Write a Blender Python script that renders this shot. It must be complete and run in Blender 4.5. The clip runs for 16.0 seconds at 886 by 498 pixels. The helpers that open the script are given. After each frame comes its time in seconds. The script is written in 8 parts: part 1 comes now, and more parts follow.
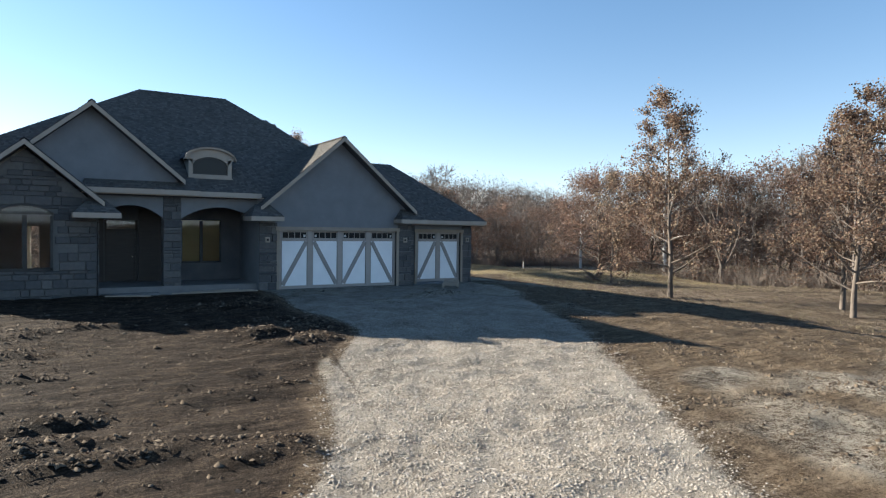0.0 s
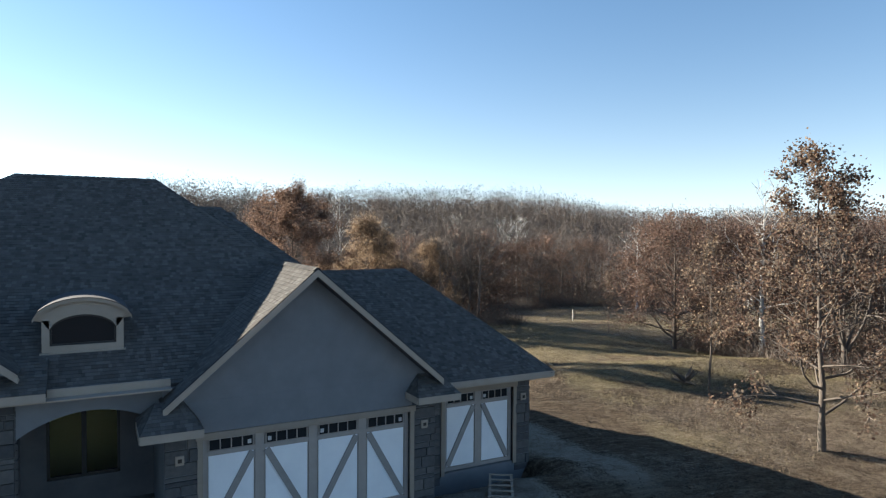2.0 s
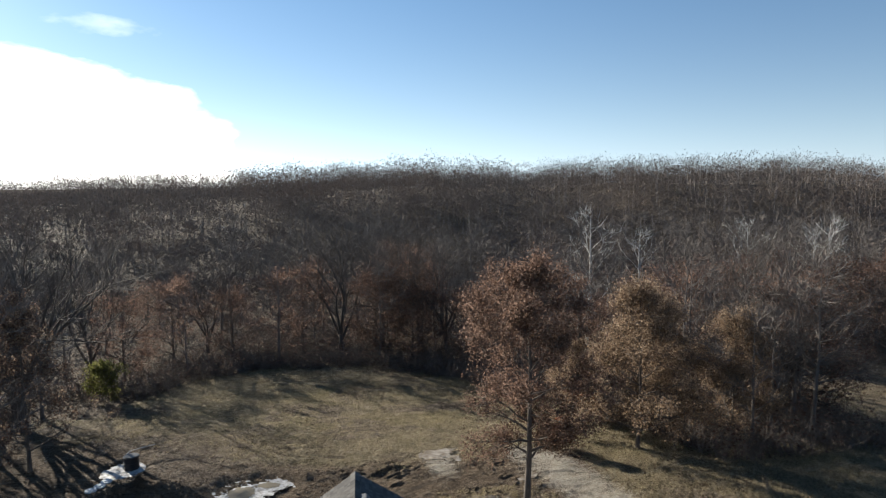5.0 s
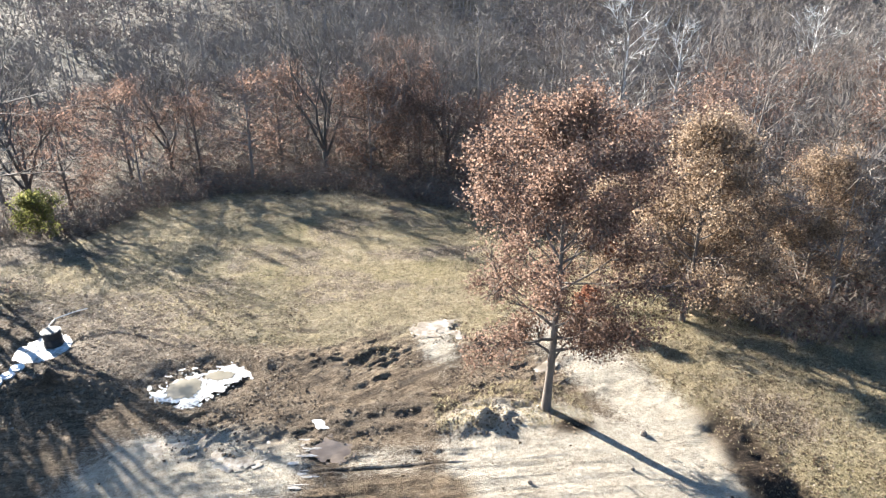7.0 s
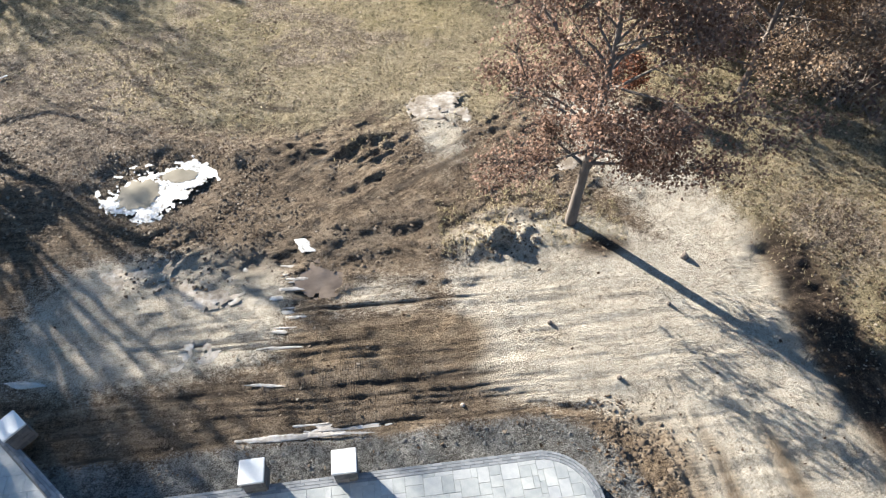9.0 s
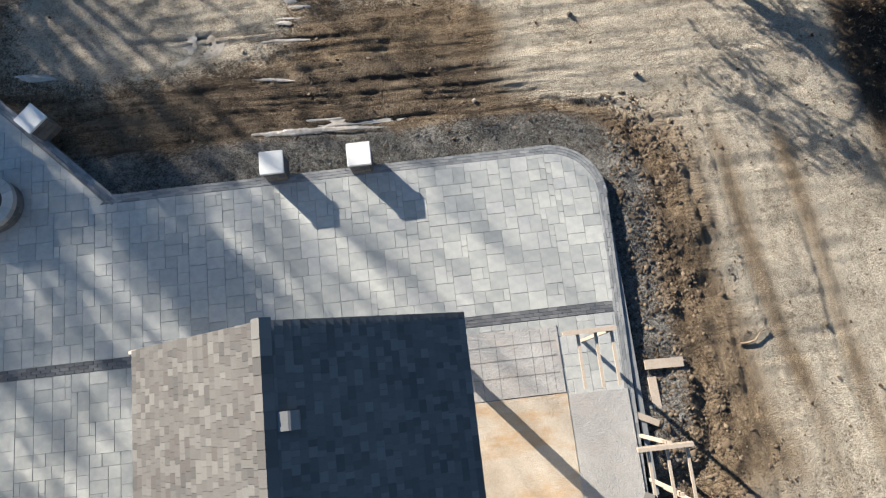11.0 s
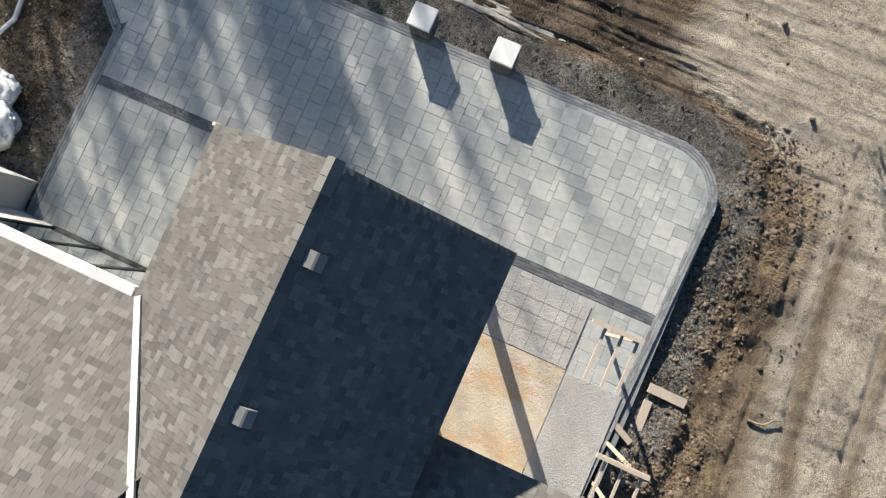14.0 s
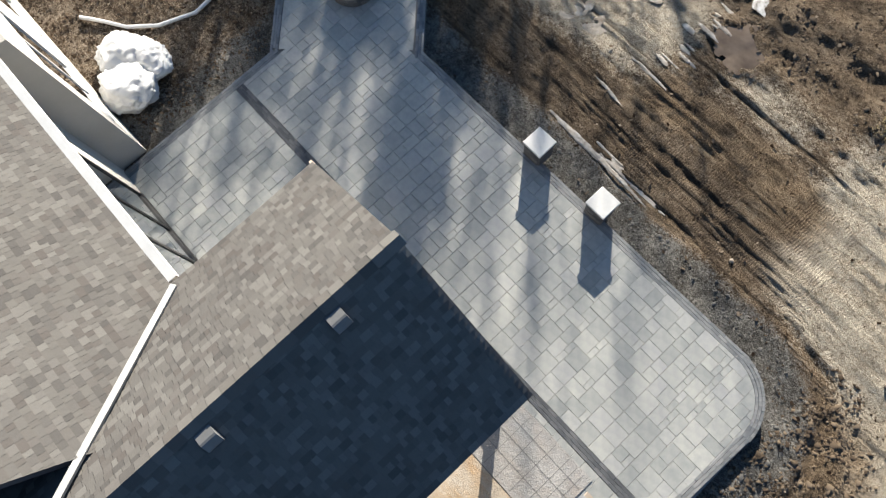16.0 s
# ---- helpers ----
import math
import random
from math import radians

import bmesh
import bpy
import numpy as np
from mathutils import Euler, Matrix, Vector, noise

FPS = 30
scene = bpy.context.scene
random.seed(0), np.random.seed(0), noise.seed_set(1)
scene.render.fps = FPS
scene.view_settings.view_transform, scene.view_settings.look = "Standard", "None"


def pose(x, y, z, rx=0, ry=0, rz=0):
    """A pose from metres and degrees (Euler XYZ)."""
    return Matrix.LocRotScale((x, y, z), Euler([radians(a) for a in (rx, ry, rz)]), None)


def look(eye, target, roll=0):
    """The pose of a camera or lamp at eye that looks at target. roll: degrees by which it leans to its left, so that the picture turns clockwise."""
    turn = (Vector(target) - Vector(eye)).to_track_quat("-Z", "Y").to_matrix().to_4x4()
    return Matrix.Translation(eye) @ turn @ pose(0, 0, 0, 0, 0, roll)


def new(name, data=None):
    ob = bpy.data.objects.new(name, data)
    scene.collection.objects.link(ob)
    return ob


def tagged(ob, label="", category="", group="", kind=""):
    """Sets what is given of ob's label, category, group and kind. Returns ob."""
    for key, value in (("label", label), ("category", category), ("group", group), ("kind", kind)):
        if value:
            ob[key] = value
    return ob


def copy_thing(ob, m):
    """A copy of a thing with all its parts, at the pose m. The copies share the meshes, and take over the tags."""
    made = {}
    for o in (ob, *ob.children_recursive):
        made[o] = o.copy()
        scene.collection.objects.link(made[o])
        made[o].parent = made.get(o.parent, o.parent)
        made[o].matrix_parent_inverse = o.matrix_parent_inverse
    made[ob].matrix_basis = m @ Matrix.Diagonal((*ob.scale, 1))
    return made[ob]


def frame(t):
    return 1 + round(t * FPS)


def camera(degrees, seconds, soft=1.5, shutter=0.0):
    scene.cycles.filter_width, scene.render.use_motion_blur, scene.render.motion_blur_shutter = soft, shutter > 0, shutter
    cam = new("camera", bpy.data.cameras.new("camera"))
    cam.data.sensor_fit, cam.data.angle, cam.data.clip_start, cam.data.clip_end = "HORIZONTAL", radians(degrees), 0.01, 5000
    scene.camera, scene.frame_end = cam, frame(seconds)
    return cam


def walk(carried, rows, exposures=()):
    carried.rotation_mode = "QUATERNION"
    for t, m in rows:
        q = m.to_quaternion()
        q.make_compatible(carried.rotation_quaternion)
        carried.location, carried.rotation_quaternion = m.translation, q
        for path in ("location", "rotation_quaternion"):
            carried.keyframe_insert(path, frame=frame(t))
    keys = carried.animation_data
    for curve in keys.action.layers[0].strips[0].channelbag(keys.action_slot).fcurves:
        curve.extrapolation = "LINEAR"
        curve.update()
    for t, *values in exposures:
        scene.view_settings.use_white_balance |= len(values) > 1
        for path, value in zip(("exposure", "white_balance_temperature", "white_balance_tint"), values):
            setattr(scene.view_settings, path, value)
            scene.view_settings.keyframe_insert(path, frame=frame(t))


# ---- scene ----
cam = camera(68.8, 16.0, soft=1.2)
PATH = [
    (0, (0.929, 1.041, 2.318), (1.968, 2.748, 2.255), 0.8),
    (0.5, (2.255, 3.273, 3.156), (3.293, 4.981, 3.094), 0.7),
    (0.9, (3.294, 5.205, 3.958), (4.336, 6.911, 3.882), 1.4),
    (1, (3.623, 5.591, 4.143), (4.658, 7.301, 4.08), 0.7),
    (1.5, (4.955, 7.926, 5.354), (5.972, 9.648, 5.292), 0.7),
    (2, (6.219, 10.286, 6.641), (7.167, 12.046, 6.584), 0.4),
    (2.5, (7.362, 12.768, 7.902), (8.243, 14.562, 7.842), 0.6),
    (3, (8.413, 15.247, 9.056), (9.185, 17.091, 8.995), 0.6),
    (3.5, (9.175, 17.859, 10.173), (9.753, 19.772, 10.11), 0.3),
    (4, (9.689, 20.226, 11.112), (10.076, 22.186, 11.032), 0.3),
    (4.2, (9.808, 21.255, 11.493), (10.123, 23.228, 11.409), 0.2),
    (6.3, (11.406, 31.803, 12.736), (11.637, 33.705, 12.162), 0.1),
    (6.5, (11.522, 32.563, 12.722), (11.751, 34.445, 12.083), 0.1),
    (7, (11.788, 34.422, 12.733), (12.008, 36.232, 11.912), -0.0),
    (7.5, (11.929, 36.306, 12.822), (12.141, 38.005, 11.788), 0.0),
    (8, (12.106, 38.123, 12.842), (12.301, 39.688, 11.611), -0.1),
    (8.5, (12.232, 39.442, 12.864), (12.408, 40.855, 11.458), -0.2),
    (9, (12.266, 39.997, 12.78), (12.42, 41.235, 11.218), -0.2),
    (9.5, (12.253, 40.065, 12.72), (12.38, 41.105, 11.016), -0.4),
    (10, (12.259, 40.051, 12.75), (12.354, 40.872, 10.929), -0.8),
    (10.2, (12.29, 40.006, 12.745), (12.369, 40.741, 10.887), -1.2),
    (12.3, (12.26, 40.022, 12.71), (12.207, 40.167, 10.716), -17.0),
    (12.5, (12.219, 40.048, 12.694), (12.16, 40.186, 10.7), -16.7),
    (13, (12.206, 40.081, 12.661), (12.117, 40.21, 10.667), -22.2),
    (13.5, (12.183, 40.134, 12.651), (12.077, 40.249, 10.657), -25.1),
    (14, (12.226, 40.181, 12.625), (12.084, 40.291, 10.633), -28.4),
    (14.5, (12.231, 40.21, 12.616), (12.049, 40.346, 10.629), -23.8),
    (15, (12.338, 40.224, 12.616), (12.084, 40.396, 10.64), -21.0),
    (15.5, (12.399, 40.317, 12.621), (12.045, 40.53, 10.664), -18.3),
    (16, (12.383, 40.36, 12.602), (11.917, 40.61, 10.673), -15.0),
]
walk(cam, [(t, look(eye, target, roll)) for t, eye, target, roll in PATH],
     [(0, 1.98, 6650, 7), (1.0, 2.0, 6750, 7), (2.5, 1.7, 6700, 7), (4.2, 1.2, 6550, 7), (6.3, 1.62, 6400, 8), (6.6, 2.15, 6350, 8), (7.0, 2.98, 6300, 8), (8.0, 2.9, 6250, 8), (9.0, 2.55, 6300, 8), (10.2, 2.22, 6500, 9), (12.3, 1.88, 6700, 8), (16.0, 1.88, 6700, 8)])

# ---------------------------------------------------------------- light
SUN_EL, SUN_AZ = 19.6, -40.5        # degrees above the horizon; from +y, negative to the left
world = bpy.data.worlds.new("sky")
scene.world = world
world.use_nodes = True
wn = world.node_tree.nodes
sky = wn.new("ShaderNodeTexSky")
sky.sky_type = "NISHITA"
sky.sun_disc = False
sky.sun_elevation, sky.sun_rotation = radians(SUN_EL), radians(SUN_AZ)
sky.altitude, sky.air_density, sky.dust_density, sky.ozone_density = 200, 0.7, 0.15, 1.6
wn["Background"].inputs["Strength"].default_value = 0.061


def cloud_layer():
    """A bank of thin bright cloud low in the sky towards the sun, and a few wisps over it."""
    lk = world.node_tree.links.new

    def mth(op, a, b=0.0, clamp=False):
        node = wn.new("ShaderNodeMath")
        node.operation, node.use_clamp = op, clamp
        for i, v in enumerate((a, b)):
            if isinstance(v, (int, float)):
                node.inputs[i].default_value = v
            else:
                lk(v, node.inputs[i])
        return node.outputs[0]
    co = wn.new("ShaderNodeTexCoord").outputs["Generated"]
    sep = wn.new("ShaderNodeSeparateXYZ")
    lk(co, sep.inputs[0])
    az = mth("ARCTAN2", sep.outputs["X"], sep.outputs["Y"])
    el = mth("ARCSINE", sep.outputs["Z"])

    def fluff(scale, detail):
        mp = wn.new("ShaderNodeMapping")
        mp.inputs["Scale"].default_value = (1.0, 1.0, 2.6)
        nz = wn.new("ShaderNodeTexNoise")
        nz.inputs["Scale"].default_value, nz.inputs["Detail"].default_value = scale, detail
        lk(co, mp.inputs[0])
        lk(mp.outputs[0], nz.inputs["Vector"])
        return mth("SUBTRACT", nz.outputs["Fac"], 0.5)

    def bank(az0, el0, ra, re, edge, ragged, scale):
        q = mth("ADD", mth("POWER", mth("ABSOLUTE", mth("DIVIDE", mth("SUBTRACT", az, radians(az0)), radians(ra))), 2.0),
                mth("POWER", mth("ABSOLUTE", mth("DIVIDE", mth("SUBTRACT", el, radians(el0)), radians(re))), 2.0))
        q = mth("ADD", q, mth("MULTIPLY", fluff(scale, 6.0), ragged))
        return mth("DIVIDE", mth("SUBTRACT", 1.0, q), edge, True)
    thick = bank(-34.0, 2.0, 25.0, 9.0, 0.22, 0.8, 9.0)
    wisp = mth("MULTIPLY", bank(-19.5, 12.4, 3.6, 0.8, 2.0, 3.4, 26.0), 0.3)
    mixer = wn.new("ShaderNodeMix")
    mixer.data_type = "RGBA"
    lk(mth("MAXIMUM", thick, wisp), mixer.inputs[0])
    blue = wn.new("ShaderNodeMix")
    blue.data_type, blue.blend_type = "RGBA", "MULTIPLY"
    blue.inputs[0].default_value = 1.0
    blue.inputs[7].default_value = (0.80, 1.06, 1.16, 1)
    lk(sky.outputs[0], blue.inputs[6])
    # pale haze towards the horizon
    grey = wn.new("ShaderNodeRGBToBW")
    lk(sky.outputs[0], grey.inputs[0])
    haze = wn.new("ShaderNodeMix")
    haze.data_type, haze.blend_type = "RGBA", "MULTIPLY"
    haze.inputs[0].default_value = 1.0
    haze.inputs[7].default_value = (0.87, 1.0, 1.16, 1)
    lk(grey.outputs[0], haze.inputs[6])
    low = wn.new("ShaderNodeMix")
    low.data_type = "RGBA"
    lk(mth("MULTIPLY", mth("EXPONENT", mth("MULTIPLY", mth("MAXIMUM", el, 0.0), -1.0 / radians(12.0))), 0.9), low.inputs[0])
    lk(blue.outputs[2], low.inputs[6])
    lk(haze.outputs[2], low.inputs[7])
    lk(low.outputs[2], mixer.inputs[6])
    mixer.inputs[7].default_value = (16.0, 15.7, 15.0, 1)
    lk(mixer.outputs[2], wn["Background"].inputs["Color"])


cloud_layer()
sun = new("sun", bpy.data.lights.new("sun", "SUN"))
sun.data.energy, sun.data.angle, sun.data.color = 5.0, radians(0.55), (1.0, 0.925, 0.82)
sun_way = Vector((-math.sin(radians(SUN_AZ)) * math.cos(radians(SUN_EL)), -math.cos(radians(SUN_AZ)) * math.cos(radians(SUN_EL)), -math.sin(radians(SUN_EL))))
sun.matrix_world = look(-sun_way * 200, (0, 0, 0))

# ---------------------------------------------------------------- materials
class Mat:
    """A small builder for node materials."""
    def __init__(self, name, rough=0.8, metal=0.0, spec=0.5):
        self.m = bpy.data.materials.new(name)
        self.m.use_nodes = True
        self.t = self.m.node_tree
        self.b = self.t.nodes["Principled BSDF"]
        self.b.inputs["Roughness"].default_value = rough
        self.b.inputs["Metallic"].default_value = metal
        self.b.inputs["Specular IOR Level"].default_value = spec
        self.co = self.n("ShaderNodeTexCoord").outputs["Object"]

    def n(self, kind, **kw):
        node = self.t.nodes.new(kind)
        for k, v in kw.items():
            node.inputs[k].default_value = v
        return node

    def l(self, a, b):
        self.t.links.new(a, b)

    def noise(self, scale, detail=4.0, rough=0.6, co=None, stretch=None):
        node = self.n("ShaderNodeTexNoise", Scale=scale, Detail=detail, Roughness=rough)
        src = co or self.co
        if stretch:
            mp = self.n("ShaderNodeMapping")
            mp.inputs["Scale"].default_value = stretch
            self.l(src, mp.inputs[0])
            src = mp.outputs[0]
        self.l(src, node.inputs["Vector"])
        return node.outputs["Fac"]

    def ramp(self, fac, stops):
        node = self.n("ShaderNodeValToRGB")
        els = node.color_ramp.elements
        while len(els) < len(stops):
            els.new(0.5)
        for e, (p, c) in zip(els, stops):
            e.position, e.color = p, (*c, 1)
        self.l(fac, node.inputs[0])
        return node.outputs["Color"]

    def mix(self, fac, a, b, mode="MIX"):
        node = self.n("ShaderNodeMix")
        node.data_type, node.blend_type = "RGBA", mode
        for v, s in ((fac, 0), (a, 6), (b, 7)):
            if isinstance(v, (int, float)):
                node.inputs[s].default_value = v
            elif isinstance(v, tuple):
                node.inputs[s].default_value = (*v, 1)
            else:
                self.l(v, node.inputs[s])
        return node.outputs[2]

    def math(self, op, a, b=0.0, clamp=False):
        node = self.n("ShaderNodeMath")
        node.operation, node.use_clamp = op, clamp
        for i, v in enumerate((a, b)):
            if isinstance(v, (int, float)):
                node.inputs[i].default_value = v
            else:
                self.l(v, node.inputs[i])
        return node.outputs[0]

    def attr(self, name):
        node = self.n("ShaderNodeAttribute")
        node.attribute_name = name
        return node.outputs["Fac"]

    def island(self):
        return self.n("ShaderNodeNewGeometry").outputs["Random Per Island"]

    def obrand(self):
        return self.n("ShaderNodeObjectInfo").outputs["Random"]

    def bump(self, height, strength=0.3, dist=0.01):
        node = self.n("ShaderNodeBump", Strength=strength, Distance=dist)
        self.l(height, node.inputs["Height"])
        self.l(node.outputs[0], self.b.inputs["Normal"])

    def color(self, sock):
        if isinstance(sock, tuple):
            self.b.inputs["Base Color"].default_value = (*sock, 1)
        else:
            self.l(sock, self.b.inputs["Base Color"])
        return self

    def rough(self, sock):
        self.l(sock, self.b.inputs["Roughness"])


def simple(name, a, b, scale=6.0, rough=0.75, metal=0.0, bump=0.15, dist=0.004, fine=60.0, stretch=None, spec=0.4):
    m = Mat(name, rough, metal, spec)
    big = m.noise(scale, 5, 0.65, stretch=stretch)
    small = m.noise(fine, 3, 0.6, stretch=stretch)
    col = m.ramp(m.math("ADD", m.math("MULTIPLY", big, 0.75), m.math("MULTIPLY", small, 0.25)), [(0.3, a), (0.7, b)])
    m.color(col)
    if bump:
        m.bump(small, bump, dist)
    return m.m


def shingle_mat(name, per_object):
    m = Mat(name, 0.95, 0, 0.06)
    r = m.obrand() if per_object else m.island()
    tab = m.ramp(r, [(0.0, (0.072, 0.069, 0.067)), (0.2, (0.098, 0.094, 0.090)), (0.5, (0.110, 0.106, 0.100)), (0.65, (0.084, 0.077, 0.073)), (0.8, (0.117, 0.112, 0.107)), (1.0, (0.136, 0.132, 0.125))])
    grit = m.noise(260, 2, 0.7)
    worn = m.noise(0.7, 4, 0.6)
    c = m.mix(0.5, tab, m.ramp(grit, [(0.3, (0.55, 0.55, 0.55)), (0.7, (1.35, 1.33, 1.3))]), "MULTIPLY")
    m.color(m.mix(0.35, c, m.ramp(worn, [(0.3, (0.8, 0.8, 0.82)), (0.7, (1.15, 1.14, 1.12))]), "MULTIPLY"))
    m.bump(grit, 0.5, 0.003)
    return m.m


def paver_mat(name, per_object, kind="grey"):
    m = Mat(name, 0.82, 0, 0.3)
    r = m.obrand() if per_object else m.island()
    tones = {"grey": [(0.0, (0.225, 0.235, 0.232)), (0.35, (0.262, 0.27, 0.264)), (0.7, (0.305, 0.31, 0.298)), (1.0, (0.28, 0.285, 0.285))],
             "edge": [(0.0, (0.12, 0.128, 0.135)), (0.5, (0.16, 0.167, 0.174)), (1.0, (0.20, 0.203, 0.208))],
             "dark": [(0.0, (0.058, 0.062, 0.07)), (0.5, (0.085, 0.09, 0.098)), (1.0, (0.12, 0.122, 0.13))]}
    tab = m.ramp(r, tones[kind])
    cloud = m.noise(5.5, 5, 0.6)
    grit = m.noise(90, 3, 0.7)
    c = m.mix(0.7, tab, m.ramp(cloud, [(0.3, (0.76, 0.78, 0.81)), (0.7, (1.16, 1.14, 1.10))]), "MULTIPLY")
    m.color(m.mix(0.35, c, m.ramp(grit, [(0.3, (0.72, 0.72, 0.72)), (0.7, (1.22, 1.22, 1.22))]), "MULTIPLY"))
    m.bump(m.math("ADD", m.math("MULTIPLY", cloud, 2.0), grit), 0.4, 0.004)
    return m.m


def stone_mat(name, per_object):
    m = Mat(name, 0.88, 0, 0.3)
    r = m.obrand() if per_object else m.island()
    tab = m.ramp(r, [(0.0, (0.062, 0.063, 0.067)), (0.3, (0.084, 0.084, 0.087)), (0.6, (0.11, 0.106, 0.103)), (0.8, (0.075, 0.076, 0.08)), (1.0, (0.135, 0.13, 0.124))])
    cloud = m.noise(7, 5, 0.65)
    grit = m.noise(60, 4, 0.7)
    m.color(m.mix(0.6, tab, m.ramp(cloud, [(0.3, (0.65, 0.66, 0.68)), (0.7, (1.25, 1.22, 1.18))]), "MULTIPLY"))
    m.bump(m.math("ADD", m.math("MULTIPLY", cloud, 3.0), grit), 0.6, 0.012)
    return m.m


def ground_mat():
    m = Mat("soil", 0.95, 0, 0.1)
    big = m.noise(0.16, 5, 0.6)
    mid = m.noise(1.3, 6, 0.65)
    small = m.noise(7, 6, 0.75)
    fine = m.noise(34, 5, 0.8)
    speck = m.noise(95, 3, 0.75)
    turn = m.n("ShaderNodeVectorRotate")
    turn.rotation_type = "Z_AXIS"
    turn.inputs["Angle"].default_value = radians(-28)
    m.l(m.co, turn.inputs["Vector"])
    streak = m.mix(m.attr("along"), m.noise(3.2, 7, 0.78, stretch=(0.28, 1.9, 1.0)), m.noise(3.2, 7, 0.82, stretch=(1.7, 0.55, 1.0)))
    streak = m.mix(m.attr("slant"), streak, m.noise(3.0, 7, 0.8, co=turn.outputs[0], stretch=(0.35, 2.0, 1.0)))
    lumps = m.math("ADD", m.math("ADD", m.math("MULTIPLY", mid, 0.26), m.math("MULTIPLY", small, 0.36)), m.math("ADD", m.math("MULTIPLY", fine, 0.40), m.math("ADD", m.math("MULTIPLY", m.math("SUBTRACT", fine, 0.5), 0.16), m.math("MULTIPLY", m.math("SUBTRACT", speck, 0.5), 0.48))))
    cells = m.n("ShaderNodeTexVoronoi", Scale=8.5, Randomness=1.0)
    wob = m.n("ShaderNodeVectorMath")
    wob.operation = "ADD"
    jig = m.n("ShaderNodeTexNoise", Scale=5.0, Detail=3.0)
    m.l(m.co, jig.inputs["Vector"])
    m.l(m.co, wob.inputs[0])
    m.l(jig.outputs["Color"], wob.inputs[1])
    m.l(wob.outputs[0], cells.inputs["Vector"])
    clod = m.math("MULTIPLY", m.math("SUBTRACT", 0.75, cells.outputs["Distance"]), m.ramp(m.noise(0.9, 4, 0.7), [(0.42, (0.0,) * 3), (0.6, (1.0,) * 3)]))
    crumb = m.noise(17, 4, 0.8)
    lumps = m.math("ADD", lumps, m.math("ADD", m.math("MULTIPLY", m.math("SUBTRACT", clod, 0.2), 0.07), m.math("MULTIPLY", m.math("SUBTRACT", crumb, 0.5), 0.22)))
    lumps = m.math("ADD", lumps, m.math("MULTIPLY", m.math("SUBTRACT", m.noise(210, 2, 0.7), 0.5), 0.42))
    drag = m.math("ADD", m.math("MULTIPLY", lumps, 0.62), m.math("MULTIPLY", streak, 0.38))
    dirt = m.ramp(drag, [(0.41, (0.032, 0.022, 0.015)), (0.475, (0.108, 0.078, 0.052)), (0.525, (0.18, 0.133, 0.09)), (0.60, (0.331, 0.263, 0.191))])
    packed = m.math("ADD", m.math("MULTIPLY", lumps, 0.84), m.math("MULTIPLY", streak, 0.16))
    pale = m.ramp(packed, [(0.41, (0.15, 0.12, 0.088)), (0.455, (0.325, 0.28, 0.222)), (0.52, (0.445, 0.396, 0.324)), (0.60, (0.56, 0.513, 0.435))])
    grass = m.ramp(lumps, [(0.42, (0.07, 0.054, 0.032)), (0.475, (0.185, 0.147, 0.088)), (0.525, (0.28, 0.228, 0.145)), (0.60, (0.43, 0.36, 0.25))])
    green = m.ramp(lumps, [(0.41, (0.066, 0.053, 0.025)), (0.51, (0.215, 0.176, 0.084)), (0.60, (0.345, 0.288, 0.16))])
    leafy = m.ramp(lumps, [(0.43, (0.028, 0.02, 0.014)), (0.48, (0.10, 0.075, 0.054)), (0.53, (0.185, 0.143, 0.104)), (0.60, (0.39, 0.322, 0.252))])
    grav = m.ramp(m.math("ADD", m.math("ADD", m.math("MULTIPLY", speck, 0.5), m.math("MULTIPLY", fine, 0.3)), m.math("ADD", m.math("MULTIPLY", mid, 0.2), m.math("ADD", m.math("MULTIPLY", m.math("SUBTRACT", mid, 0.5), 0.12), m.math("MULTIPLY", m.math("SUBTRACT", small, 0.5), 0.3)))), [(0.38, (0.115, 0.098, 0.078)), (0.48, (0.33, 0.292, 0.246)), (0.60, (0.51, 0.465, 0.408))])
    wet = m.ramp(lumps, [(0.42, (0.025, 0.018, 0.013)), (0.48, (0.072, 0.053, 0.037)), (0.53, (0.126, 0.095, 0.067)), (0.61, (0.238, 0.189, 0.14))])
    clay = m.ramp(lumps, [(0.42, (0.03, 0.029, 0.027)), (0.5, (0.118, 0.113, 0.104)), (0.60, (0.30, 0.29, 0.272))])
    brown = m.ramp(drag, [(0.42, (0.045, 0.031, 0.02)), (0.475, (0.125, 0.09, 0.058)), (0.525, (0.19, 0.14, 0.093)), (0.59, (0.31, 0.24, 0.168))])
    wave = m.n("ShaderNodeTexWave", Scale=5.2, Distortion=4.5, Detail=3.0)
    wave.bands_direction = "X"
    m.l(m.co, wave.inputs["Vector"])
    wave_y = m.n("ShaderNodeTexWave", Scale=3.4, Distortion=2.2, Detail=2.0)
    wave_y.bands_direction = "Y"
    m.l(m.co, wave_y.inputs["Vector"])
    tread = m.math("ADD", m.math("MULTIPLY", wave.outputs["Fac"], m.attr("tread")), m.math("MULTIPLY", wave_y.outputs["Fac"], m.attr("tread_y")))

    def soft(name, wobble=0.9, lo=0.36, hi=0.64):
        a = m.math("ADD", m.attr(name), m.math("MULTIPLY", m.math("SUBTRACT", lumps, 0.5), wobble * 2))
        node = m.n("ShaderNodeMapRange")
        node.interpolation_type = "SMOOTHSTEP"
        node.inputs["From Min"].default_value, node.inputs["From Max"].default_value = lo, hi
        m.l(a, node.inputs[0])
        return node.outputs[0]
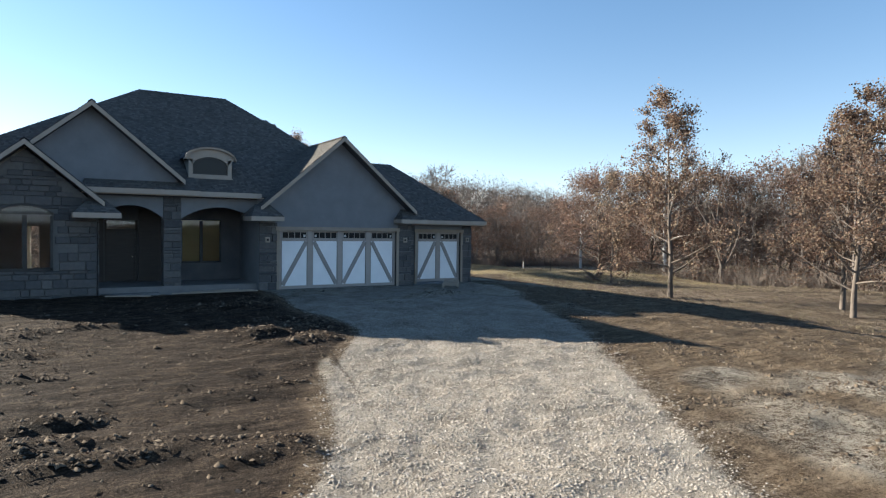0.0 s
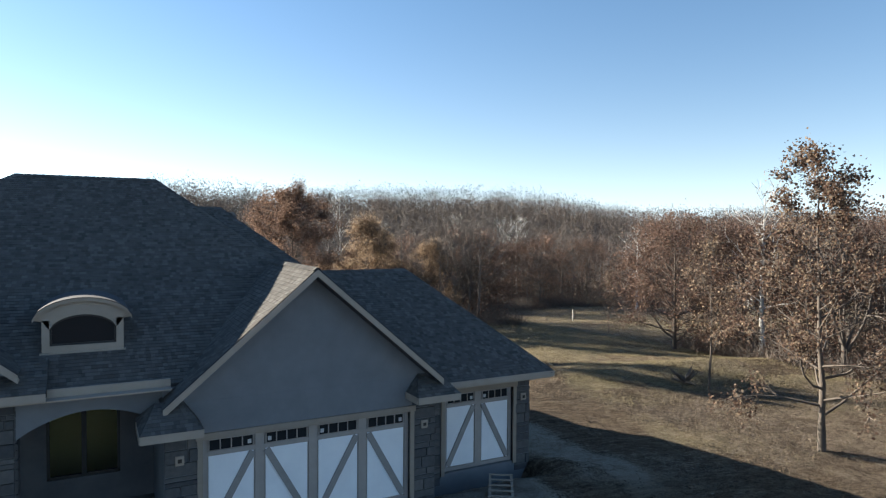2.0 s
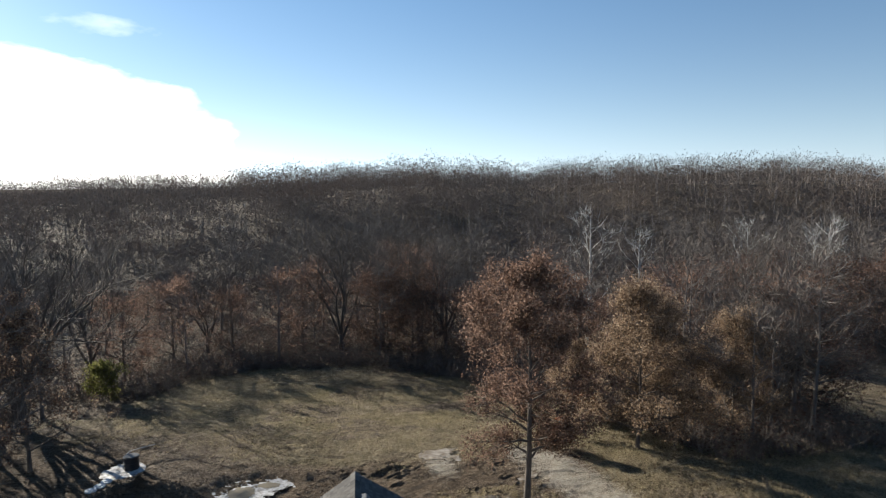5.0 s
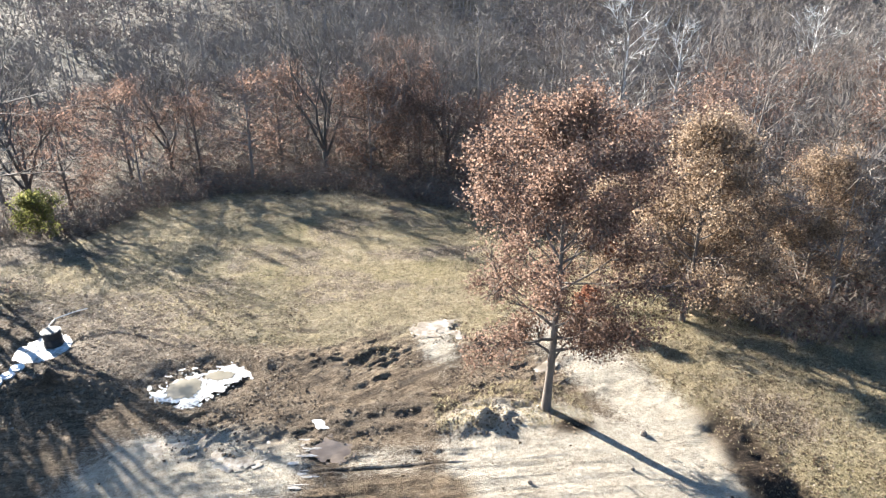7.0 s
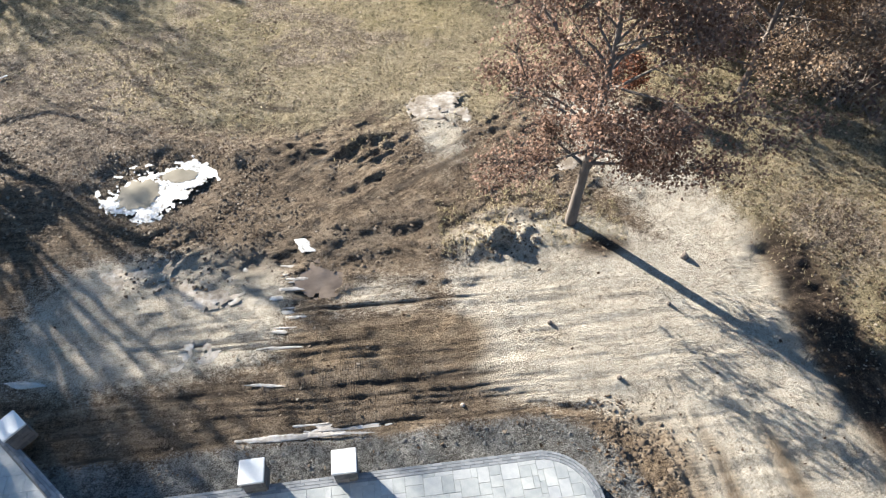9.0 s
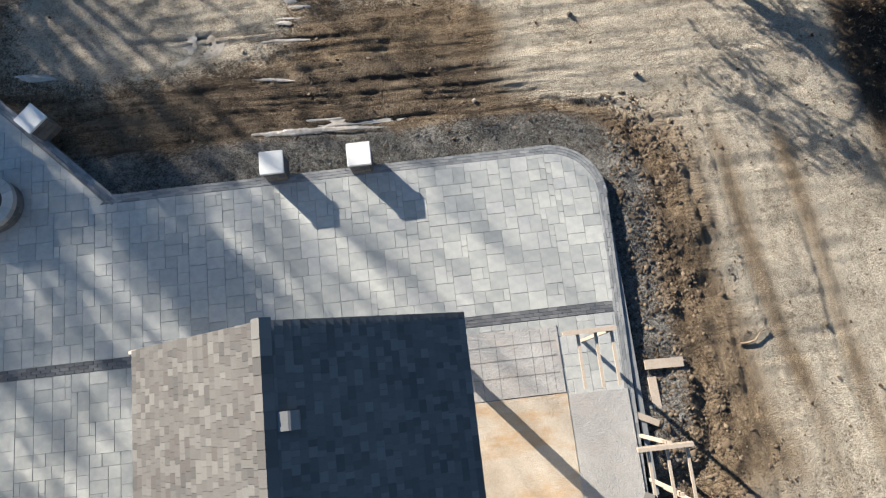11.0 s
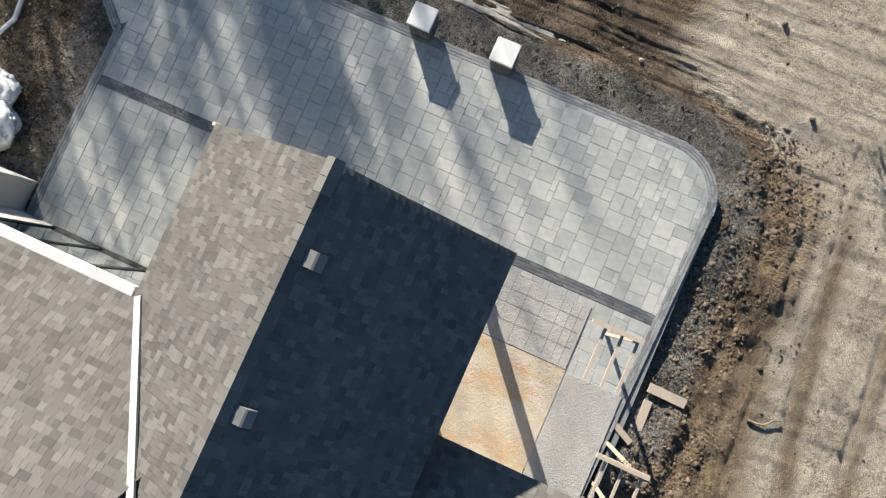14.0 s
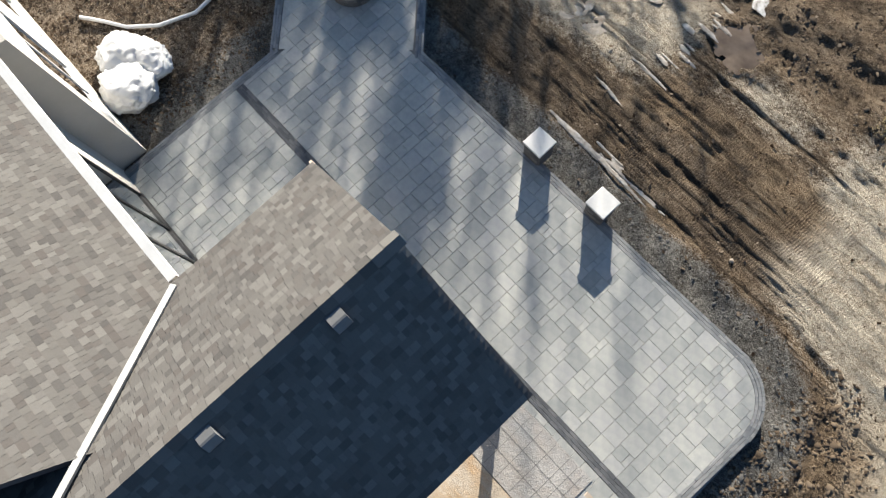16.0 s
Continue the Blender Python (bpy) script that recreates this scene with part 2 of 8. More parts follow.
    c = m.mix(soft("grass"), dirt, m.mix(m.ramp(big, [(0.48, (0, 0, 0)), (0.66, (0.7, 0.7, 0.7))]), grass, green))
    c = m.mix(soft("leafy"), c, leafy)
    c = m.mix(soft("pale", 1.3, 0.3, 0.7), c, pale)
    c = m.mix(soft("brown", 1.0), c, brown)
    c = m.mix(soft("clay", 1.2), c, clay)
    c = m.mix(soft("gravel", 0.5), c, grav)
    wf = soft("wet", 1.0)
    c = m.mix(wf, c, wet)
    # dark yard loam; also paints the house's shadow strip before the porch
    c = m.mix(soft("loam_and_shade", 0.5), c, m.ramp(drag, [(0.41, (0.010, 0.007, 0.005)), (0.475, (0.031, 0.021, 0.0145)), (0.525, (0.052, 0.036, 0.025)), (0.60, (0.15, 0.11, 0.077))]))
    rf = soft("rut", 0.5, 0.3, 0.6)
    c = m.mix(m.math("MULTIPLY", rf, 0.75), c, (0.055, 0.04, 0.028))
    m.color(c)
    m.rough(m.ramp(m.math("MAXIMUM", wf, rf), [(0.0, (0.95,) * 3), (1.0, (0.8,) * 3)]))
    m.bump(m.math("ADD", m.math("ADD", m.math("MULTIPLY", small, 0.8), m.math("MULTIPLY", fine, 0.9)), m.math("ADD", m.math("ADD", m.math("MULTIPLY", clod, 0.5), m.math("MULTIPLY", streak, 1.1)), m.math("ADD", m.math("MULTIPLY", tread, 0.42), m.math("MULTIPLY", crumb, 0.9)))), 1.0, 0.14)
    return m.m


def leaf_mat(name, stops, gloss=0.8):
    m = Mat(name, gloss, 0, 0.35)
    tint = m.ramp(m.island(), stops)
    m.color(tint)
    thin = m.n("ShaderNodeBsdfTranslucent")
    m.l(tint, thin.inputs["Color"])
    both = m.n("ShaderNodeMixShader")
    both.inputs[0].default_value = 0.68
    m.l(m.b.outputs[0], both.inputs[1])
    m.l(thin.outputs[0], both.inputs[2])
    m.l(both.outputs[0], m.t.nodes["Material Output"].inputs["Surface"])
    return m.m


M_SOIL = ground_mat()
M_SHINGLE, M_SHINGLE_P = shingle_mat("asphalt_shingle", False), shingle_mat("asphalt_shingle_tab", True)
M_FELT = simple("roof_underlay", (0.05, 0.05, 0.055), (0.08, 0.08, 0.085), 3, 0.95)
M_PAVER, M_PAVER_P = paver_mat("paver", False), paver_mat("paver_piece", True)
M_DARKP, M_DARKP_P = paver_mat("charcoal_brick", False, "dark"), paver_mat("charcoal_brick_piece", True, "dark")
M_EDGE, M_EDGE_P = paver_mat("edge_brick", False, "edge"), paver_mat("edge_brick_piece", True, "edge")
M_SAND = simple("joint_sand", (0.10, 0.10, 0.098), (0.155, 0.152, 0.148), 9, 0.95)
M_STONE, M_STONE_P = stone_mat("ledge_stone", False), stone_mat("ledge_stone_piece", True)
M_MORTAR = simple("mortar", (0.095, 0.094, 0.091), (0.15, 0.147, 0.142), 10, 0.95, bump=0.3)
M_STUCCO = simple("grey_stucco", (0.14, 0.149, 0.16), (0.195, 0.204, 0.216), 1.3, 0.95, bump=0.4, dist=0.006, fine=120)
# porch wall: the dimness under the porch roof is put into this colour
M_PORCH_SHADE = simple("shade_darkened_stucco", (0.075, 0.077, 0.082), (0.12, 0.12, 0.124), 1.6, 0.95, bump=0.5, dist=0.008, fine=60)
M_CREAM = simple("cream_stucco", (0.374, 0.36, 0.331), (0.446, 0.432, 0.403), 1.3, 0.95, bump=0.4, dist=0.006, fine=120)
M_INNER = simple("yellowish_drywall", (0.42, 0.37, 0.17), (0.52, 0.46, 0.23), 1.3, 0.95)
M_TRIM = simple("tan_trim", (0.23, 0.187, 0.148), (0.295, 0.245, 0.198), 2.5, 0.7)
M_FASCIA = simple("beige_fascia", (0.288, 0.241, 0.194), (0.353, 0.299, 0.248), 2.5, 0.6)
M_SOFFIT = simple("soffit", (0.30, 0.24, 0.19), (0.38, 0.31, 0.25), 3, 0.8)
M_WHITE = simple("white_metal", (0.42, 0.42, 0.415), (0.52, 0.52, 0.515), 2.0, 0.45)
M_DOORW = simple("white_door_panel", (0.70, 0.71, 0.73), (0.80, 0.81, 0.82), 1.5, 0.5, bump=0.08)
M_DOORT = simple("taupe_door_rail", (0.27, 0.24, 0.22), (0.34, 0.305, 0.28), 3.0, 0.6)
M_BRACE = simple("grey_door_brace", (0.21, 0.195, 0.185), (0.28, 0.262, 0.25), 3.0, 0.6)
M_DARKW = simple("dark_wood_door", (0.014, 0.010, 0.008), (0.034, 0.025, 0.02), 2.0, 0.5, stretch=(1, 1, 8))
M_BLACK = simple("black_frame", (0.012, 0.012, 0.013), (0.03, 0.03, 0.03), 5, 0.5)
M_CONC = simple("concrete", (0.13, 0.128, 0.125), (0.20, 0.196, 0.19), 2.2, 0.9, bump=0.3)
M_CAP = simple("pillar_cap_stone", (0.42, 0.42, 0.41), (0.52, 0.52, 0.51), 5, 0.8)
M_LUMBER = simple("pine_lumber", (0.245, 0.2, 0.158), (0.345, 0.292, 0.238), 2.0, 0.75, stretch=(14, 14, 14), fine=30)
def osb_mat(name, a, b, stain):
    m = Mat(name, 0.9, 0, 0.3)
    flake = m.noise(38, 3, 0.7)
    cloud = m.noise(0.9, 5, 0.65)
    rust = m.noise(1.7, 5, 0.7, stretch=(0.6, 1.5, 1))
    c = m.ramp(m.math("ADD", m.math("MULTIPLY", flake, 0.4), m.math("MULTIPLY", cloud, 0.6)), [(0.35, a), (0.65, b)])
    m.color(m.mix(m.ramp(rust, [(0.48, (0, 0, 0)), (0.66, (0.8,) * 3)]), c, stain))
    m.bump(m.math("ADD", flake, m.noise(11, 4, 0.8)), 0.9, 0.012)
    return m.m


M_OSB = osb_mat("stained_board", (0.27, 0.225, 0.175), (0.40, 0.352, 0.292), (0.30, 0.20, 0.11))
M_OSBG = osb_mat("grey_board", (0.195, 0.19, 0.185), (0.32, 0.312, 0.30), (0.27, 0.245, 0.225))
M_BARK = simple("oak_bark", (0.06, 0.048, 0.04), (0.145, 0.12, 0.10), 5, 0.95, bump=0.8, dist=0.02, fine=25, stretch=(1, 1, 0.3))
M_TWIG = simple("grey_twigs", (0.095, 0.08, 0.07), (0.185, 0.16, 0.142), 0.6, 0.95, bump=0)
M_DARKB = simple("dark_bark", (0.05, 0.042, 0.037), (0.115, 0.098, 0.085), 3, 0.95, bump=0)
M_BRUSH = simple("brown_brush", (0.095, 0.077, 0.065), (0.19, 0.157, 0.132), 0.6, 0.95, bump=0)
M_PALEB = simple("pale_bark", (0.29, 0.277, 0.255), (0.50, 0.485, 0.46), 2, 0.9, bump=0.2)
M_BAG = simple("white_plastic", (0.48, 0.48, 0.48), (0.58, 0.58, 0.575), 3, 0.45, bump=0.4, dist=0.02, fine=14)
M_PIPE = simple("white_pipe", (0.528, 0.528, 0.528), (0.64, 0.64, 0.64), 4, 0.4)
M_TANK = simple("black_plastic", (0.012, 0.012, 0.014), (0.03, 0.03, 0.032), 5, 0.4)
M_STONEG = Mat("gravel_stones", 0.9, 0, 0.3)
M_STONEG.color(M_STONEG.ramp(M_STONEG.island(), [(0.0, (0.18, 0.148, 0.117)), (0.35, (0.27, 0.232, 0.19)), (0.7, (0.345, 0.306, 0.257)), (1.0, (0.43, 0.39, 0.34))]))
M_STONEG = M_STONEG.m
M_CLOD = Mat("clods", 0.95, 0, 0.2)
M_CLOD.color(M_CLOD.ramp(M_CLOD.island(), [(0.0, (0.04, 0.028, 0.02)), (0.5, (0.095, 0.07, 0.048)), (1.0, (0.165, 0.127, 0.09))]))
M_CLOD = M_CLOD.m
M_OAK = leaf_mat("dry_oak_leaves", [(0.0, (0.088, 0.053, 0.038)), (0.35, (0.145, 0.091, 0.067)), (0.7, (0.189, 0.123, 0.095)), (1.0, (0.238, 0.167, 0.131))])
M_OAKY = leaf_mat("tan_oak_leaves", [(0.0, (0.132, 0.089, 0.060)), (0.4, (0.218, 0.154, 0.104)), (0.7, (0.279, 0.205, 0.144)), (1.0, (0.351, 0.270, 0.199))])
M_OAKW = leaf_mat("russet_oak_leaves", [(0.0, (0.086, 0.051, 0.039)), (0.4, (0.147, 0.092, 0.069)), (0.7, (0.190, 0.123, 0.095)), (1.0, (0.242, 0.171, 0.141))])
M_OAKT = leaf_mat("mottled_oak_leaves", [(0.0, (0.083, 0.048, 0.035)), (0.35, (0.138, 0.088, 0.066)), (0.6, (0.187, 0.127, 0.094)), (0.8, (0.286, 0.220, 0.154)), (1.0, (0.220, 0.160, 0.127))])
M_GREENL = leaf_mat("yellow_green_leaves", [(0.0, (0.10, 0.11, 0.03)), (0.6, (0.17, 0.17, 0.055)), (1.0, (0.24, 0.22, 0.09))])
M_OAKR = leaf_mat("russet_leaves", [(0.0, (0.086, 0.029, 0.018)), (0.5, (0.18, 0.072, 0.043)), (1.0, (0.259, 0.137, 0.086))])
M_STRAW = leaf_mat("dry_grass", [(0.0, (0.17, 0.135, 0.075)), (0.4, (0.29, 0.24, 0.15)), (0.8, (0.41, 0.35, 0.24)), (1.0, (0.20, 0.185, 0.085))], 0.8)
dead = Mat("dead_wood", 0.85)
dead.color(dead.ramp(dead.noise(9, 5), [(0.35, (0.10, 0.07, 0.046)), (0.7, (0.22, 0.165, 0.115))]))
dead.bump(dead.noise(40, 3), 0.5, 0.02)
M_DEADWOOD = dead.m
M_CLAYL = simple("grey_clay", (0.055, 0.053, 0.05), (0.15, 0.145, 0.135), 12, 0.95, bump=0.5)
M_FALLEN = leaf_mat("fallen_leaves", [(0.0, (0.055, 0.034, 0.022)), (0.45, (0.12, 0.082, 0.054)), (0.8, (0.22, 0.165, 0.115)), (1.0, (0.40, 0.34, 0.275))], 0.6)

glass = Mat("window_glass", 0.03, 0, 0.5)
glass.color((0.9, 0.95, 0.95))
glass.b.inputs["Transmission Weight"].default_value = 1.0
glass.b.inputs["IOR"].default_value = 1.45
M_GLASS = glass.m
water = Mat("muddy_water", 0.6, 0, 0.05)
water.color(water.ramp(water.noise(1.2, 4), [(0.35, (0.16, 0.138, 0.1)), (0.7, (0.225, 0.195, 0.148))]))
M_WATER = water.m
muddy = Mat("brown_puddle_water", 0.12, 0, 0.5)
muddy.color(muddy.ramp(muddy.noise(2.0, 5), [(0.35, (0.085, 0.062, 0.043)), (0.7, (0.15, 0.115, 0.083))]))
M_MUDW = muddy.m
slime = Mat("grey_slurry", 0.35, 0, 0.5)
slime.color(slime.ramp(slime.noise(3.6, 9, 0.78), [(0.36, (0.13, 0.105, 0.08)), (0.46, (0.22, 0.195, 0.165)), (0.56, (0.27, 0.25, 0.225)), (0.68, (0.38, 0.365, 0.345))]))
slime.bump(slime.noise(12, 4, 0.6), 0.7, 0.03)
M_SLURRY = slime.m
crust = Mat("white_slurry_crust", 0.5, 0, 0.4)
crust.color(crust.ramp(crust.noise(4.5, 8, 0.75), [(0.38, (0.12, 0.105, 0.086)), (0.46, (0.30, 0.285, 0.265)), (0.54, (0.43, 0.425, 0.412)), (0.64, (0.54, 0.54, 0.54))]))
crust.bump(crust.noise(14, 4, 0.6), 0.6, 0.03)
M_CRUST = crust.m
# pale dried slurry; on the mud its colour also stands for mirrored sky
film = Mat("slurry_and_sky_sheen", 0.75, 0, 0.2)
film.color(film.ramp(film.noise(2.2, 8, 0.75), [(0.40, (0.13, 0.102, 0.074)), (0.50, (0.215, 0.182, 0.145)), (0.58, (0.30, 0.268, 0.228)), (0.66, (0.38, 0.352, 0.315))]))
film.bump(film.noise(9, 5, 0.7), 0.6, 0.03)
M_FILM = film.m


# ---------------------------------------------------------------- building blocks
def mesh_ob(name, verts, faces, mat, parent=None, label="", mats=None, midx=None, smooth=False):
    me = bpy.data.meshes.new(name)
    me.from_pydata([tuple(v) for v in verts], [], [tuple(f) for f in faces])
    for mt in (mats or [mat]):
        me.materials.append(mt)
    if midx is not None:
        me.polygons.foreach_set("material_index", midx)
    if smooth:
        me.polygons.foreach_set("use_smooth", [True] * len(me.polygons))
    me.update()
    ob = new(name, me)
    if parent:
        ob.parent = parent
    if label:
        ob["label"] = label
    return ob


def part(name, bm, mat, parent, label="", smooth=False):
    me = bpy.data.meshes.new(name)
    bm.normal_update()
    bm.to_mesh(me)
    bm.free()
    me.materials.append(mat)
    if smooth:
        me.polygons.foreach_set("use_smooth", [True] * len(me.polygons))
    ob = new(name, me)
    if parent:
        ob.parent = parent
    if label:
        ob["label"] = label
    return ob


def box(bm, x0, y0, z0, x1, y1, z1, bevel=0.0):
    vs = [bm.verts.new((x, y, z)) for z in (z0, z1) for x, y in ((x0, y0), (x1, y0), (x1, y1), (x0, y1))]
    fs = [bm.faces.new([vs[i] for i in q]) for q in ((3, 2, 1, 0), (4, 5, 6, 7), (0, 1, 5, 4), (1, 2, 6, 5), (2, 3, 7, 6), (3, 0, 4, 7))]
    if bevel:
        es = {e for f in fs for e in f.edges}
        bmesh.ops.bevel(bm, geom=list(es), offset=bevel, segments=1, affect="EDGES")
    return vs


def boxes(*bs, bevel=0.0):
    bm = bmesh.new()
    for b in bs:
        box(bm, *b, bevel=bevel)
    return bm


def beam(bm, a, b, w, h, up=(0, 0, 1)):
    """A timber from a to b, w across and h high."""
    a, b = Vector(a), Vector(b)
    d = (b - a).normalized()
    s = d.cross(Vector(up))
    s = (s if s.length > 1e-4 else Vector((1, 0, 0))).normalized()
    u = s.cross(d)
    vs = [bm.verts.new(p + s * i * w / 2 + u * j * h / 2) for p in (a, b) for i, j in ((-1, -1), (1, -1), (1, 1), (-1, 1))]
    for q in ((3, 2, 1, 0), (4, 5, 6, 7), (0, 1, 5, 4), (1, 2, 6, 5), (2, 3, 7, 6), (3, 0, 4, 7)):
        bm.faces.new([vs[i] for i in q])


def prism(bm, pts, way):
    """A flat polygon pushed along way into a solid."""
    way = Vector(way)
    lo = [bm.verts.new(p) for p in pts]
    hi = [bm.verts.new(Vector(p) + way) for p in pts]
    bm.faces.new(lo[::-1])
    bm.faces.new(hi)
    n = len(pts)
    for i in range(n):
        bm.faces.new((lo[i], lo[(i + 1) % n], hi[(i + 1) % n], hi[i]))
    bmesh.ops.recalc_face_normals(bm, faces=bm.faces)


def thing(name, at=(0, 0, 0), label="", category="", group="", kind=""):
    ob = new(name)
    ob.location = at
    return tagged(ob, label, category, group, kind)


def inside(x, y, poly):
    """Which of the points x, y lie inside poly (numpy)."""
    c = np.zeros(np.shape(x), bool)
    j = len(poly) - 1
    for i in range(len(poly)):
        xi, yi = poly[i][:2]
        xj, yj = poly[j][:2]
        c ^= ((yi > y) != (yj > y)) & (x < (xj - xi) * (y - yi) / (yj - yi + 1e-12) + xi)
        j = i
    return c


def hash2(ix, iy, seed):
    h = (ix.astype(np.int64) * 374761393 + iy.astype(np.int64) * 668265263 + seed * 974711) & 0x7FFFFFFF
    h = ((h ^ (h >> 13)) * 1274126177) & 0x7FFFFFFF
    return ((h ^ (h >> 16)) & 0xFFFF) / 65535.0


def vnoise(x, y, seed=0):
    ix, iy = np.floor(x), np.floor(y)
    fx, fy = x - ix, y - iy
    fx, fy = fx * fx * (3 - 2 * fx), fy * fy * (3 - 2 * fy)
    a, b = hash2(ix, iy, seed), hash2(ix + 1, iy, seed)
    c, d = hash2(ix, iy + 1, seed), hash2(ix + 1, iy + 1, seed)
    return (a * (1 - fx) + b * fx) * (1 - fy) + (c * (1 - fx) + d * fx) * fy


def fbm(x, y, scale, octaves=4, seed=0):
    out, amp = np.zeros(np.shape(x)), 0.5
    for o in range(octaves):
        out += amp * vnoise(x / scale * 2 ** o, y / scale * 2 ** o, seed + o)
        amp *= 0.5
    return out / (1 - 0.5 ** octaves)


def sstep(a, b, v):
    t = np.clip((v - a) / (b - a), 0, 1)
    return t * t * (3 - 2 * t)


# ---------------------------------------------------------------- ground
PATIO_Z = -0.9


def patio_dist(x, y):
    """Distance outwards from the patio's rounded outline."""
    cx, cy, hx, hy, r = 9.3, 39.3, 6.85, 5.75, 1.3
    qx, qy = np.abs(x - cx) - hx + r, np.abs(y - cy) - hy + r
    return np.hypot(np.maximum(qx, 0), np.maximum(qy, 0)) + np.minimum(np.maximum(qx, qy), 0) - r


def ruts(x, y):
    """Where the mud is driven over, and the depth of the wheel ruts there."""
    d = patio_dist(x, y)
    wob = d + (fbm(x, y, 6.0, 3, 8) - 0.5) * 0.5 + (fbm(x, y, 0.9, 2, 10) - 0.5) * 0.10
    mud = sstep(0.7, 1.1, d) * (1 - sstep(4.6, 6.0, d)) * sstep(36, 40, y)
    rut = np.zeros(np.shape(x))
    for k, (at, wide, deep, x0, x1) in enumerate(((1.02, 0.06, 0.9, 5, 12.5), (1.22, 0.05, 0.6, 6, 15), (1.62, 0.05, 0.6, 4, 15.5), (1.92, 0.05, 0.7, 8, 16.5), (2.22, 0.09, 1.2, 7, 14.6), (2.48, 0.05, 0.7, 5, 12.0),
                                                (3.42, 0.07, 0.9, 7, 11.0), (3.62, 0.05, 0.6, 6.5, 9.5), (4.4, 0.05, 0.7, 9.5, 14), (2.95, 0.04, 0.5, 9, 14), (4.75, 0.05, 0.5, 11, 14), (1.36, 0.035, 0.4, 7, 15.5), (1.5, 0.035, 0.35, 8, 15.8), (1.76, 0.035, 0.4, 6, 15), (2.06, 0.035, 0.35, 9, 16.5), (2.35, 0.035, 0.4, 7, 15), (2.64, 0.035, 0.35, 8, 15), (3.1, 0.035, 0.3, 9, 14),
                                                (2.9, 0.09, 0.4, 15.5, 40), (3.25, 0.08, 0.3, 15.5, 40), (3.9, 0.09, 0.3, 16, 40), (5.1, 0.09, 0.25, 17, 40), (1.25, 0.1, 0.45, 16.2, 40), (1.75, 0.1, 0.5, 16.2, 40), (5.5, 0.08, 0.2, 17, 40))):
        run = sstep(x0 - 1.2, x0 + 0.6, x) * sstep(x1 + 1.2, x1 - 0.6, x)
        gap = 0.35 + 0.65 * sstep(0.28, 0.5, fbm(x * 0.3, y * 0.5, 1.1, 2, 90 + k))
        rut = np.maximum(rut, np.exp(-((wob - at) / wide) ** 2) * deep * run * gap)
    comb = (0.5 + 0.5 * np.sin(wob * 2 * math.pi / 0.17)) ** 3 * sstep(0.9, 1.2, d) * sstep(2.9, 2.2, d) * sstep(0.35, 0.6, fbm(x * 0.35, y, 0.9, 2, 89)) * sstep(16.5, 14, x)
    return mud, np.maximum(rut, 0.3 * comb)


# wheel tracks on the dirt beside the patio: half-width, depth, line
RUT_A = [(18.4, 46.4), (18.66, 44.36), (18.79, 42.8), (18.93, 41.7), (19.03, 40.8), (19.41, 38.7), (19.6, 36.0), (19.9, 30.0)]
RUT_B = [(19.8, 46.2), (20.12, 43.96), (20.19, 43.1), (20.32, 42.0), (20.5, 39.0), (20.6, 34.0)]
RUT_C = [(16.9, 45.2), (17.35, 44.1), (17.6, 43.1), (17.6, 42.3), (17.4, 41.4), (17.3, 39.5), (17.4, 37.0)]
TRACKS = [(0.05, 0.045, RUT_A), (0.045, 0.03, [(x + 0.36, y) for x, y in RUT_A]), (0.07, 0.05, RUT_B), (0.05, 0.025, [(x + 0.36, y) for x, y in RUT_B]),
          (0.14, 0.07, RUT_C), (0.08, 0.06, [(14.6, 46.3), (15.71, 46.05), (16.89, 45.82), (17.68, 45.15), (18.05, 44.2), (18.1, 43.0)]),
          (0.06, 0.05, [(18.1, 43.2), (18.3, 41.6), (18.25, 40.0), (18.4, 37.0)]), (0.09, 0.025, [(21.2, 45.0), (21.5, 42.5), (21.6, 39.0), (21.8, 34.0)])]


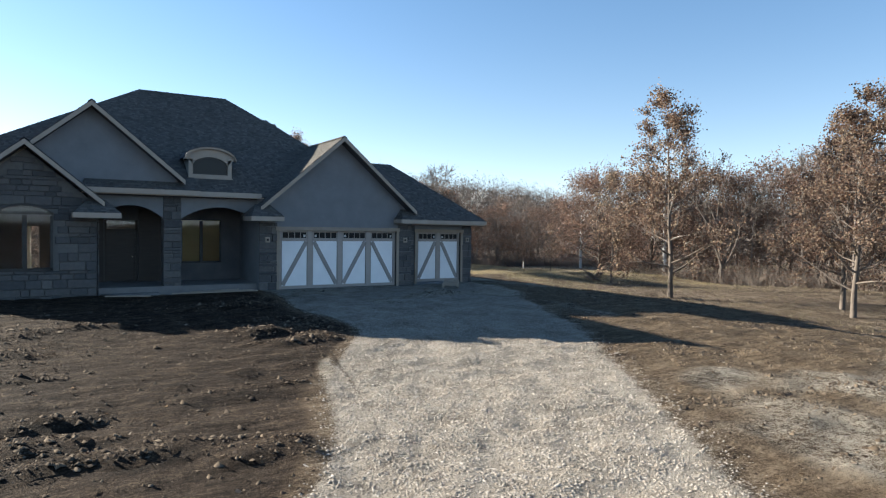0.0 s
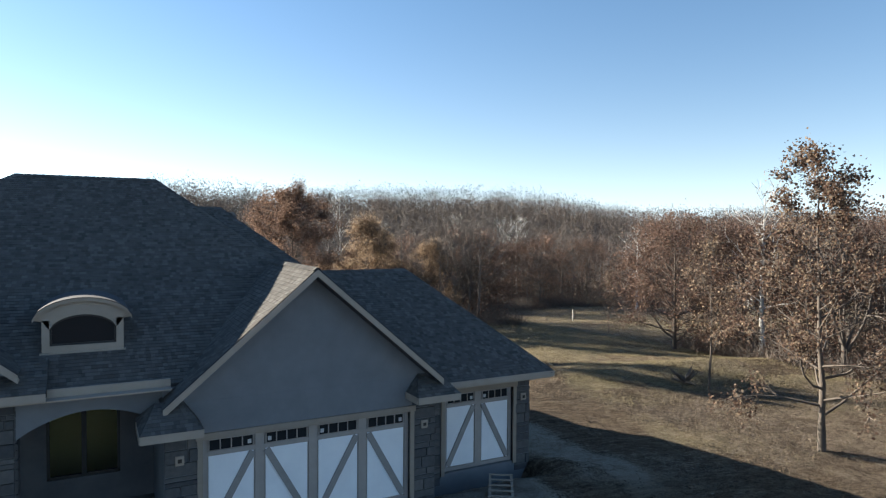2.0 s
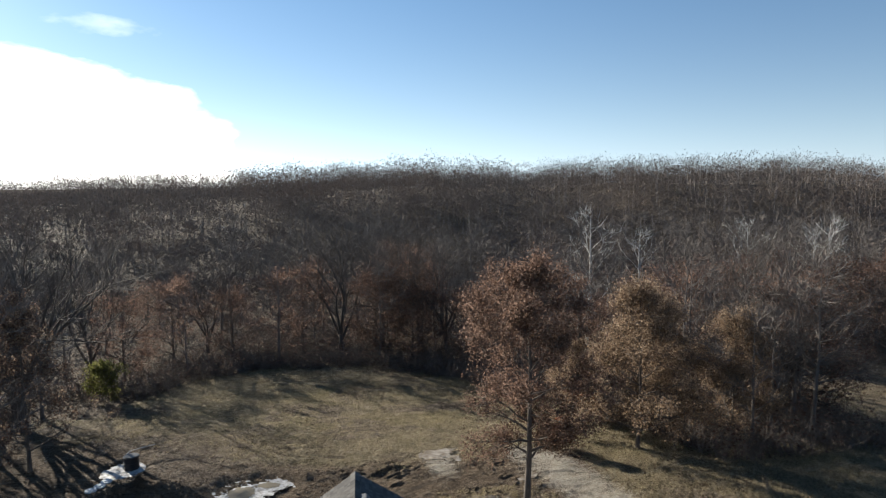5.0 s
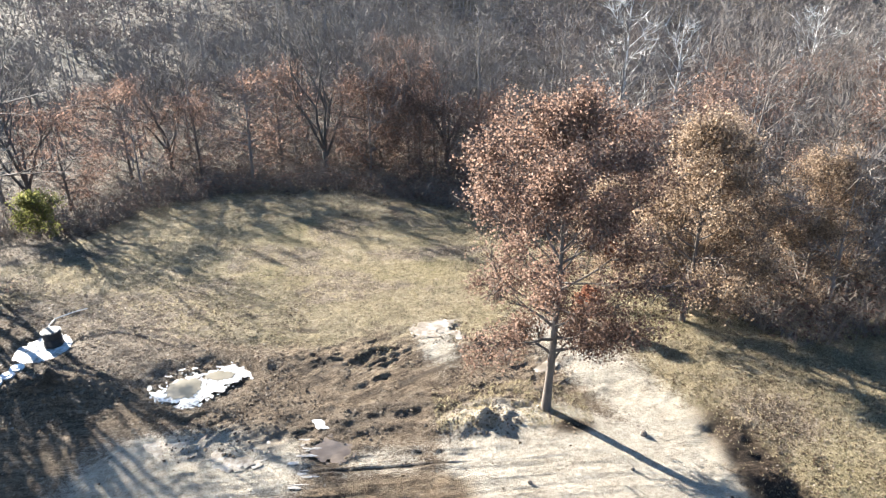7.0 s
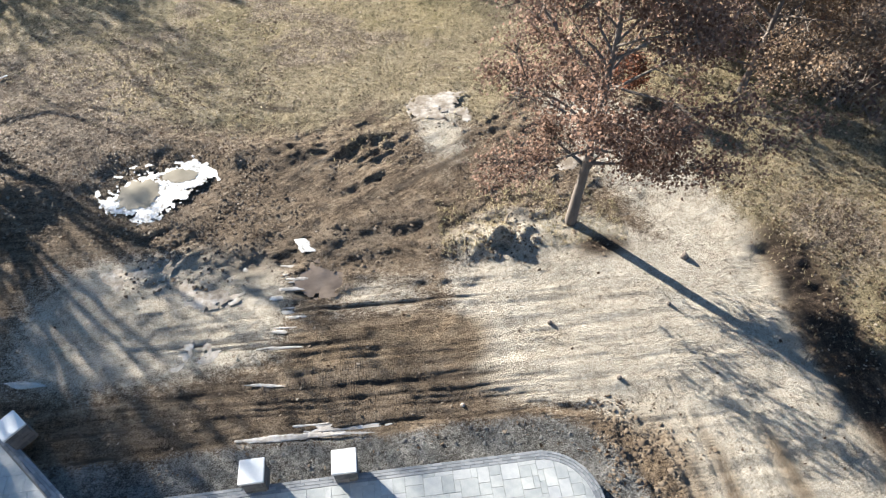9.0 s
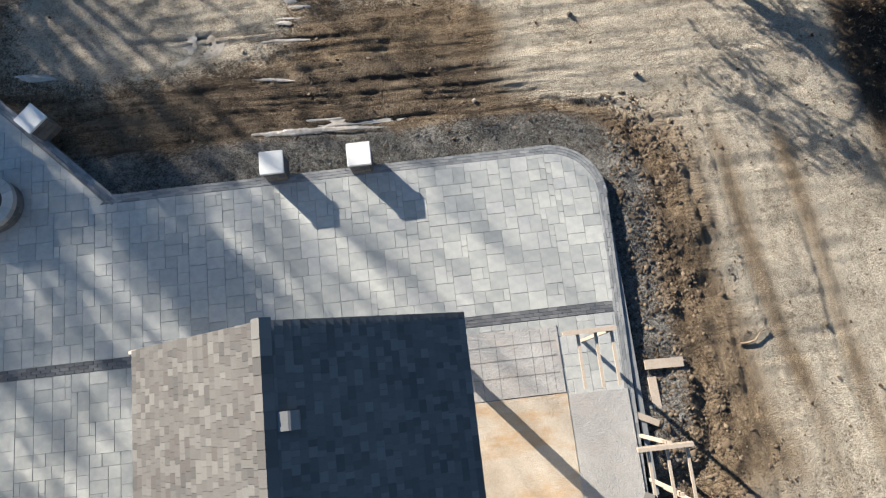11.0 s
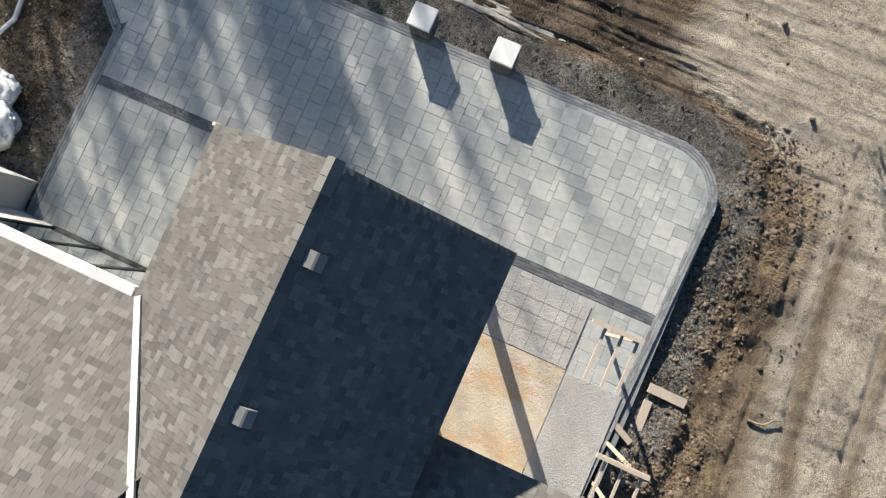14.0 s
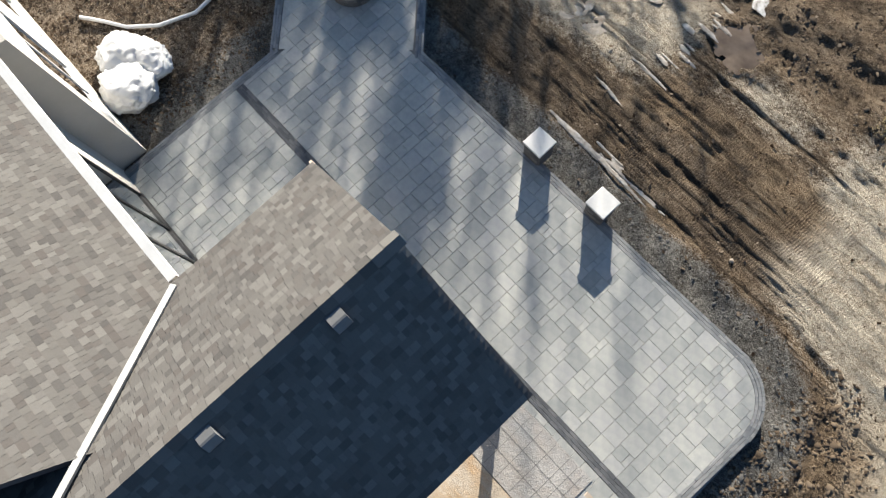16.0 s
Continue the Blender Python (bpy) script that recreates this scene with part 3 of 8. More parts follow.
def tracks(x, y):
    """Height and wetness of the wheel tracks, and how far their tread marks show."""
    x, y = np.asarray(x, float), np.asarray(y, float)
    z, dark, tread = np.zeros(x.shape), np.zeros(x.shape), np.zeros(x.shape)
    sel = (x > 15) & (x < 23) & (y > 30) & (y < 48)
    if not sel.any():
        return z, dark, tread
    px, py = x[sel], y[sel]
    wob = (fbm(px, py, 1.6, 3, 58) - 0.5) * 0.16 + (fbm(px, py, 0.35, 2, 59) - 0.5) * 0.05
    zz, dd, tt = np.zeros(px.shape), np.zeros(px.shape), np.zeros(px.shape)
    for k, (wide, deep, line) in enumerate(TRACKS):
        best = np.full(px.shape, 99.0)
        for (ax, ay), (bx, by) in zip(line, line[1:]):
            q = np.clip(((px - ax) * (bx - ax) + (py - ay) * (by - ay)) / ((bx - ax) ** 2 + (by - ay) ** 2), 0, 1)
            e = np.hypot(px - ax - q * (bx - ax), py - ay - q * (by - ay)) * np.where((px - ax) * (by - ay) - (py - ay) * (bx - ax) > 0, 1, -1)
            best = np.where(np.abs(e) < np.abs(best), e, best)
        best = best + wob
        live = 0.6 + 0.4 * sstep(0.3, 0.6, fbm(px * 0.6, py * 0.6, 1.3, 2, 95 + k))
        cut = np.exp(-(best / wide) ** 2) * live
        lip = (np.exp(-((best - 2.1 * wide) / (0.9 * wide)) ** 2) + 0.6 * np.exp(-((best + 2.1 * wide) / (0.9 * wide)) ** 2)) * live * (0.4 + 1.2 * fbm(px, py, 0.3, 2, 97))
        zz += 0.55 * deep * (0.9 * lip - cut)
        dd = np.maximum(dd, cut * deep / 0.075)
        tt = np.maximum(tt, (0.8 if k in (4, 5) else 0.15) * live * np.exp(-((np.abs(best) - 2.6 * wide) / 0.16) ** 2))
    z[sel], dark[sel], tread[sel] = zz, dd, tt
    return z, dark, tread


# wet hollows: place, half-widths, water level
PUDDLES = [(5.5, 54.6, 1.65, 1.3, -1.24), (10.2, 50.25, 0.62, 0.5, -1.10), (9.85, 51.6, 0.12, 0.26, -1.12), (-1.3, 57.9, 0.95, 1.05, -1.42)]


def drive_left(y):
    """The left edge of the gravel drive."""
    return np.minimum(3.2 + 0.5 * (y - 7.4), 7.4) + 0.35 * np.sin(y * 0.9) * 0.6


def yard_rows(x, y):
    """Broken rows of scraped-up clods in the front yard."""
    return sstep(0.56, 0.72, fbm(x * 0.4 + y * 0.12, y * 1.5, 1.5, 3, 13))


def ground_z(x, y, rough=True):
    x, y = np.asarray(x, float), np.asarray(y, float)
    back = sstep(28, 42, y) * -1.12
    right = -1.25 * sstep(16, 31, x) * (1 - sstep(30, 42, y) * 0.85)
    front = -0.5 * sstep(22, 9, y) + 0.12 * sstep(4, 14, x) * sstep(24, 12, y)
    z = np.minimum(back, right) + front * (1 - sstep(16, 30, x) * 0.6)
    z = z - 1.5 * sstep(54, 80, y) - 1.3 * sstep(34, 50, x) * sstep(20, 45, y)
    z = np.maximum(z, -3.0)
    # the wooded hill behind
    far = np.hypot(x - 10, y - 20)
    az = np.degrees(np.arctan2(x - 10, y - 20))
    base = 82 + 1.1 * np.clip(az, -10, 60)
    top = 6.0 + 6.0 * sstep(-25, 5, az) + 2.6 * sstep(10, 32, az) - 8.0 * sstep(34, 48, az)
    z = z + (top + 3.0) * sstep(base, base + 95, far) * (1 - 0.75 * sstep(70, 110, np.abs(az)))
    z = z + (fbm(x, y, 60, 3, 5) - 0.5) * 6 * sstep(100, 190, far)
    if rough:
        near = 1 - sstep(70, 110, far)
        d = patio_dist(x, y)
        off = sstep(0.2, 1.2, np.where(y > 36, d, 9))
        mud, rut = ruts(x, y)
        z = z + tracks(x, y)[0] * sstep(0.15, 0.6, np.where(y > 36, d, 9))
        lumpy = sstep(16.2, 16.5, x) * sstep(19.0, 17.6, x) * sstep(35, 38, y) * sstep(46.5, 44.5, y)
        z = z + lumpy * 0.22 * (fbm(x, y, 0.55, 4, 34) - 0.5)
        z = z - mud * 0.06 * rut + mud * 0.045 * (fbm(x * 0.25, y * 3.4, 0.5, 2, 20) - 0.5) + mud * 0.05 * (fbm(x * 0.4, y * 2.0, 0.7, 3, 19) - 0.5)
        z = z + near * (fbm(x, y, 2.2, 4, 3) - 0.5) * 0.16 * off
        z = z + near * (fbm(x, y, 0.45, 3, 4) - 0.5) * 0.11 * off * (1 - 0.8 * sstep(14, 17, x) * sstep(34, 38, y) * sstep(53, 50, y))
        # scraped furrows and heaps in the front yard
        yard = sstep(0.1, -0.9, x - drive_left(y)) * sstep(24, 20, y)
        z = z + yard * (0.18 * (fbm(x * 0.45 + y * 0.15, y * 1.5, 0.9, 5, 12) - 0.5) + 0.13 * yard_rows(x, y) * (0.2 + fbm(x, y, 0.3, 3, 18)))
        verge = sstep(12, 16, x) * sstep(24, 18, y) * sstep(30, 26, x)
        z = z + verge * 0.17 * (fbm(x * 0.5, y * 1.5, 1.2, 4, 14) - 0.5)
        # spoil heaps and the push-ups along the mud's edge
        z = z + 0.5 * np.exp(-(((x - 15.3) / 0.95) ** 2 + ((y - 51.15) / 0.6) ** 2)) * (1.3 * fbm(x, y, 0.4, 4, 21) + 0.05) - 0.3 * np.exp(-(((x - 15.35) / 0.32) ** 2 + ((y - 50.85) / 0.22) ** 2))
        z = z + 0.75 * np.exp(-(((x - 0.6) / 1.7) ** 2 + ((y - 54.4) / 0.9) ** 2)) * (0.2 + 1.4 * fbm(x, y, 0.5, 4, 22))
        z = z + 0.4 * np.exp(-(((x - 8.5) / 4.5) ** 2 + ((y - 55.6) / 0.6) ** 2)) * fbm(x, y, 0.7, 3, 23)
        rough_e = np.exp(-(((y - 51.5 - 0.1 * (x - 12)) / 1.6) ** 2)) * sstep(4, 7, x) * sstep(19, 16, x)
        z = z + rough_e * 0.34 * np.maximum(fbm(x * 0.6 + y * 0.3, y * 1.3, 0.7, 4, 24) - 0.45, -0.1)
        churn = sstep(50.4, 51.4, y) * sstep(58.0, 55.5, y) * sstep(2.5, 5.0, x) * sstep(20, 16.5, x)
        fu, fv = x * 0.88 + y * 0.47, y * 0.88 - x * 0.47
        ridge = 1 - 2 * np.abs(fbm(fu * 0.3, fv * 1.7, 0.8, 4, 27) - 0.5)
        churn = churn * sstep(0.38, 0.6, fbm(x, y, 2.0, 3, 29))
        z = z + churn * 0.17 * (ridge - 0.82) + churn * 0.12 * (fbm(x, y, 0.22, 2, 28) - 0.5)
        bank = np.exp(-(((x - 23.3 - 0.22 * (47 - y)) / 1.3) ** 2)) * sstep(38, 44, y) * sstep(53, 49, y)
        z = z + bank * 0.45 * (fbm(x, y, 0.7, 4, 25) - 0.3)
        for px, py, rx, ry, lv in PUDDLES:
            q = np.hypot((x - px) / rx, (y - py) / ry)
            w = sstep(1.5, 0.95, q)
            z = z * (1 - w) + w * (lv - 0.10 + 0.12 * sstep(0.45, 1.2, q) + 0.14 * (fbm(x, y, 0.5, 3, 31) - 0.5))
    # under the house and the patio
    house = sstep(-0.4, 0.4, np.minimum(np.minimum(x + 13, 17.2 - x), np.minimum(y - 25.0, 38.0 - y)))
    z = z * (1 - house) + house * np.minimum(z, -1.2)
    pat = (d_pat(x, y) < 0.12)
    return np.where(pat, np.minimum(z, PATIO_Z - 0.12), z)


def d_pat(x, y):
    d = patio_dist(x, y)
    # the diagonal arm towards the fire pit
    u, v = (-(x - 4.05) + (y - 43.75)) * 0.7071, ((x - 4.05) + (y - 43.75)) * 0.7071
    arm = np.maximum(np.maximum(np.abs(v) - 1.82, u - 5.2), -u - 1)
    return np.where(y < 37.5, 9, np.minimum(d, arm))


def axis(near_lo, near_hi, step, far_lo, far_hi):
    a = list(np.arange(near_lo, near_hi + 1e-6, step))
    s, v = step, near_hi
    while v < far_hi:
        s *= 1.09
        v += s
        a.append(v)
    s, v = step, near_lo
    while v > far_lo:
        s *= 1.09
        v -= s
        a.insert(0, v)
    return np.array(a)


def wood_edge(x):
    """The y beyond which the wood stands, for each x."""
    return np.interp(x, [-70, -20, -13.5, -12.4, -8, -5, -2.6, 3, 10.7, 17.3, 23, 28, 38.5, 40.5, 60, 66, 110], [50, 52, 58, 67, 69.3, 71.7, 78, 81, 80.5, 75.5, 67, 55.5, 56.5, 75, 77, 74, 60])


def build_ground():
    xs, ys = axis(-4, 27, 0.15, -2500, 2500), axis(5, 60, 0.15, -1200, 3500)
    ys = ys[(ys < 22.5) | (ys > 36.5) | (np.arange(len(ys)) % 4 == 0)]
    xs = np.sort(np.concatenate([xs, np.arange(5.075, 22, 0.15)]))
    ys = np.sort(np.concatenate([ys, np.arange(45.02, 50.2, 0.05), np.arange(50.27, 57.5, 0.075), np.arange(37.06, 45, 0.15)]))
    X, Y = np.meshgrid(xs, ys)
    Z = ground_z(X, Y)
    nx, ny = len(xs), len(ys)
    v = np.stack([X, Y, Z], -1).reshape(-1, 3)
    i = np.arange((ny - 1) * (nx - 1))
    a = (i // (nx - 1)) * nx + i % (nx - 1)
    f = np.stack([a, a + 1, a + nx + 1, a + nx], -1)
    me = bpy.data.meshes.new("ground")
    me.vertices.add(len(v))
    me.vertices.foreach_set("co", v.ravel())
    me.loops.add(f.size)
    me.loops.foreach_set("vertex_index", f.ravel().astype(np.int32))
    me.polygons.add(len(f))
    me.polygons.foreach_set("loop_start", np.arange(0, f.size, 4, dtype=np.int32))
    me.polygons.foreach_set("use_smooth", np.ones(len(f), bool))
    me.update()
    me.validate()
    x, y = v[:, 0], v[:, 1]
    for name, val in ground_masks(x, y).items():
        at = me.attributes.new(name, "FLOAT", "POINT")
        at.data.foreach_set("value", val.astype(np.float32))
    me.materials.append(M_SOIL)
    return tagged(new("ground", me), "bare brown construction soil with ruts, gravel and dry winter grass", "ground", kind="structure")


def ground_masks(x, y):
    n = fbm(x, y, 6, 4, 40)
    n2 = fbm(x, y, 2.2, 3, 41)
    d = patio_dist(x, y)
    # drive: widens from the street to the garage doors
    left = drive_left(y)
    rightd = np.where(y < 14, 7.6 + (y - 5.5) * 0.66, 13.2 + (y - 14) * 0.36)
    grav = sstep(-0.5, 0.4, x - left) * sstep(-0.7, 0.9, rightd - x) * sstep(25.5, 24.5, y) * sstep(-60, -30, y)
    lawn_b = sstep(53.5, 59.0, y + (n - 0.5) * 8 + 0.42 * (x - 10) * (x < 10)) * sstep(-6, 2, x + 8)
    lawn_r = sstep(22.5, 27.5, x + (n - 0.5) * 8) * sstep(6, 9, x)
    lawn_b = lawn_b * (1 - 0.6 * sstep(0.52, 0.66, fbm(x, y * 1.3, 4.5, 4, 46)))
    strip = sstep(19, 23, x + (n - 0.5) * 4) * sstep(46, 50, y)
    grass = np.clip(np.maximum(lawn_b, np.maximum(lawn_r * (0.6 + 0.4 * n2), strip * 0.8)), 0, 1)
    grass = grass * sstep(1.5, -2.0, y - wood_edge(x) + (n - 0.5) * 4)
    front = sstep(27, 22, y)
    grass = grass * (1 - 0.45 * front * sstep(36, 27, x))
    grass = grass * (1 - 0.75 * sstep(24, 29, x) * sstep(46, 36, y) * sstep(0.42, 0.6, fbm(x, y * 1.6, 5.0, 4, 44)))
    pale = sstep(12.6, 15.5, x + (n - 0.5) * 3) * sstep(0.9, 2.2, d + (n2 - 0.5)) * sstep(7.6, 6.4, d + (n - 0.5) * 1.6 + 0.4 * sstep(50, 46, y)) * sstep(30, 40, y) * sstep(25.5, 23, x - 0.22 * (47 - y))
    tongue = np.exp(-(((x - 20.6 + (y - 52) * 0.35) / 1.5) ** 2)) * sstep(47, 49, y) * sstep(60, 55, y)
    pale = np.maximum(pale * (0.9 + 0.4 * n2) * (1 - 0.1 * sstep(46, 40, y)), tongue * 0.95)
    # pale mud, with the sky's glints on its wet surface painted in
    pale = np.maximum(pale, 1.4 * np.exp(-(((x - 6.1) / 3.2) ** 4 + ((y - 49.8) / 1.9) ** 4)) * (0.6 + 0.7 * n2))
    pale = np.maximum(pale, 0.6 * np.exp(-(((x - 11.8) / 1.8) ** 2 + ((y - 49.8) / 0.7) ** 2)))
    pale = np.maximum(pale, 0.95 * np.exp(-(((x - 14.2) / 0.8) ** 2 + ((y - 56.0) / 1.5) ** 2)))
    pale = np.maximum(pale, (0.18 + 0.46 * n2) * sstep(-0.5, 1.5, x - rightd) * sstep(28, 22, y) * sstep(27, 20, x))
    pale = np.maximum(pale, 0.42 * sstep(1.6, 0.2, np.abs(x - rightd - 1.2)) * sstep(16, 6, y))
    lane = np.full(np.shape(x), 99.0)
    for (ax, ay), (bx, by) in zip([(18.9, 28.0), (19.3, 24.0), (19.0, 21.0), (18.4, 17.5)], [(19.3, 24.0), (19.0, 21.0), (18.4, 17.5), (16.6, 13.0)]):
        k = np.clip(((x - ax) * (bx - ax) + (y - ay) * (by - ay)) / ((bx - ax) ** 2 + (by - ay) ** 2), 0, 1)
        lane = np.minimum(lane, np.hypot(x - ax - k * (bx - ax), y - ay - k * (by - ay)))
    pale = np.maximum(pale, 0.95 * sstep(1.5, 0.4, lane + (n2 - 0.5) * 2.2))
    # pale gravel apron, lightened further in colour to lift the house's shade on it
    apron = sstep(17.5, 20.5, y + (n - 0.5) * 4) * sstep(25.6, 24.8, y) * sstep(7.4, 8.4, x) * sstep(17.2, 16.2, x + (n2 - 0.5) * 2.0)
    grav = grav * (1 - 0.75 * apron * sstep(0.3, 0.6, n2))
    pale = np.maximum(pale, 0.9 * apron)
    # a wheel mark across the yard's corner
    wheel = x - (5.1 + (y - 11.1) * 0.217)
    mark = sstep(10.4, 11.2, y) * sstep(16.4, 15.6, y)
    pale = np.maximum(pale, 0.85 * mark * np.exp(-(wheel / 0.2) ** 2))
    leafy = np.maximum(sstep(-1.5, 2.0, y - wood_edge(x) + (n - 0.5) * 4), np.exp(-(((x - 1.5) / 4.5) ** 2 + ((y - 57) / 4.0) ** 2)) * 0.75)
    leafy = np.maximum(leafy, (0.25 + 0.6 * n2) * np.exp(-(((x - 2.0) / 8.0) ** 2 + ((y - 60.5) / 5.5) ** 2)))
    leafy = np.maximum(leafy, 0.62 * sstep(0.5, 0.64, fbm(x, y * 1.4, 3.2, 4, 47)) * sstep(56, 60, y) * sstep(78, 72, y))
    leafy = np.maximum(leafy, 0.8 * sstep(-2.0, 1.5, x - np.interp(y, [2, 20, 35, 46], [49.5, 46, 43.2, 46])) * sstep(52, 47, y))
    leafy = np.maximum(leafy, 0.55 * sstep(23, 28, x + (n - 0.5) * 6) * sstep(36, 30, y))
    leafy = np.maximum(leafy, (0.2 + 0.55 * n) * sstep(34, 38, x) * sstep(44, 50, y))
    leafy = np.maximum(leafy, sstep(4.5, 0.5, np.hypot(x - 16.4, y - 51.6)) * 0.5)
    leafy = np.maximum(leafy, sstep(1.7, 2.6, -x + 4) * sstep(37, 39, y) * sstep(46, 43, y) * 0.6)
    leafy = np.maximum(leafy, (0.45 + 0.8 * n2) * np.exp(-(((x - 24.4) / 2.0) ** 2 + ((y - 50.3) / 1.9) ** 2)))
    clay = sstep(1.3, 0.55, d + (n2 - 0.5) * 0.6) * sstep(36, 40, y) * (0.55 + 0.6 * n2)
    brown = 0.95 * np.exp(-(((x - 12.0) / 2.5) ** 4 + ((y - 48.1) / 0.85) ** 4)) * (0.7 + 0.5 * n2)
    brown = np.maximum(brown, (0.3 + 0.65 * n2) * sstep(16.2, 16.8, x) * sstep(19.1, 17.9, x + (n2 - 0.5) * 1.5 - 0.1 * (44 - y)) * sstep(36, 38, y) * sstep(47, 44.5, y))
    brown = np.maximum(brown, 0.85 * sstep(0.32, 0.5, n) * sstep(-0.2, 1.0, x - rightd) * sstep(26, 20, y) * sstep(28, 22, x))
    for line in (RUT_A, RUT_B):
        rx = np.interp(-y, [-q[1] for q in line], [q[0] for q in line])
        brown = np.maximum(brown, 0.62 * np.exp(-((x - rx - 0.2) / 0.34) ** 2) * sstep(46.4, 44.6, y) * sstep(30, 34, y) * (0.45 + 0.8 * n2))
    pale = np.maximum(pale, 0.9 * np.exp(-(((x - 18.4) / 0.75) ** 2 + ((y - 38.4) / 0.4) ** 2)))
    mudband = sstep(0.8, 1.3, d) * sstep(3.2, 2.2, d + (n - 0.5) * 2) * sstep(43, 45.5, y) * sstep(16.5, 13, x)
    wet = np.clip(mudband * (0.25 + 0.5 * n2) + np.exp(-(((x - 10.2) / 1.0) ** 2 + ((y - 50.3) / 0.8) ** 2)) * 0.6, 0, 1)
    # darker brown ground close before the porch
    wet = np.maximum(wet, 0.55 * sstep(26.0, 24.6, y) * sstep(20.0, 22.5, y) * sstep(7.2, 6.2, x))
    wet = np.maximum(wet, 0.75 * np.exp(-(((x - 22.9 - 0.05 * (47 - y)) / 1.1) ** 2)) * sstep(38, 44, y) * sstep(53, 49, y))
    wet = np.maximum(wet, 0.6 * np.exp(-(((y - 51.9 - 0.1 * (x - 12)) / 1.2) ** 2)) * sstep(5, 8, x) * sstep(18.5, 15, x) * (0.25 + n2))
    wet = np.maximum(wet, 0.4 * np.exp(-(((x - 1.4) / 1.8) ** 2 + ((y - 54.4) / 1.6) ** 2)))
    wet = np.maximum(wet, 0.6 * np.exp(-(((x - 5.5) / 2.6) ** 2 + ((y - 53.6) / 1.6) ** 2)))
    yard = sstep(0.1, -0.9, x - left) * sstep(24, 20, y)
    loam_and_shade = yard * (0.85 + 0.4 * yard_rows(x, y) + 0.6 * (n2 - 0.5)) * sstep(-14, -4, x + 10)
    # house shadow before the porch, darkened into the soil colour
    loam_and_shade = np.maximum(loam_and_shade, 0.75 * sstep(19.5, 22.5, y) * sstep(25, 24.5, y) * sstep(7.6, 6.6, x))
    loam_and_shade = np.maximum(loam_and_shade, 0.5 * np.exp(-(((x - 0.4) / 1.8) ** 2 + ((y - 54.4) / 1.5) ** 2)))
    loam_and_shade = np.maximum(loam_and_shade, 0.3 * np.exp(-(((x - 0.0) / 3.5) ** 2 + ((y - 57.5) / 3.5) ** 2)))
    loam_and_shade = np.maximum(loam_and_shade, 0.7 * np.exp(-(((x - 23.0 - 0.05 * (47 - y)) / 1.0) ** 2)) * sstep(38, 44, y) * sstep(53, 49, y))
    loam_and_shade = np.maximum(loam_and_shade, 0.7 * np.exp(-(((x - 18.0) / 1.2) ** 2 + ((y - 50.6) / 0.6) ** 2)))
    wet = np.maximum(wet, 0.62 * sstep(84, 98, np.hypot(x - 10, y - 20)))
    brown = np.maximum(brown, yard * 0.5)
    md, rt = ruts(x, y)
    rut = md * np.clip(rt, 0, 1)
    # old ruts in the field
    for (ax, ay, bx, by) in ((6.1, 59.4, 9.6, 59.0), (7.2, 58.3, 9.4, 57.7), (13.2, 54.4, 16.0, 56.0), (12.6, 53.6, 15.2, 54.8), (8.2, 73.0, 15.5, 75.5), (9.0, 71.5, 15.0, 73.0)):
        k = np.clip(((x - ax) * (bx - ax) + (y - ay) * (by - ay)) / ((bx - ax) ** 2 + (by - ay) ** 2), 0, 1)
        far = np.hypot(x - ax - k * (bx - ax), y - ay - k * (by - ay) + (n2 - 0.5) * 0.5)
        rut = np.maximum(rut, np.exp(-(far / (0.16 if ay < 65 else 0.5)) ** 2) * (0.15 + n2))
    rut = np.maximum(rut, 0.6 * mark * np.exp(-((np.abs(wheel) - 0.3) / 0.07) ** 2))
    tr = tracks(x, y)
    rut = np.maximum(rut, 0.12 * np.clip(tr[1], 0, 1))
    tread = np.exp(-(((x - 12.2) / 3.2) ** 4 + ((y - 47.6) / 1.5) ** 4)) * sstep(0.42, 0.52, n2)
    slant = sstep(50.2, 51.4, y) * sstep(58, 55, y) * sstep(4, 7, x)
    along = sstep(15.5, 17.5, x) * sstep(48.5, 45.5, y) * sstep(34, 36, y)
    return dict(tread_y=tr[2], gravel=grav, grass=grass, pale=pale, leafy=leafy, clay=clay, wet=wet, tread=tread, brown=brown, rut=rut, along=along, slant=slant, loam_and_shade=loam_and_shade)
ground = build_ground()

# ---------------------------------------------------------------- house
house = thing("house", (6, 31, 0), "unfinished single-storey house, dark shingle hip roof, stone and grey stucco", "house")
HM = Matrix.Translation((-6, -31, 0))


def hpart(name, bm, mat, label="", parent=None, smooth=False):
    ob = part(name, bm, mat, parent or house, label, smooth)
    if parent is None:
        ob.matrix_parent_inverse = HM
    return ob


TAB_W = (0.075, 0.095, 0.12, 0.155)
ROW = 0.104


def tab_mesh(w, mat):
    me = bpy.data.meshes.new("shingle")
    me.from_pydata([(0, 0, 0.001), (w, 0, 0.001), (0, 0, 0.013), (w, 0, 0.013), (w, ROW + 0.01, 0.003), (0, ROW + 0.01, 0.003)], [], [(2, 3, 4, 5), (0, 1, 3, 2)])
    me.materials.append(mat)
    return me


TAB_ME = [tab_mesh(w - 0.004, M_SHINGLE_P) for w in TAB_W]
tab_rng = random.Random(7)


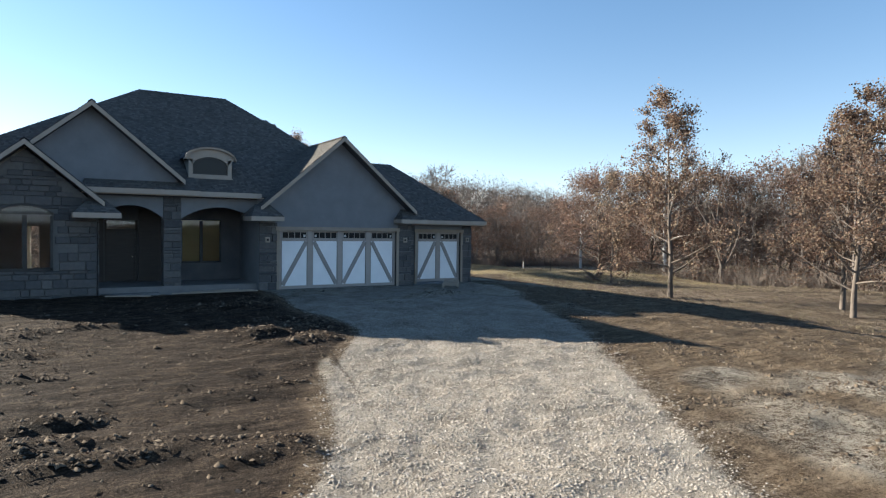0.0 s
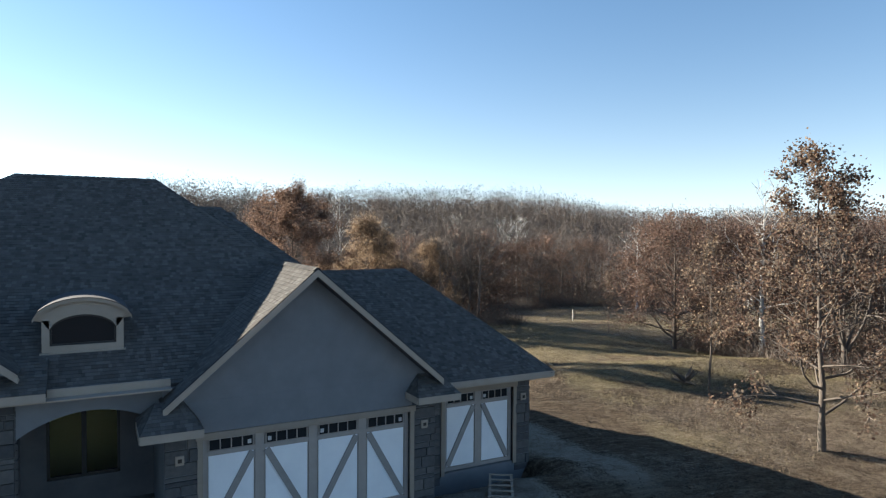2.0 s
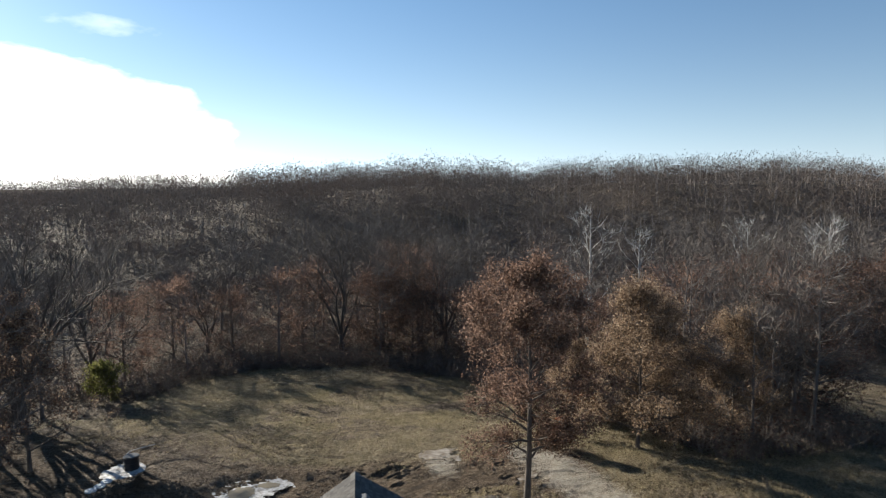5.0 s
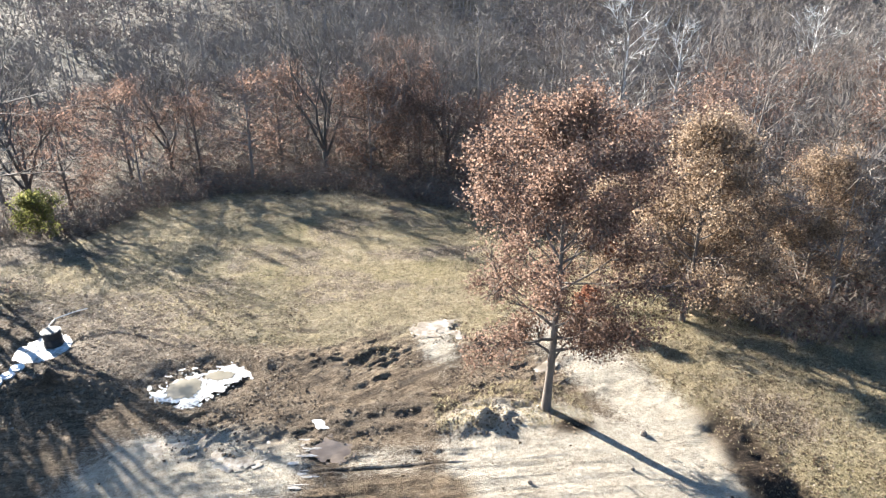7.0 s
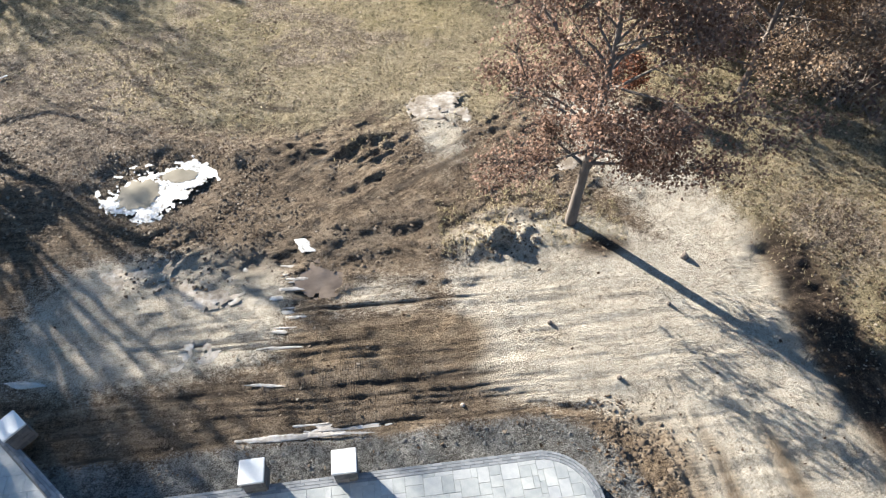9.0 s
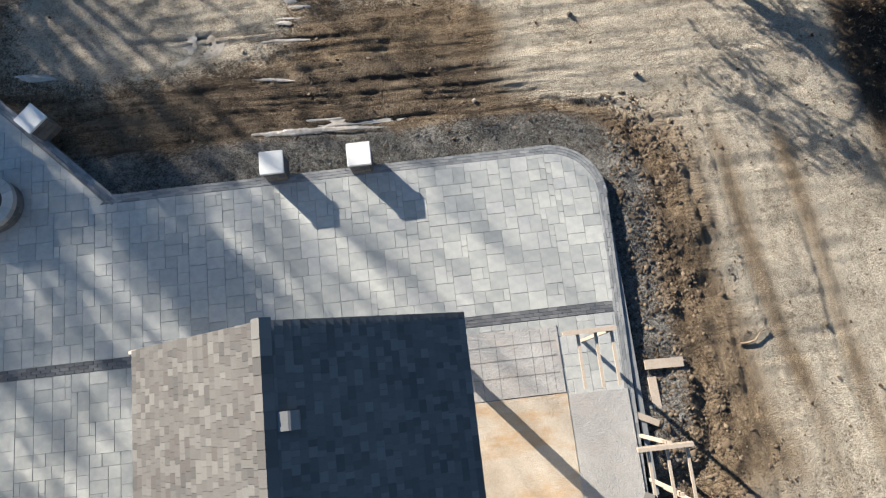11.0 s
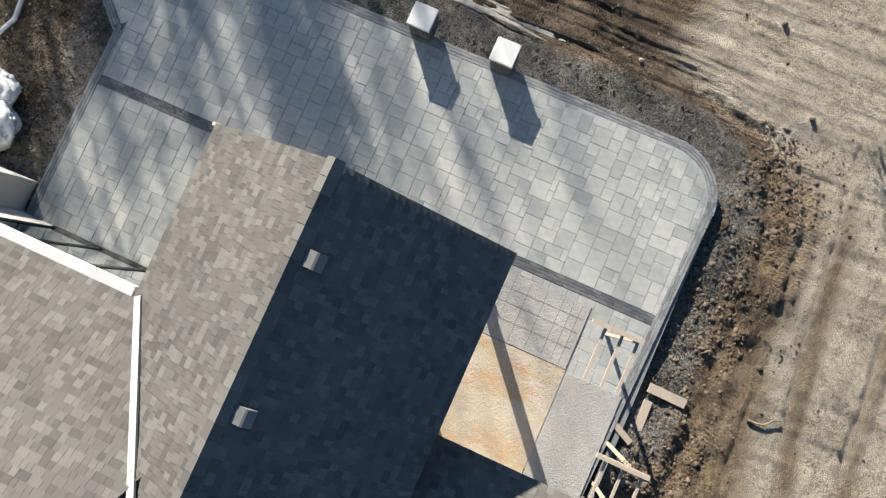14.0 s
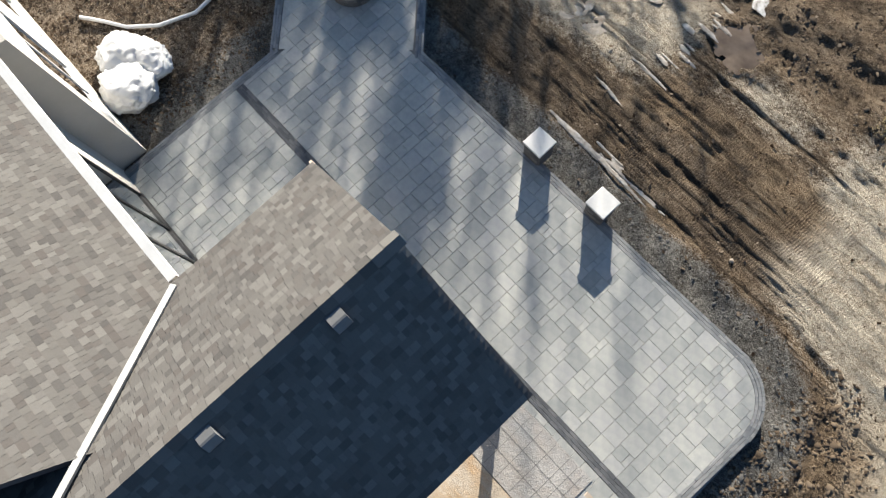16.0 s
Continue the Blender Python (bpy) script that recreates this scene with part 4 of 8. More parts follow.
def roof_plane(pts, pieces=0, first=None, thick=0.14):
    """One roof slope: a slab with courses of shingle tabs. pts: convex, the eave first (two points), anticlockwise from above."""
    P = [Vector(p) for p in pts]
    n0 = (P[1] - P[0]).cross(P[2] - P[0])
    for q in P[3:]:
        q.z = P[0].z - (n0.x * (q.x - P[0].x) + n0.y * (q.y - P[0].y)) / n0.z
    u = (P[1] - P[0]).normalized()
    nrm = (P[1] - P[0]).cross(P[2] - P[0]).normalized()
    v = nrm.cross(u)
    bm = bmesh.new()
    prism(bm, P, nrm * -thick)
    slab = hpart("roof_deck", bm, M_FELT, "dark asphalt roof slope")
    uv = [((p - P[0]).dot(u), (p - P[0]).dot(v)) for p in P]
    vmax = max(b for a, b in uv)

    def span(h):
        xs = []
        for i in range(len(uv)):
            (a0, b0), (a1, b1) = uv[i], uv[(i + 1) % len(uv)]
            if abs(b1 - b0) > 1e-6 and min(b0, b1) - 1e-6 <= h <= max(b0, b1) + 1e-6:
                xs.append(a0 + (a1 - a0) * (h - b0) / (b1 - b0))
        return (min(xs), max(xs)) if xs else None
    verts, faces, made = [], [], 0
    rows = int(vmax / ROW)
    order = range(rows + 1)
    for r in order:
        lo, hi = r * ROW, min((r + 1) * ROW + 0.01, vmax - 1e-4)
        if hi <= lo:
            continue
        a, b = span(lo + 1e-5), span(hi)
        if not a or not b:
            continue
        x = min(a[0], b[0]) - tab_rng.random() * 0.2
        end = max(a[1], b[1])
        while x < end:
            k = tab_rng.randrange(4)
            w = TAB_W[k]
            x0, x1 = x, x + w - 0.004
            x += w
            whole = x0 >= max(a[0], b[0]) and x1 <= min(a[1], b[1]) and hi - lo > ROW
            mid = P[0] + u * ((x0 + x1) / 2) + v * lo
            if pieces and made < pieces and whole and (first is None or first(mid)):
                ob = new("shingle", TAB_ME[k])
                ob.parent = slab
                o = P[0] + u * x0 + v * lo
                ob.matrix_parent_inverse = HM.inverted() @ HM
                ob.matrix_basis = Matrix(((u.x, v.x, nrm.x, o.x), (u.y, v.y, nrm.y, o.y), (u.z, v.z, nrm.z, o.z), (0, 0, 0, 1)))
                made += 1
                continue
            l0, r0 = max(x0, a[0]), min(x1, a[1])
            l1, r1 = max(x0, b[0]), min(x1, b[1])
            if r0 - l0 < 0.01 and r1 - l1 < 0.01:
                continue
            r0, r1 = max(r0, l0), max(r1, l1)
            lift = 0.013 + tab_rng.random() * 0.004
            base = len(verts)
            for uu, vv, hh in ((l0, lo, 0.001), (r0, lo, 0.001), (l0, lo, lift), (r0, lo, lift), (r1, hi, 0.003), (l1, hi, 0.003)):
                verts.append(P[0] + u * uu + v * vv + nrm * hh)
            faces += [(base + 2, base + 3, base + 4, base + 5), (base, base + 1, base + 3, base + 2)]
    fld = mesh_ob("roofing", verts, faces, M_SHINGLE, slab, "weathered grey-brown architectural shingles")
    fld["kind"] = "stuff"
    return slab


CAP_ME = bpy.data.meshes.new("ridge_cap")
CAP_ME.from_pydata([(-0.115, 0, -0.045), (0, 0, 0.034), (0.115, 0, -0.045), (-0.115, 0.235, -0.055), (0, 0.235, 0.024), (0.115, 0.235, -0.055), (-0.115, 0, -0.057), (0, 0, 0.022), (0.115, 0, -0.057)], [], [(0, 3, 4, 1), (1, 4, 5, 2), (6, 0, 1, 7), (7, 1, 2, 8)])
CAP_ME.materials.append(M_SHINGLE_P)


def ridge_caps(a, b):
    a, b = Vector(a), Vector(b)
    n = max(1, int((b - a).length / 0.2))
    d = (b - a) / n
    f = d.normalized()
    s = Vector((f.y, -f.x, 0)).normalized()
    u = s.cross(f)
    for i in range(n):
        o = a + d * i
        ob = new("ridge_cap", CAP_ME)
        ob.parent = house
        ob.matrix_parent_inverse = HM
        ob.matrix_basis = Matrix(((s.x, f.x, u.x, o.x), (s.y, f.y, u.y, o.y), (s.z, f.z, u.z, o.z), (0, 0, 0, 1)))


def strip(name, a, b, w, h, mat, label=""):
    bm = bmesh.new()
    beam(bm, a, b, w, h)
    return hpart(name, bm, mat, label)


# --- roof corners
RID_Y, RID_Z, RX0, RX1 = 31.97, 8.13, 4.28, 7.87        # main ridge
EF, ER, EZF, EZR = 24.9, 38.35, 3.38, 3.97               # front and rear eaves
EL, EX = -3.6, 15.0
main = [
    [(EL, EF, EZF), (EX, EF, EZF), (RX1, RID_Y, RID_Z), (RX0, RID_Y, RID_Z)],
    [(EX, ER, EZR), (EL, ER, EZR), (RX0, RID_Y, RID_Z), (RX1, RID_Y, RID_Z)],
    [(EX, EF, EZF), (EX, ER, EZR), (RX1, RID_Y, RID_Z)],
    [(EL, ER, EZR), (EL, EF, EZF), (RX0, RID_Y, RID_Z)],
]
# the right end of the main hip falls to the lower roofs
main[0][1] = (13.6, EF, EZF)
main[2] = [(13.6, EF, EZF), (13.75, 31.4, EZF + 0.11), (10.885, 34.94, 5.86), (RX1, RID_Y, RID_Z)]
main[1][0] = (10.1, ER, EZR)
for i, pl in enumerate(main):
    roof_plane(pl)
ridge_caps((RX0, RID_Y, RID_Z), (RX1, RID_Y, RID_Z))
ridge_caps((RX1, RID_Y, RID_Z), (13.6, EF, EZF))
ridge_caps((RX0, RID_Y, RID_Z), (EL, EF, EZF))
# second hip with its short ridge, over the garage's rear
S_END = (9.78, 31.92, 7.32)
R_COR = (14.88, 38.22, 3.15)
roof_plane([(15.0, 25.6, 2.72), R_COR, S_END])
roof_plane([R_COR, (8.6, 38.22, 3.15), (7.6, 31.92, 7.32), S_END])
roof_plane([(8.0, 26.2, 3.3), (15.0, 25.6, 2.72), S_END, (7.6, 31.92, 7.32)])
ridge_caps((8.3, 31.92, 7.32), S_END)
ridge_caps(S_END, R_COR)
# garage wing: front eave, hip to the right
G_R = (15.12, 29.44, 5.37)
roof_plane([(9.5, 25.0, 2.66), (17.75, 25.0, 2.66), G_R, (9.5, 29.44, 5.37)])
roof_plane([(17.75, 25.0, 2.66), (17.75, 33.9, 2.66), G_R])
roof_plane([(17.75, 33.9, 2.66), (9.5, 33.9, 2.66), (9.5, 29.44, 5.37), G_R])
ridge_caps((10.6, 29.44, 5.37), G_R)
ridge_caps(G_R, (17.75, 25.0, 2.66))


def gable(cx, half, y_front, y_back, z_top, z_eave, rear=False, pieces=0, first=None):
    """A gable roof whose ridge runs along y; the two slopes and the ridge."""
    a, b = (y_front, y_back)
    right = half + (0.09 if rear else 0)
    left = half - (0.10 if rear else 0)
    roof_plane([(cx + right, a, z_eave), (cx + right, b, z_eave), (cx, b, z_top), (cx, a, z_top)], pieces, first)
    roof_plane([(cx - left, b, z_eave), (cx - left, a, z_eave), (cx, a, z_top), (cx, b, z_top)], pieces, first)
    ridge_caps((cx, a, z_top), (cx, b, z_top))


gable(10.57, 3.18, 24.2, 28.4, 5.78, 3.03)              # over the double garage door
gable(2.11, 2.82, 24.7, 29.6, 6.29, 3.88)               # stucco gable over the entry
gable(0.30, 2.12, 24.0, 27.6, 4.84, 3.03)               # stone gable with the arched window
gable(10.19, 2.25, 34.0, 41.0, 5.46, 4.0, rear=True, pieces=150, first=lambda p: p.y > 36.6)   # rear covered porch
# skirt roofs that return under the rakes
for x0, x1, y0, y1, zt in ((6.95, 8.1, 23.75, 24.9, 3.1), (12.95, 14.1, 23.95, 25.2, 3.1), (1.55, 2.85, 23.6, 25.0, 3.08)):
    cx = (x0 + x1) / 2
    roof_plane([(x0, y0, 2.66), (x1, y0, 2.66), (cx + 0.25, y0 + 0.75, zt), (cx - 0.25, y0 + 0.75, zt)], thick=0.05)
    roof_plane([(x1, y0, 2.66), (x1, y1 + 0.3, 2.66), (cx + 0.25, y0 + 0.75, zt)], thick=0.05)
    roof_plane([(x0, y1 + 0.3, 2.66), (x0, y0, 2.66), (cx - 0.25, y0 + 0.75, zt)], thick=0.05)
    hpart("eave_return", boxes((x0, y0 - 0.02, 2.50, x1, y0 + 0.05, 2.66), (x0 - 0.02, y0 + 0.05, 2.50, x0 + 0.05, y1, 2.66), (x1 - 0.05, y0 + 0.05, 2.50, x1 + 0.02, y1, 2.66), (x0 + 0.05, y0 + 0.05, 2.51, x1 - 0.05, y1, 2.54)), M_FASCIA)


def rake(cx, half, y, zt, ze, w=0.12):
    """Bargeboards and soffit of a gable end at y."""
    s = (zt - ze) / half
    drop = w * math.hypot(1, s)
    for k in (-1, 1):
        bm = bmesh.new()
        e = (cx + k * half, y, ze)
        prism(bm, [(cx, y, zt), e, (e[0], y, ze - drop), (cx, y, zt - drop)], (0, 0.045, 0))
        hpart("bargeboard", bm, M_FASCIA, "beige bargeboard")
        bm = bmesh.new()
        d2 = drop * 0.8
        prism(bm, [(cx, y + 0.045, zt - d2), (e[0], y + 0.045, ze - d2), (e[0], y + 0.045, ze - d2 - 0.02), (cx, y + 0.045, zt - d2 - 0.02)], (0, 0.42, 0))
        hpart("rake_soffit", bm, M_SOFFIT)


rake(10.57, 3.18, 24.17, 5.76, 3.01)
rake(2.11, 2.82, 24.67, 6.27, 3.86)
rake(0.30, 2.12, 23.97, 4.82, 3.01)
# rear gable end, and the eave boards
bm = bmesh.new()
prism(bm, [(10.19, 40.95, 5.4), (7.97, 40.95, 3.96), (7.97, 40.95, 3.80), (10.19, 40.95, 5.24)], (0, 0.05, 0))
hpart("bargeboard", bm, M_FASCIA)
bm = bmesh.new()
prism(bm, [(10.19, 40.95, 5.4), (12.41, 40.95, 3.96), (12.41, 40.95, 3.80), (10.19, 40.95, 5.24)], (0, 0.05, 0))
hpart("bargeboard", bm, M_FASCIA)
for a, b, lab in (((1.9, 24.56, 3.42), (5.38, 24.56, 3.42), "beige fascia board"), ((5.38, 24.88, 3.42), (7.6, 24.88, 3.42), ""), ((13.9, 24.98, 2.58), (17.77, 24.98, 2.58), ""), ((17.75, 24.98, 2.58), (17.75, 33.9, 2.58), ""),
                  ((12.34, 34.5, 3.86), (12.34, 40.9, 3.86), ""), ((8.12, 38.5, 3.86), (8.12, 40.9, 3.86), ""), ((12.4, 38.1, 3.0), (14.8, 38.1, 3.0), ""), ((14.78, 34.0, 2.9), (14.78, 38.1, 3.0), "")):
    strip("fascia", a, b, 0.045, 0.16, M_FASCIA, lab)
roof_plane([(1.9, 24.54, 3.5), (5.38, 24.54, 3.5), (5.38, 25.6, 4.02), (1.9, 25.6, 4.02)], thick=0.08)
hpart("soffit", boxes((1.8, 24.58, 3.31, 7.6, 25.25, 3.34)), M_SOFFIT)
hpart("soffit", boxes((13.9, 25.0, 2.47, 17.7, 25.8, 2.50)), M_SOFFIT)
# rear eave: broad white gutter board
strip("gutter", (-3.6, 38.40, 3.93), (7.98, 38.40, 3.93), 0.20, 0.10, M_WHITE, "white metal gutter along the rear eave")
# valley metal
M_VALLEY = simple("dull_metal", (0.24, 0.24, 0.235), (0.32, 0.32, 0.315), 2.0, 0.5)
strip("valley_flashing", (8.14, 38.42, 4.12), (9.98, 35.98, 5.44), 0.09, 0.05, M_VALLEY, "pale metal valley flashing")
strip("valley_flashing", (12.46, 36.9, 4.0), (11.1, 35.6, 4.9), 0.1, 0.04, M_VALLEY)


# roof vents
def roof_vent(at, tilt, s=1.0):
    v = thing("roof_vent", at, "grey metal box vent on the roof slope", "roof vent", "roof vents")
    bm = bmesh.new()
    prism(bm, [(-0.20 * s, -0.19 * s, 0), (0.26 * s, -0.19 * s, -0.02), (0.26 * s, -0.19 * s, 0.07 * s), (0.23 * s, -0.19 * s, 0.10 * s), (0.03 * s, -0.19 * s, 0.155 * s), (-0.02 * s, -0.19 * s, 0.14 * s)], (0, 0.38 * s, 0))
    part("hood", bm, M_VENT, v)
    part("flange", boxes((-0.2 * s, -0.21 * s, -0.01, 0.3 * s, 0.21 * s, 0.012)), M_FELT, v)
    v.rotation_euler = (0, tilt, 0)
    return v


M_VENT = simple("weathered_metal", (0.095, 0.097, 0.098), (0.135, 0.137, 0.138), 5, 0.6)
vent_a = roof_vent((10.40, 39.87, 5.34), radians(33), 0.56)
copy_thing(vent_a, pose(10.40, 37.96, 5.34, 0, 33, 0))
for x, y, z, rx, rz in ((4.98, 32.22, 8.04, 0, 90), (5.68, 32.22, 8.04, 0, 90), (6.33, 32.22, 8.04, 0, 90), (7.08, 32.22, 8.04, 0, 90), (10.1, 31.9, 7.12, 0, 0)):
    copy_thing(vent_a, pose(x, y, z, 0, 33, rz))

# --- walls
T = 0.25


def rect_wall(name, x0, x1, z0, z1, y, holes, mat, label="", thick=T):
    """A wall along x with rectangular holes right through it."""
    bm = bmesh.new()
    xs = sorted({x0, x1, *[h for o in holes for h in o[:2]]})
    zs = sorted({z0, z1, *[h for o in holes for h in o[2:]]})
    for i in range(len(xs) - 1):
        for j in range(len(zs) - 1):
            cx, cz = (xs[i] + xs[i + 1]) / 2, (zs[j] + zs[j + 1]) / 2
            if not any(o[0] < cx < o[1] and o[2] < cz < o[3] for o in holes):
                box(bm, xs[i], y, zs[j], xs[i + 1], y + thick, zs[j + 1])
    bmesh.ops.remove_doubles(bm, verts=bm.verts, dist=1e-4)
    return hpart(name, bm, mat, label)


def side_wall(name, x, y0, y1, z0, z1, mat, label=""):
    return hpart(name, boxes((x, y0, z0, x + T, y1, z1)), mat, label)


stone_pool = []


def stone_face(x0, x1, z0, z1, y, holes=(), wall=None, seed=1, side=None):
    """Ledge stones laid in uneven courses on a wall's face (y = front plane, facing -y; side: face along y at x)."""
    rng = random.Random(seed)
    z = z0
    while z < z1 - 0.03:
        h = min(rng.choice((0.10, 0.14, 0.18, 0.22, 0.28)), z1 - z)
        x = x0
        while x < x1 - 0.02:
            w = min(rng.uniform(0.22, 0.75) * (1.25 if h < 0.15 else 1), x1 - x)
            if x1 - x - w < 0.12:
                w = x1 - x
            if not any(o(x + w / 2, z + h / 2) if callable(o) else (o[0] < x + w - 0.02 and x + 0.02 < o[1] and o[2] < z + h - 0.02 and z + 0.02 < o[3]) for o in holes):
                stone_pool.append((x, z, w, h, y, rng.uniform(0.02, 0.055), wall, side))
            x += w
        z += h


# stone gable wall with the arched window
LW = (-0.45, 1.02, 0.86, 2.62)
w_left = rect_wall("wall", -3.4, 2.22, -1.3, 2.62, 24.45, [LW], M_MORTAR, "grey ledge-stone front wall")
bm = bmesh.new()
prism(bm, [(-1.6, 24.46, 2.6), (2.2, 24.46, 2.6), (2.2, 24.46, 2.95), (0.3, 24.46, 4.55), (-1.6, 24.46, 2.95)], (0, 0.2, 0))
hpart("gable_wall", bm, M_MORTAR)
arch_l = lambda x, z: abs(x - 0.285) < 0.74 and 2.5 < z < 2.62 + 0.3 * (1 - ((x - 0.285) / 0.74) ** 2)
stone_face(-3.4, 2.22, -0.5, 2.62, 24.45, [LW], w_left, 3)
stone_face(-1.6, 2.2, 2.62, 4.5, 24.46, [lambda x, z: z > 2.9 + 1.7 * (1 - abs(x - 0.3) / 2.0) - 0.28, arch_l], w_left, 4)
side_wall("wall", 2.0, 24.7, 27.5, -1.3, 3.4, M_MORTAR)
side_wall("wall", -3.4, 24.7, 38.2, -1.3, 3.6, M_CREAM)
stone_face(24.5, 25.1, -0.4, 2.9, 2.25, wall=w_left, seed=9, side=1)
# porch: arched front wall on a stone column
def arch_wall(name, x0, x1, zs, rise, z1, y, label=""):
    bm = bmesh.new()
    n = 14
    low = [(x0 + (x1 - x0) * i / n, zs + rise * math.sin(math.pi * i / n) ** 0.8) for i in range(n + 1)]
    for (xa, za), (xb, zb) in zip(low, low[1:]):
        prism(bm, [(xa, y, za), (xb, y, zb), (xb, y, z1), (xa, y, z1)], (0, T, 0))
    bmesh.ops.remove_doubles(bm, verts=bm.verts, dist=1e-4)
    return hpart(name, bm, M_STUCCO, label)


arch_wall("wall", 2.25, 4.27, 2.52, 0.45, 3.34, 25.05, "grey arched porch wall")
arch_wall("wall", 4.84, 7.45, 2.52, 0.45, 3.34, 25.05)
w_col = hpart("column", boxes((4.27, 25.02, -0.9, 4.84, 25.5, 3.34)), M_MORTAR, "grey ledge-stone porch column")
stone_face(4.27, 4.84, 0.1, 3.3, 25.02, wall=w_col, seed=12)
stone_face(25.04, 25.5, 0.1, 3.3, 4.84, wall=w_col, seed=13, side=1)
WIN = (5.22, 6.72, 0.86, 2.54)
DOOR = (2.62, 3.72, 0.22, 2.46)
# back wall of the porch, coloured darker to carry the porch's shade
w_por = rect_wall("wall", 2.0, 8.2, -1.3, 3.4, 27.35, [WIN, DOOR], M_PORCH_SHADE, "grey porch wall, darkened in colour for the porch shade")
hpart("porch_ceiling", boxes((2.2, 25.3, 3.12, 7.5, 27.35, 3.16)), M_SOFFIT)
porch = hpart("porch_floor", boxes((2.2, 24.95, -1.3, 7.5, 27.4, 0.2)), M_CONC, "bare concrete porch slab")
hpart("porch_step", boxes((2.35, 24.5, -1.0, 4.1, 24.95, 0.02), (2.45, 24.12, -1.0, 4.0, 24.5, -0.16), bevel=0.012), M_CONC, "rough concrete steps")
# garage block
DD = (8.2, 13.05, -0.05, 2.17)
SD = (14.62, 16.88, -0.05, 2.14)
w_gar = rect_wall("wall", 7.45, 13.75, -1.3, 3.0, 24.65, [DD], M_STUCCO, "grey stucco garage wall with stone piers")
bm = bmesh.new()
prism(bm, [(7.6, 24.66, 2.9), (13.55, 24.66, 2.9), (13.55, 24.66, 3.06), (10.57, 24.66, 5.62), (7.6, 24.66, 3.06)], (0, 0.2, 0))
hpart("gable_wall", bm, M_STUCCO, "smooth grey stucco gable")
bm = bmesh.new()
prism(bm, [(-0.5, 25.12, 3.5), (4.75, 25.12, 3.5), (4.75, 25.12, 3.9), (2.11, 25.12, 6.15), (-0.5, 25.12, 3.9)], (0, 0.2, 0))
hpart("gable_wall", bm, M_STUCCO, "smooth grey stucco gable")
w_sgl = rect_wall("wall", 13.6, 17.47, -1.3, 2.66, 25.75, [SD], M_STUCCO, "grey garage wall")
side_wall("wall", 13.5, 24.9, 25.75, -1.3, 2.9, M_MORTAR)
side_wall("wall", 17.22, 26.0, 33.5, -1.3, 2.66, M_STUCCO)
side_wall("wall", 7.45, 24.9, 27.4, -1.3, 3.3, M_STUCCO)
for x0, x1, y, ww, sd in ((7.45, 8.12, 24.65, w_gar, 21), (13.12, 13.75, 24.65, w_gar, 22), (16.95, 17.47, 25.75, w_sgl, 23), (13.75, 14.5, 25.75, w_sgl, 24)):
    stone_face(x0, x1, -0.35, 2.45, y, wall=ww, seed=sd)
stone_face(24.7, 25.75, -0.35, 2.5, 13.75, wall=w_gar, seed=25, side=1)
stone_face(26.0, 28.5, -0.6, 2.5, 17.47, wall=w_sgl, seed=26, side=1)
# rear walls
RW = [(3.4, 8.0, -0.85, 2.3)]
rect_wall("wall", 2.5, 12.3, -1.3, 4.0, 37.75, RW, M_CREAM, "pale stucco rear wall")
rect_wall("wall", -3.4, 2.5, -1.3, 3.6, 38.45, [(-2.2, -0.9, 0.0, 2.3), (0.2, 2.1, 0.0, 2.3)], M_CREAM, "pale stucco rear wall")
side_wall("wall", 2.25, 37.7, 38.45, -1.3, 3.6, M_CREAM)
side_wall("wall", 14.5, 33.5, 36.9, -1.3, 2.85, M_CREAM)
rect_wall("wall", 12.0, 14.75, -1.3, 3.0, 36.9, [], M_CREAM)
side_wall("wall", 17.22, 33.0, 33.5, -1.3, 2.6, M_CREAM)
hpart("floor_slab", boxes((-3.2, 27.6, -1.3, 12.2, 37.6, 0.15), (12.21, 27.6, -1.3, 14.6, 36.85, 0.15)), M_CONC)
hpart("inner_wall", boxes((7.3, 27.6, 0.15, 7.4, 37.0, 3.2)), M_INNER)
# added partition that stops the rear door's sun behind the porch window
hpart("inner_wall", boxes((4.4, 30.5, 0.15, 7.3, 30.6, 3.2)), M_INNER)
# added partition that keeps the left window dark, save for a bright gap
hpart("inner_wall", boxes((-3.1, 30.6, 0.15, 0.12, 30.7, 3.2), (0.62, 30.6, 0.15, 4.38, 30.7, 3.2), (0.12, 30.6, 2.2, 0.62, 30.7, 3.2)), M_STUCCO)
hpart("inner_ceiling", boxes((-3.1, 27.7, 3.2, 7.3, 37.5, 3.25)), M_INNER)
# closed rear gable over the porch, and its ceiling
bm = bmesh.new()
prism(bm, [(8.05, 40.45, 3.8), (12.33, 40.45, 3.8), (12.33, 40.45, 3.9), (10.19, 40.45, 5.28), (8.05, 40.45, 3.9)], (0, 0.12, 0))
hpart("gable_wall", bm, M_CREAM, "pale rear gable infill")
hpart("porch_ceiling", boxes((8.05, 38.05, 3.80, 12.33, 40.44, 3.84)), M_SOFFIT)
# rear porch posts
for x in (8.3, 12.44):
    hpart("porch_post", boxes((x - 0.09, 40.3, PATIO_Z, x + 0.09, 40.48, 3.85), (x - 0.13, 40.26, PATIO_Z, x + 0.13, 40.52, PATIO_Z + 0.2), bevel=0.01), M_LUMBER, "bare timber porch post")
strip("porch_beam", (8.2, 40.39, 3.75), (12.4, 40.39, 3.75), 0.14, 0.26, M_LUMBER)


